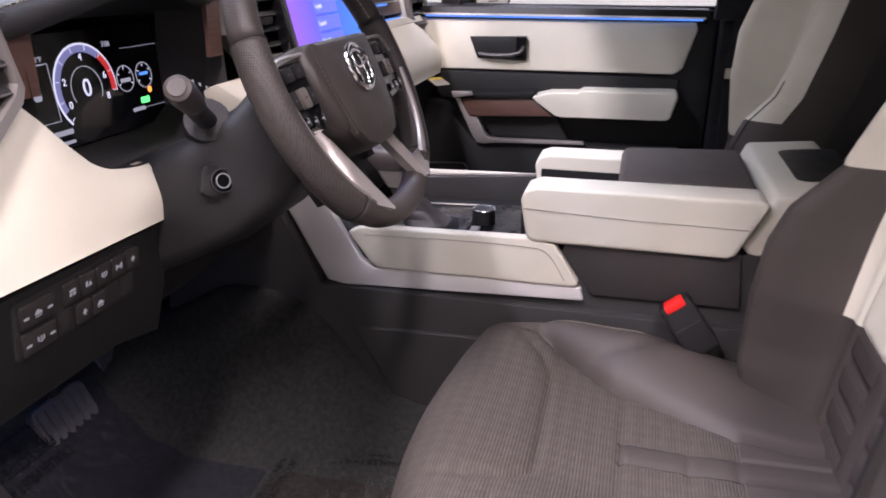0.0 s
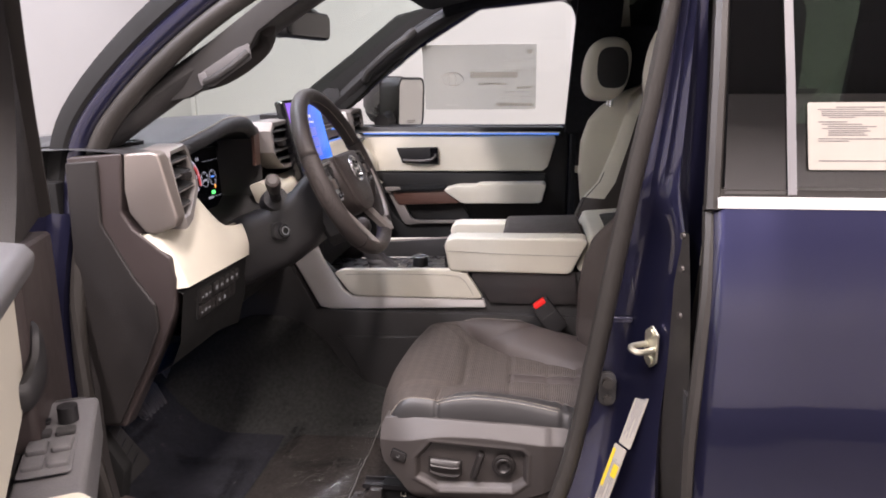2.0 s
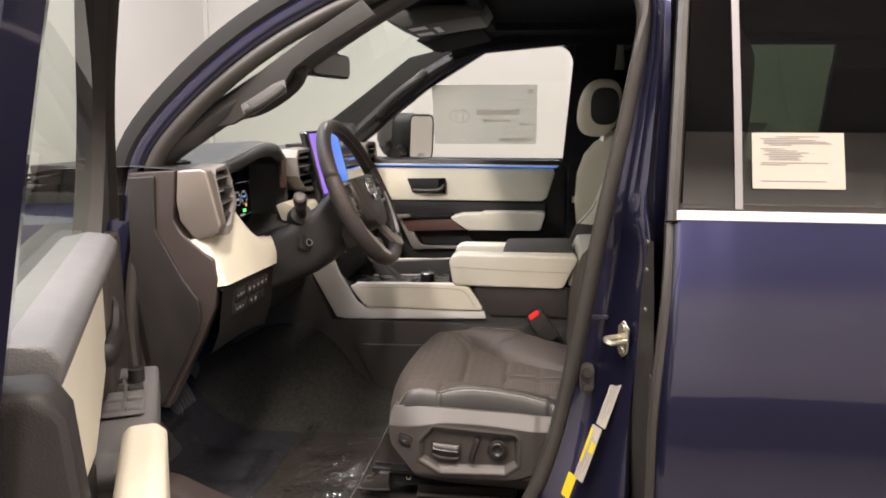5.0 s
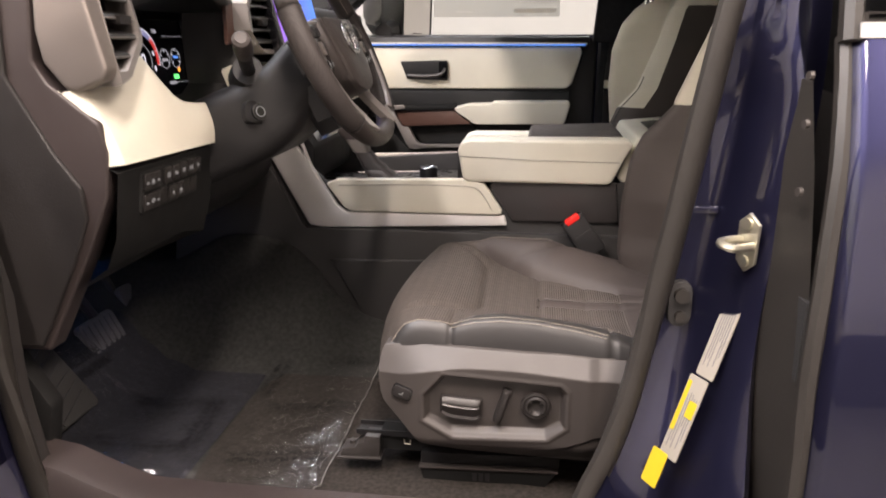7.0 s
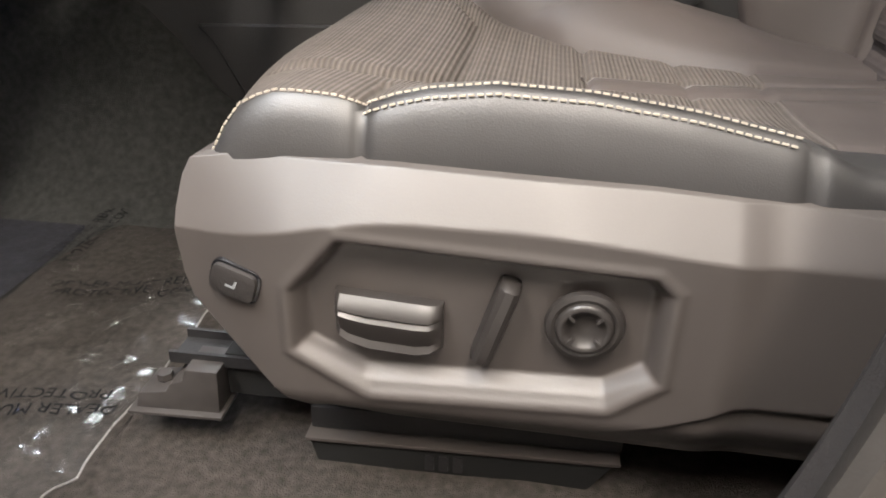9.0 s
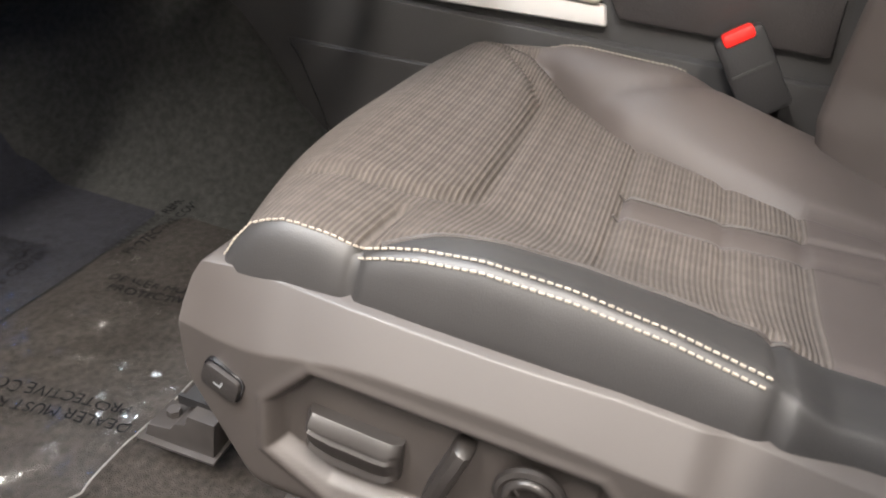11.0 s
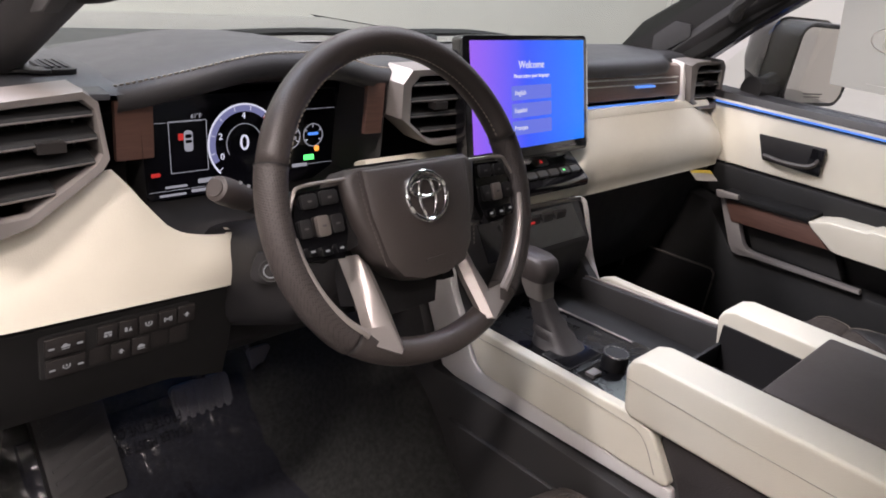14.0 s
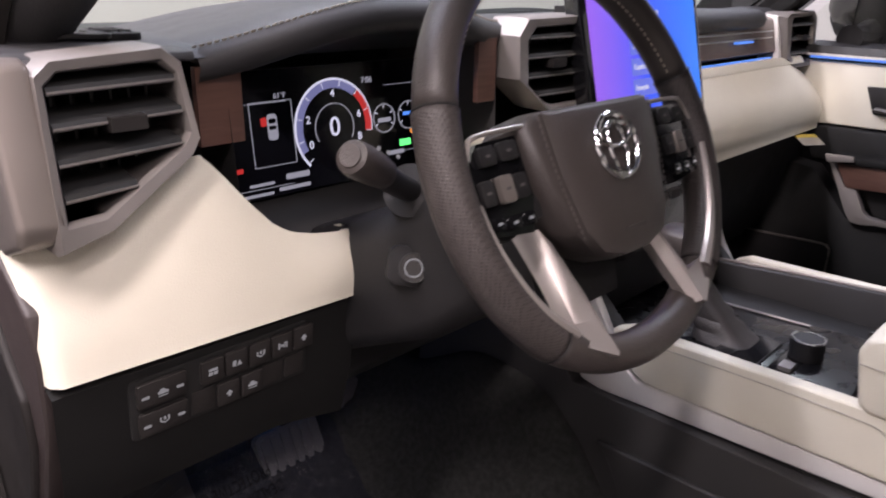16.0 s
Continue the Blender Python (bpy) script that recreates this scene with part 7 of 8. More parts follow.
    zs_b = [0.955 + 0.00425 * k for k in range(129)] + [1.515, 1.525, 1.531, 1.535]
    half = [0.0, 0.008, 0.016, 0.020, 0.024, 0.032, 0.045, 0.06, 0.075, 0.09, 0.105, 0.115, 0.121, 0.126, 0.131, 0.137, 0.145, 0.155, 0.168, 0.182, 0.196, 0.210, 0.224, 0.236, 0.245, 0.250, 0.252, 0.250, 0.244]
    full = [(o, i) for i, o in reversed(list(enumerate(half)))] + [(-o, i) for i, o in list(enumerate(half))[1:]]
    Q = []
    for z in zs_b:
        h = z - 0.955
        tw = table(h, [(0, 0.92), (0.08, 1.0), (0.25, 1.0), (0.42, 0.93), (0.52, 0.82), (0.56, 0.72), (0.58, 0.60)])
        m_, bi, bo = table(z, mid) + shift, table(z, bol) + shift, table(z, bol_up if shift else bol) + shift
        row = []
        for o, i in full:
            a = abs(o)
            a0 = 0.150 if o < 0 else 0.115
            k = math.sin(math.pi / 2 * min(1, (a - a0) / 0.06)) ** 1.2 if a > a0 else 0.0
            b_ = bo if o > 0 else bi
            x = lerp(m_, b_, k * (0.45 if o > 0 and not shift else 1.0))
            if a > 0.20:
                e = min(1.0, (a - 0.20) / 0.052)
                x += (m_ - b_ + 0.05) * 0.55 * (1 - math.sqrt(max(0.0, 1 - e * e))) if i < 27 else (m_ - b_ + 0.05) * 0.55 + (0.05 if not shift else 0.065) * (i - 26)
            g = 0.0
            if a < 0.118:
                g = -groove(a - 0.020, 0.003, 0.003) - groove(z - middle_top, 0.004, 0.005)
                if a > 0.02 and z < 1.10:
                    g -= sum(groove(z - q, 0.006, 0.008) for q in (0.975, 1.018, 1.060))
                if z > 1.10:
                    g -= groove(a - 0.075, 0.003, 0.002)
            g -= groove(a - 0.121, 0.004, 0.006)
            if a > 0.121:
                g -= groove(z - (cream[0] if o > 0 else cream[1]) - 0.955, 0.004, 0.003)
            warp = 0.17 * max(0.0, min(z, 1.29) - 1.10) * math.exp(-((o + 0.155) / 0.035) ** 2) if not shift else 0.0
            row.append(Vector((x + g, Y((o - warp) * tw), z)))
        Q.append(row)

    def kb(i, j):
        z = (zs_b[i] + zs_b[i + 1]) / 2
        o = (full[j][0] + full[j + 1][0]) / 2
        a, e = abs(o), max(full[j][1], full[j + 1][1])
        if e > (27 if shift else 26):
            return "k" if o > 0 else "k2"
        if a < 0.121 or -(0.249 if shift else 0.152) < o < 0 and z > (1.22 if shift and a > 0.121 else middle_top):
            return "c" if z > middle_top else "f" if a > 0.02 else "b"
        top = z - 0.955 > (cream[0] if o > 0 else cream[1])
        return ("c" if top else "l") if o > 0 else ("c" if top else "l2")
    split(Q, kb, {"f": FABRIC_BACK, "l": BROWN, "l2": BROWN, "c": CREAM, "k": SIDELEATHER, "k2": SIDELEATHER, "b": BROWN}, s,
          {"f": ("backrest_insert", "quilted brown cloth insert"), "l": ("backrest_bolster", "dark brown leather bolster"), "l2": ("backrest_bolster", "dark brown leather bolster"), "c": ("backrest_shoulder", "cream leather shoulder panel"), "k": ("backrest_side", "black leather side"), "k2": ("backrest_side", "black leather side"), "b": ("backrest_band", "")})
    for jj in (6, len(full) - 7):
        part("piping", tube([Q[i][jj] + Vector((-0.001, 0, 0)) for i in range(1, 80)], 0.0012, 6), PLASTIC, s)
    bk = [[Vector((table(z, mid) + shift + 0.105 + 0.03 * math.cos(o * 6), Y(o * table(z, [(0.955, 0.92), (1.2, 1.0), (1.535, 0.62)])), z)) for o in (0.244, 0.16, 0.08, 0, -0.08, -0.16, -0.244)] for z in (0.955, 1.1, 1.2, 1.3, 1.4, 1.5, 1.535)]
    part("backrest_back", loft(bk, False, False), PLASTIC, s, smooth=180)
    # headrest: cream loop with black sides
    rr = []
    hc = Vector((0.632 + shift - (0.072 if shift else 0.0), yc, 1.578))
    for k, o in enumerate((-0.125, -0.120, -0.105, -0.06, 0.0, 0.06, 0.105, 0.120, 0.125)):
        q = (0.70, 0.86, 0.96, 1.0, 1.0, 1.0, 0.96, 0.86, 0.70)[k]
        ring = []
        for i in range(28):
            a = 2 * math.pi * i / 28
            cx, cz = math.cos(a), math.sin(a)
            e = (abs(cx) ** 2.6 + abs(cz) ** 2.6) ** (-1 / 2.6)
            ring.append(Vector((hc.x + 0.066 * q * cx * e + 0.012 * cz, Y(o), hc.z + 0.092 * q * cz * e)))
        rr.append(ring)
    hd = part("headrest", loft(rr), CREAM, s, "cream leather headrest", smooth=50)
    for sd in (-1, 1):
        part("headrest_side", loft([[Vector((hc.x + 0.012 + 0.044 * q * math.cos(a) * (abs(math.cos(a)) ** 3 + abs(math.sin(a)) ** 3) ** (-1 / 3), Y(sd * oo), hc.z + 0.004 + 0.058 * q * math.sin(a) * (abs(math.cos(a)) ** 3 + abs(math.sin(a)) ** 3) ** (-1 / 3))) for a in (2 * math.pi * i / 24 for i in range(24))] for q, oo in ((1.0, 0.118), (1.0, 0.1275), (0.9, 0.129))]), PLASTIC, hd, "black headrest side")
        part("headrest_post", disc((hc.x + 0.015, Y(sd * 0.055), 1.47), (0.1, 0, 1), 0.006, 0.06, 12), CHROME, hd)
    return s


seat("driver_seat", -0.455, -1, 0.0, (0.30, 0.315), "brown leather and ribbed cloth driver seat with cream shoulders")
seat("passenger_seat", 0.455, 1, 0.005, (0.165, 0.50), "brown and cream leather passenger seat with cream headrest", 1.12)

# rear bench, dark
bench = thing("rear_bench", (1.2, 0.0, 0.74), "dark rear bench seat behind the front seats", "bench seat")
part("bench_cushion", box(1.05, 1.50, -0.66, 0.66, 0.95, 1.08, 0.04, 3), BROWN, bench)
part("bench_back", prism([(1.46, 1.0), (1.62, 1.62), (1.70, 1.62), (1.62, 1.0)], "y", -0.66, 0.66, 0.03), BROWN, bench)
part("bench_base", box(1.08, 1.60, -0.62, 0.62, 0.74, 0.96, 0.01), PLASTIC, bench)
for y in (-0.40, 0.40):
    part("bench_headrest", box(1.60, 1.68, y - 0.13, y + 0.13, 1.60, 1.74, 0.03, 3), BROWN, bench)
belt = thing("seat_belt", (0.53, 0.64, 1.2), "black seat belt strap beside the passenger seat", "seat belt")
part("strap", loft([[Vector((x, y, z)), Vector((x + 0.045, y + 0.01, z)), Vector((x + 0.045, y + 0.012, z)), Vector((x, y + 0.002, z))] for x, y, z in ((0.525, 0.690, 1.78), (0.515, 0.685, 1.5), (0.495, 0.680, 1.25), (0.50, 0.675, 0.95))]), PLASTIC, belt)
part("belt_guide", box(0.515, 0.575, 0.67, 0.70, 1.745, 1.80, 0.008), PLASTIC, belt)
part("belt_tongue", box(0.495, 0.520, 0.662, 0.674, 1.24, 1.262, 0.004), STEEL, belt)


# ---------------------------------------------------------------- passenger door
pdoor = thing("passenger_door", (0.1, 0.80, 0.80), "closed passenger door with cream panels and wood trim", "car door")
part("door_shell", prism([(-0.36, 0.78), (0.44, 0.78), (0.475, 1.0), (0.475, 1.385), (-0.36, 1.385)], "y", 0.792, 0.84, 0.006), PLASTIC, pdoor)
part("top_ledge", prism([(0.768, 1.366), (0.776, 1.386), (0.82, 1.394), (0.84, 1.386), (0.84, 1.36), (0.78, 1.352)], "x", -0.30, 0.452, 0.004), PLASTIC, pdoor, "black upper ledge")
part("ledge_line", box(-0.28, 0.445, 0.764, 0.770, 1.3655, 1.370, 0.001), SILVER, pdoor, "satin line")
part("light_strip", box(-0.26, 0.44, 0.766, 0.772, 1.3605, 1.3650), LED_BLUE, pdoor, "blue ambient light strip")
up = [(-0.30, 1.225), (0.385, 1.230), (0.405, 1.245), (0.432, 1.340), (0.425, 1.358), (-0.30, 1.356)]
part("upper_panel", prism(up, "y", 0.775, 0.795, 0.006, 3), CREAM, pdoor, "cream upper door panel")
part("handle_recess", prism([(-0.142, 1.312), (0.012, 1.316), (0.012, 1.252), (-0.120, 1.256)], "y", 0.7725, 0.790, 0.004), PLASTIC, pdoor, "dark handle recess")
hnd = part("door_handle", tube(curve([(-0.115, 0.766, 1.268), (-0.06, 0.758, 1.266), (-0.01, 0.757, 1.272), (0.006, 0.762, 1.290)], 6), 0.0055, 8), SHIELD, pdoor, "dark inner door handle")
part("handle_cap", box(-0.015, 0.012, 0.762, 0.774, 1.262, 1.312, 0.004), GLOSS, hnd)
part("middle_panel", prism([(-0.26, 1.222), (0.40, 1.222), (0.402, 1.16), (-0.22, 1.15)], "y", 0.770, 0.795, 0.006), THROAT, pdoor)
armd = prism([(0.04, 1.172), (0.085, 1.184), (0.155, 1.186), (0.165, 1.192), (0.392, 1.196), (0.400, 1.188), (0.386, 1.132), (0.375, 1.126), (0.115, 1.122), (0.100, 1.126), (0.050, 1.160)], "y", 0.698, 0.776, 0.010, 3)
part("door_armrest", armd, CREAM, pdoor, "cream leather door armrest")
part("wood_inlay", prism([(-0.152, 1.160), (0.048, 1.168), (0.055, 1.155), (0.098, 1.122), (-0.124, 1.112)], "y", 0.708, 0.776, 0.006), WOOD, pdoor, "dark walnut inlay")
part("wood_shelf", prism([(-0.168, 1.172), (0.045, 1.182), (0.045, 1.168), (-0.160, 1.160)], "y", 0.700, 0.778, 0.004), MOULD, pdoor)
part("satin_corner", prism([(-0.172, 1.178), (-0.118, 1.180), (-0.113, 1.170), (-0.164, 1.162)], "y", 0.692, 0.706, 0.003), SPOKE, pdoor)
leg_ = [(-0.172, 1.174), (-0.163, 1.163), (-0.155, 1.160), (-0.127, 1.112), (-0.106, 1.112), (-0.084, 1.068), (-0.072, 1.058), (-0.052, 1.0555), (0.176, 1.0585), (0.180, 1.0515), (-0.058, 1.0445), (-0.086, 1.040), (-0.104, 1.043), (-0.116, 1.058)]
part("satin_trim", prism(leg_, "y", 0.713, 0.734, 0.0025), SPOKE, pdoor, "satin silver lower trim")
part("pull_cup", prism([(-0.106, 1.113), (0.10, 1.119), (0.135, 1.056), (-0.068, 1.054)], "y", 0.738, 0.778, 0.006), THROAT, pdoor)
part("lower_panel", prism([(-0.28, 1.15), (-0.20, 1.14), (-0.115, 1.044), (0.42, 1.046), (0.43, 0.80), (-0.30, 0.80)], "y", 0.728, 0.795, 0.012), THROAT, pdoor)
pk = [(-0.348, 0.975), (-0.15, 0.982), (-0.136, 0.978), (-0.130, 0.966), (-0.134, 0.84), (-0.40, 0.83), (-0.366, 0.955)]
part("pocket_panel", prism(pk, "y", 0.716, 0.730, 0.004, 3), PLASTIC, pdoor, "black door pocket panel")
part("pocket_rim", tube(curve([(x, 0.716, z) for x, z in ((-0.375, 0.90), (-0.364, 0.957), (-0.348, 0.974), (-0.25, 0.978), (-0.15, 0.982), (-0.137, 0.977), (-0.131, 0.966), (-0.132, 0.90), (-0.134, 0.845))], 6), 0.0024, 8), CHAMPAGNE, pdoor)
gl = [[Vector((lerp(lerp(-0.34, 0.10, i / 8), 0.47, j / 6), side_y(z) - 0.012, z)) for j in range(7)] for i, z in enumerate(lerp(1.385, 1.815, k / 8) for k in range(9))]
part("door_window", loft(gl, False, False), GLASS_CLEAR, pdoor, "clear window glass").visible_shadow = False
rg = [[Vector((lerp(0.62, 1.62, j / 4), side_y(z) - 0.012, z)) for j in range(5)] for z in (1.385, 1.6, 1.80)]
part("rear_quarter_glass", loft(rg, False, False), GLASS_DARK, body).visible_shadow = False

part("frame_corner", prism([(0.515, 1.83), (0.515, 1.70), (0.487, 1.715), (0.482, 1.755), (0.470, 1.782), (0.448, 1.797), (0.41, 1.803), (0.40, 1.83)], "y", 0.688, 0.712, 0.004), HEADLINER, pdoor, "black rounded window frame corner")
# window sticker: printed side outwards, seen mirrored from the cab
stk_ = thing("window_sticker", (0.16, 0.74, 1.45), "white price sticker on the passenger window with grey printing", "window sticker")
zt_, zb_ = 1.672, 1.442
sm2 = basis((0.162, (side_y(zt_) + side_y(zb_)) / 2 - 0.0155, (zt_ + zb_) / 2), (1, 0, 0), (0, side_y(zt_) - side_y(zb_), zt_ - zb_))
STK = M("sticker_back", (0.55, 0.53, 0.49), 0.6, vary=0.04)
tl, mx = STK.node_tree.nodes.new("ShaderNodeBsdfTranslucent"), STK.node_tree.nodes.new("ShaderNodeMixShader")
tl.inputs["Color"].default_value = (0.72, 0.70, 0.65, 1)
mx.inputs["Fac"].default_value = 0.85
STK.node_tree.links.new(STK.node_tree.nodes["Principled BSDF"].outputs[0], mx.inputs[1])
STK.node_tree.links.new(tl.outputs[0], mx.inputs[2])
STK.node_tree.links.new(mx.outputs[0], STK.node_tree.nodes["Material Output"].inputs["Surface"])
STKP = M("sticker_print", (0.52, 0.50, 0.50), 0.6, vary=0.05)
tl2, mx2 = STKP.node_tree.nodes.new("ShaderNodeBsdfTranslucent"), STKP.node_tree.nodes.new("ShaderNodeMixShader")
tl2.inputs["Color"].default_value = (0.95, 0.92, 0.88, 1)
mx2.inputs["Fac"].default_value = 0.85
STKP.node_tree.links.new(STKP.node_tree.nodes["Principled BSDF"].outputs[0], mx2.inputs[1])
STKP.node_tree.links.new(tl2.outputs[0], mx2.inputs[2])
STKP.node_tree.links.new(mx2.outputs[0], STKP.node_tree.nodes["Material Output"].inputs["Surface"])
shn = part("sheet", slab(rrect(0.392, 0.234, 0.002, 1), sm2, 0.0, 0.0008), STK, stk_)
part("oval_mark", place(tube([Vector((0.037 * math.cos(a), 0.025 * math.sin(a), 0.001)) for a in (2 * math.pi * i / 30 for i in range(30))], 0.0016, 5, True), sm2 @ pose(-0.095, -0.005, 0.0)), STKP, shn)
part("oval_mark", place(tube([Vector((0.013 * math.cos(a), 0.022 * math.sin(a), 0.001)) for a in (2 * math.pi * i / 24 for i in range(24))], 0.0012, 5, True), sm2 @ pose(-0.095, -0.005, 0.0)), STKP, shn)
for x, y, w, h in ((0.050, 0.010, 0.165, 0.022), (0.045, -0.022, 0.10, 0.010), (0.135, 0.030, 0.10, 0.002), (0.13, 0.062, 0.11, 0.002), (0.173, 0.092, 0.018, 0.016), (0.13, -0.052, 0.12, 0.002), (0.13, -0.07, 0.12, 0.002), (0.12, -0.098, 0.13, 0.014), (0.155, -0.036, 0.05, 0.008), (-0.10, -0.10, 0.05, 0.002)):
    part("print_bar", slab(rrect(w, h, 0.0008, 1), sm2 @ pose(x, y, 0), 0.0008, 0.0012), STKP, shn)

pmir = thing("door_mirror", (-0.14, 0.90, 1.36), "glossy black passenger door mirror with light reflection", "door mirror")
mm = basis((-0.118, 0.965, 1.465), (0.30, 1, 0), (0.04, 0, 1))
part("mirror_shell", loft([[mm @ Vector((dx + w * x, h * y, d)) for x, y in rrect(1, 1, 0.2)] for d, w, h, dx in ((-0.16, 0.10, 0.10, -0.02), (-0.13, 0.17, 0.15, -0.01), (-0.07, 0.215, 0.186, 0.0), (0.0, 0.222, 0.192, 0.0))]), PLASTIC, pmir, smooth=45)
part("mirror_cap", loft([[mm @ Vector((dx + w * x, 0.012 + h * y, d)) for x, y in rrect(1, 1, 0.2)] for d, w, h, dx in ((-0.168, 0.10, 0.08, -0.02), (-0.134, 0.176, 0.136, -0.01), (-0.075, 0.222, 0.172, 0.0))]), GLOSS, pmir, "black glossy mirror cap", smooth=45)
part("mirror_glass", slab(rrect(0.208, 0.176, 0.03), mm, 0.0, 0.003), MIRROR, pmir)
part("mirror_rim", tube([mm @ Vector((x, y, 0.002)) for x, y in rrect(0.214, 0.182, 0.032)], 0.0045, 6, True), PLASTIC, pmir)
part("mirror_note", slab(rrect(0.07, 0.003, 0.001, 1), mm @ pose(0.0, -0.066, 0), 0.003, 0.0034), PRINT, pmir)
part("mirror_note", slab(rrect(0.06, 0.003, 0.001, 1), mm @ pose(0.0, -0.073, 0), 0.003, 0.0034), PRINT, pmir)
part("mirror_foot", tube(curve([(-0.20, 0.80, 1.40), (-0.19, 0.84, 1.40), (-0.18, 0.90, 1.42)], 5), 0.03, 10), PLASTIC, pmir)

# ---------------------------------------------------------------- driver's door, standing open
ddoor = thing("driver_door", (-0.2, -1.3, 0.80), "open driver door with grey pad and cream panel", "car door")
PHI = radians(62)
DH = Vector((-0.43, -0.93, 0))
da, dn = Vector((math.cos(PHI), -math.sin(PHI), 0)), Vector((math.sin(PHI), math.cos(PHI), 0))
D = lambda a, n, z: DH + da * a + dn * n + Vector((0, 0, z))


def dprism(poly, a0, a1, bw=0.004):
    """A section in (n, z) carried along the door from a0 to a1."""
    bm = loft([[D(a0, n, z) for n, z in poly], [D(a1, n, z) for n, z in poly]])
    bmesh.ops.recalc_face_normals(bm, faces=bm.faces)
    return bevel(bm, bw, 3) if bw else bm


def dface(poly, n0, n1, bw=0.004):
    """An outline in (a, z) between two depths of the door."""
    bm = loft([[D(a, n0, z) for a, z in poly], [D(a, n1, z) for a, z in poly]])
    bmesh.ops.recalc_face_normals(bm, faces=bm.faces)
    return bevel(bm, bw, 3) if bw else bm


skin_d = [[D(a, -0.945 - belly(z) - (0.004 if 0 < a < 0.97 else -0.02), z) for a in (0.0, 0.02, 0.3, 0.6, 0.94, 0.97)] for z in (0.62 + 0.0765 * k for k in range(11))]
part("door_skin", loft(skin_d, False, False), PAINT, ddoor, smooth=60)
part("inner_shell", dprism([(0.0, 0.70), (0.055, 0.72), (0.062, 1.10), (0.058, 1.375), (0.0, 1.375)], 0.10, 0.90), DARKPL, ddoor)
part("door_edge", dprism([(-0.02, 0.66), (0.070, 0.68), (0.084, 1.10), (0.086, 1.385), (0.03, 1.39), (-0.02, 1.2)], 0.905, 0.955, 0.008), PAINT, ddoor)
part("top_pad", dprism([(0.046, 1.368), (0.050, 1.384), (0.085, 1.390), (0.110, 1.386), (0.120, 1.374), (0.114, 1.352), (0.06, 1.35)], 0.315, 0.852, 0.006), GREYPAD, ddoor, "grey padded door top")
part("top_stitch", tube([D(0.345, 0.116, 1.366), D(0.6, 0.1165, 1.366), D(0.845, 0.116, 1.366)], 0.001, 4), THREAD, ddoor)
part("upper_panel", dface([(0.35, 1.352), (0.795, 1.352), (0.690, 1.195), (0.56, 1.176), (0.40, 1.216), (0.36, 1.24)], 0.062, 0.100, 0.006), CREAM, ddoor, "cream upper door panel")
part("end_face", dface([(0.80, 1.352), (0.862, 1.352), (0.862, 1.03), (0.60, 1.03), (0.56, 1.168), (0.695, 1.190)], 0.060, 0.099, 0.004), BROWNPL, ddoor)
part("end_panel", dprism([(0.03, 1.374), (0.112, 1.372), (0.124, 1.35), (0.140, 1.15), (0.135, 0.95), (0.11, 0.75), (0.02, 0.74)], 0.858, 0.906, 0.012), BROWNPL, ddoor)
part("door_handle", tube(curve([D(0.325, 0.088, 1.292), D(0.33, 0.106, 1.282), D(0.355, 0.112, 1.255), D(0.385, 0.104, 1.238), D(0.39, 0.088, 1.24)], 6), 0.011, 10, squash=1.5), PLASTIC, ddoor, "black inner pull handle")
part("arm_base", dface([(0.24, 1.172), (0.50, 1.160), (0.52, 1.13), (0.86, 1.13), (0.86, 1.06), (0.30, 1.04)], 0.06, 0.145, 0.008), DARKPL, ddoor)
swd = part("window_switch_panel", dface([(0.262, 1.178), (0.530, 1.165), (0.556, 1.145), (0.556, 1.09), (0.262, 1.12)], 0.090, 0.159, 0.008), GREYPAD, ddoor, "grey window switch panel")
def sw_at(a, n):
    return basis(D(a, n, 1.1785 - 0.0485 * (a - 0.262)), dn, -da)
plq = part("switch_plate", slab(rrect(0.05, 0.150, 0.005), sw_at(0.37, 0.119), 0.0, 0.0015, 0.0005), GREYPAD, swd)
for k in range(2):
    for q in (-0.012, 0.012):
        part("window_switch", slab(rrect(0.020, 0.026, 0.003), sw_at(0.385 + 0.034 * k, 0.119 + q), 0.001, 0.008, 0.002), GREYPAD, plq)
for q in (-0.012, 0.012):
    part("lock_switch", slab(rrect(0.020, 0.016, 0.003), sw_at(0.352, 0.119 + q), 0.001, 0.006, 0.0015), DARKPL, plq)
part("mirror_joystick", disc(sw_at(0.322, 0.131) @ Vector((0, 0, 0.001)), (0, 0, 1), 0.011, 0.018, 20, 0.002), PLASTIC, plq)
part("fold_switch", slab(rrect(0.012, 0.012, 0.002, 2), sw_at(0.322, 0.107), 0.001, 0.005, 0.001), PLASTIC, plq)
part("door_armrest", dprism([(0.122, 1.10), (0.122, 1.178), (0.132, 1.188), (0.160, 1.188), (0.172, 1.178), (0.170, 1.07), (0.14, 1.06)], 0.512, 0.862, 0.012), CREAM, ddoor, "cream leather door armrest")
part("lower_panel", dface([(0.14, 1.12), (0.50, 1.03), (0.858, 1.03), (0.858, 0.74), (0.16, 0.74)], 0.06, 0.11, 0.012), DARKPL, ddoor)
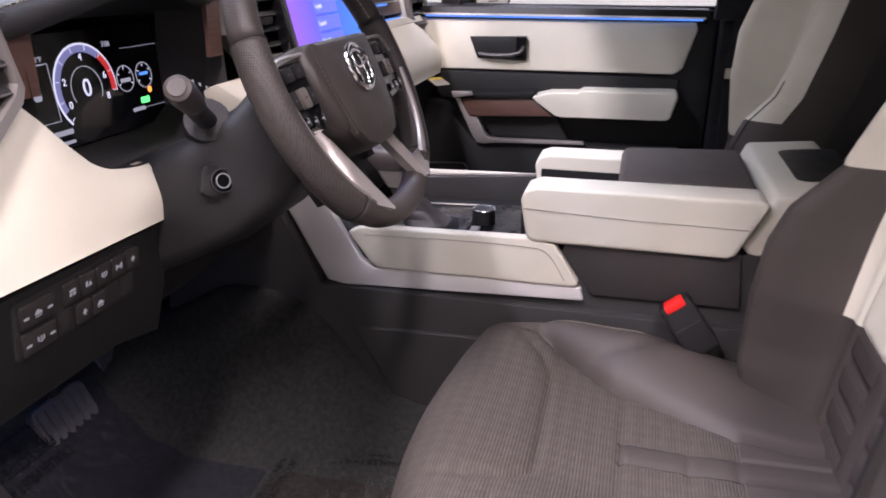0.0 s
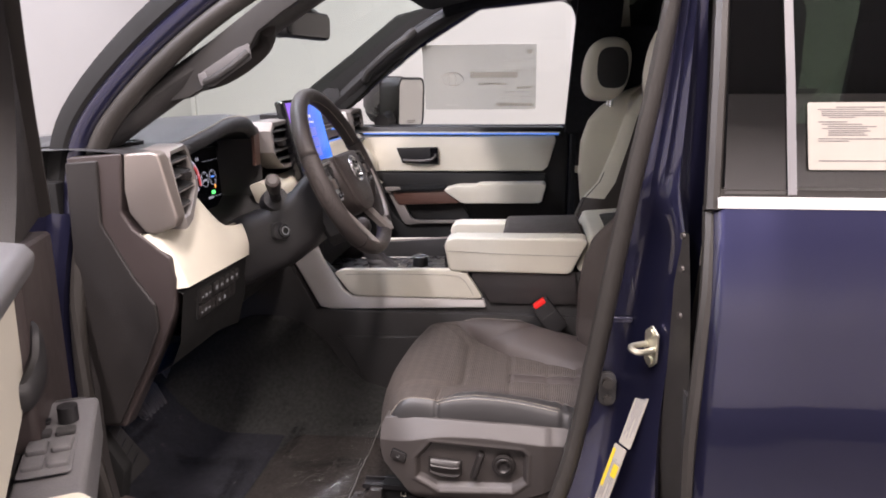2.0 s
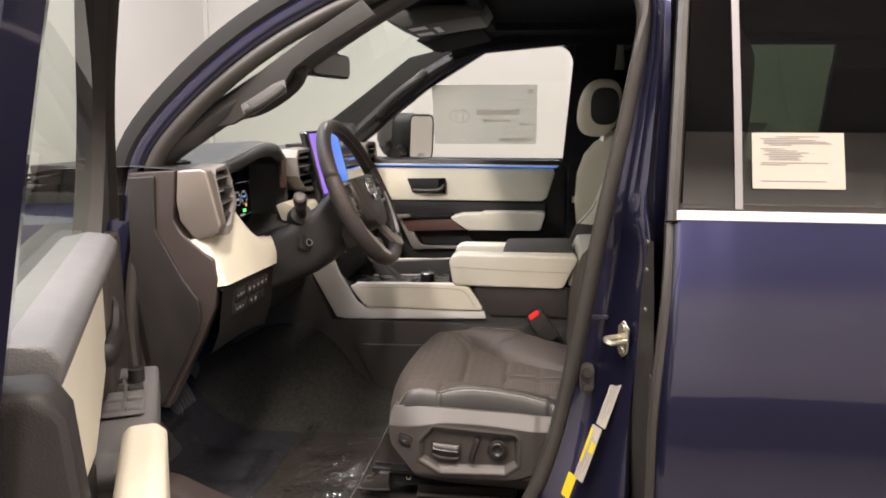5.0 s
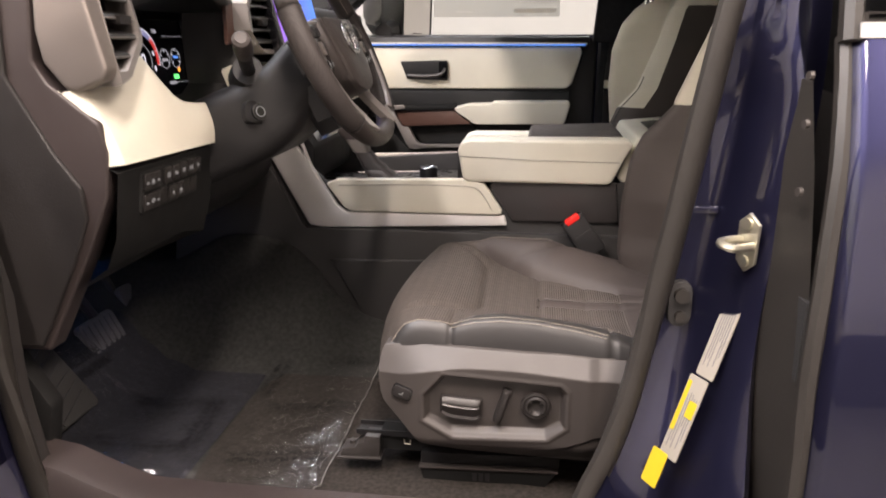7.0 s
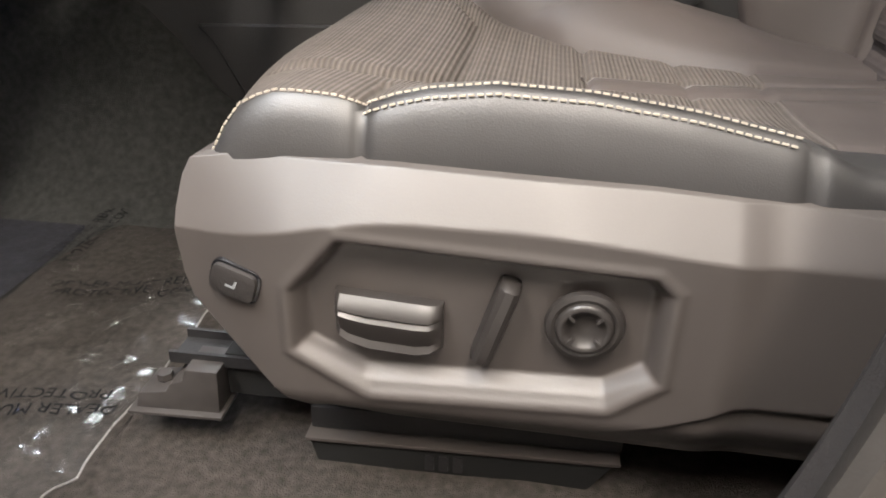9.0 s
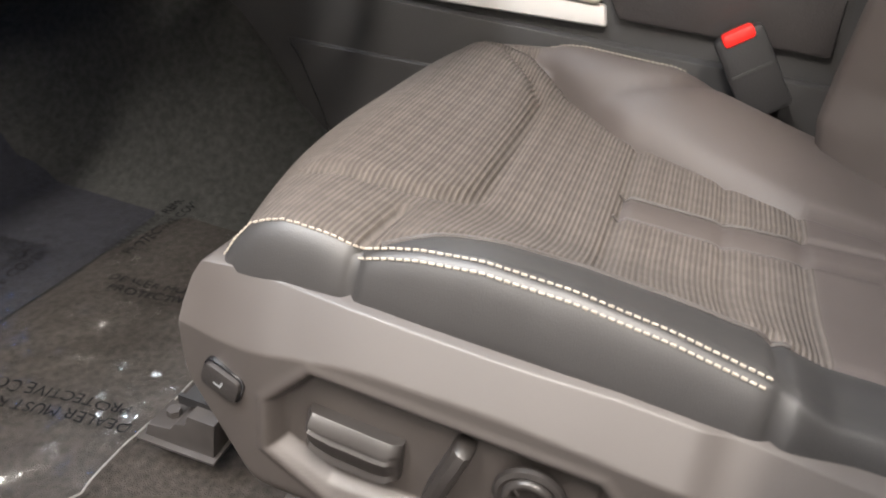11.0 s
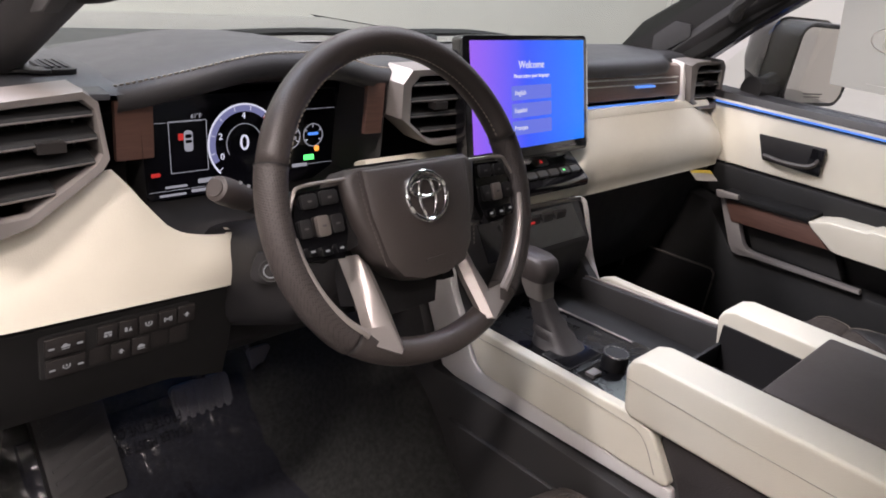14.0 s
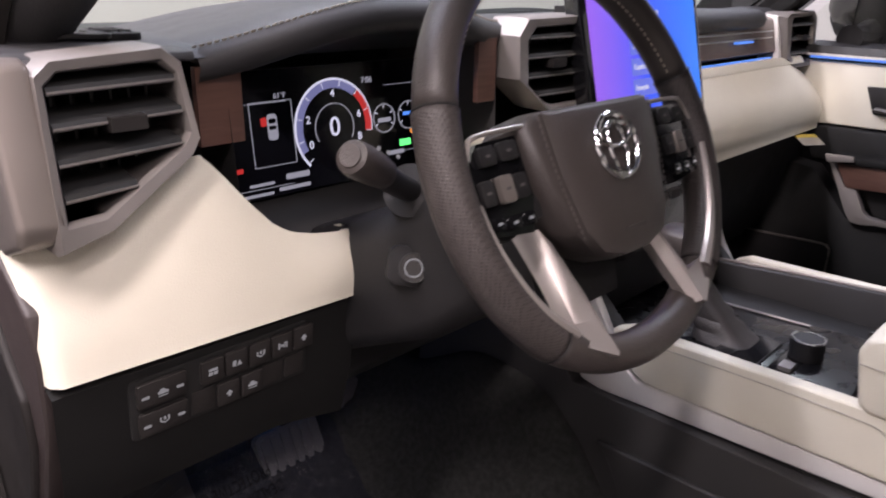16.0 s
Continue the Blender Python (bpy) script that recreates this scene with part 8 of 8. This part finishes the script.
part("map_pocket", dface([(0.20, 0.93), (0.84, 0.93), (0.84, 0.75), (0.22, 0.75)], 0.10, 0.14, 0.012), SHIELD, ddoor)
part("front_panel", dface([(0.10, 1.36), (0.35, 1.385), (0.37, 1.16), (0.26, 1.10), (0.10, 1.10)], 0.05, 0.108, 0.010), ENDCAP, ddoor, "dark brown front door panel")
# window frame and glass of the open door
sailr = [[D(a, n, z) for a, n in ((a0, n0), (a1, n0 + 0.006), (a1 + 0.004, n0 - 0.03), (a0, n0 - 0.03))] for z, a0, a1, n0 in ((1.375, 0.06, 0.31, 0.092), (1.42, 0.09, 0.285, 0.096), (1.47, 0.135, 0.27, 0.100), (1.52, 0.175, 0.262, 0.104), (1.56, 0.215, 0.270, 0.108), (1.62, 0.300, 0.335, 0.118), (1.70, 0.42, 0.452, 0.135), (1.78, 0.545, 0.575, 0.152))]
part("mirror_sail", bevel(loft(sailr), 0.006, 2), BROWNPL, ddoor, smooth=50)
FB = curve([D(0.06, 0.085, 1.38), D(0.135, 0.092, 1.48), D(0.205, 0.100, 1.555), D(0.295, 0.112, 1.625), D(0.415, 0.130, 1.705), D(0.54, 0.148, 1.785), D(0.70, 0.158, 1.825), D(0.93, 0.165, 1.84)], 6)
part("frame_front", tube(FB, 0.013, 10, squash=1.7, up=tuple(dn)), RUBBER, ddoor)
part("frame_rear", loft([[D(a0, n, z) for a0, n in ((0.885, n0 + 0.010), (0.935, n0 + 0.016), (0.955, n0), (0.945, n0 - 0.04), (0.890, n0 - 0.03))] for z, n0 in ((1.20, 0.066), (1.37, 0.078), (1.5, 0.101), (1.65, 0.130), (1.84, 0.166))]), PAINT, ddoor)
gl2 = [[D(lerp(lerp(0.25, 0.56, i / 6), 0.90, j / 4), lerp(0.080, 0.145, i / 6), lerp(1.385, 1.80, i / 6)) for j in range(5)] for i in range(7)]
part("door_window", loft(gl2, False, False), GLASS, ddoor, "green-tinted window glass").visible_shadow = False
part("check_arm", box(-0.47, -0.36, -0.93, -0.90, 1.02, 1.04, 0.004), STEEL, ddoor)
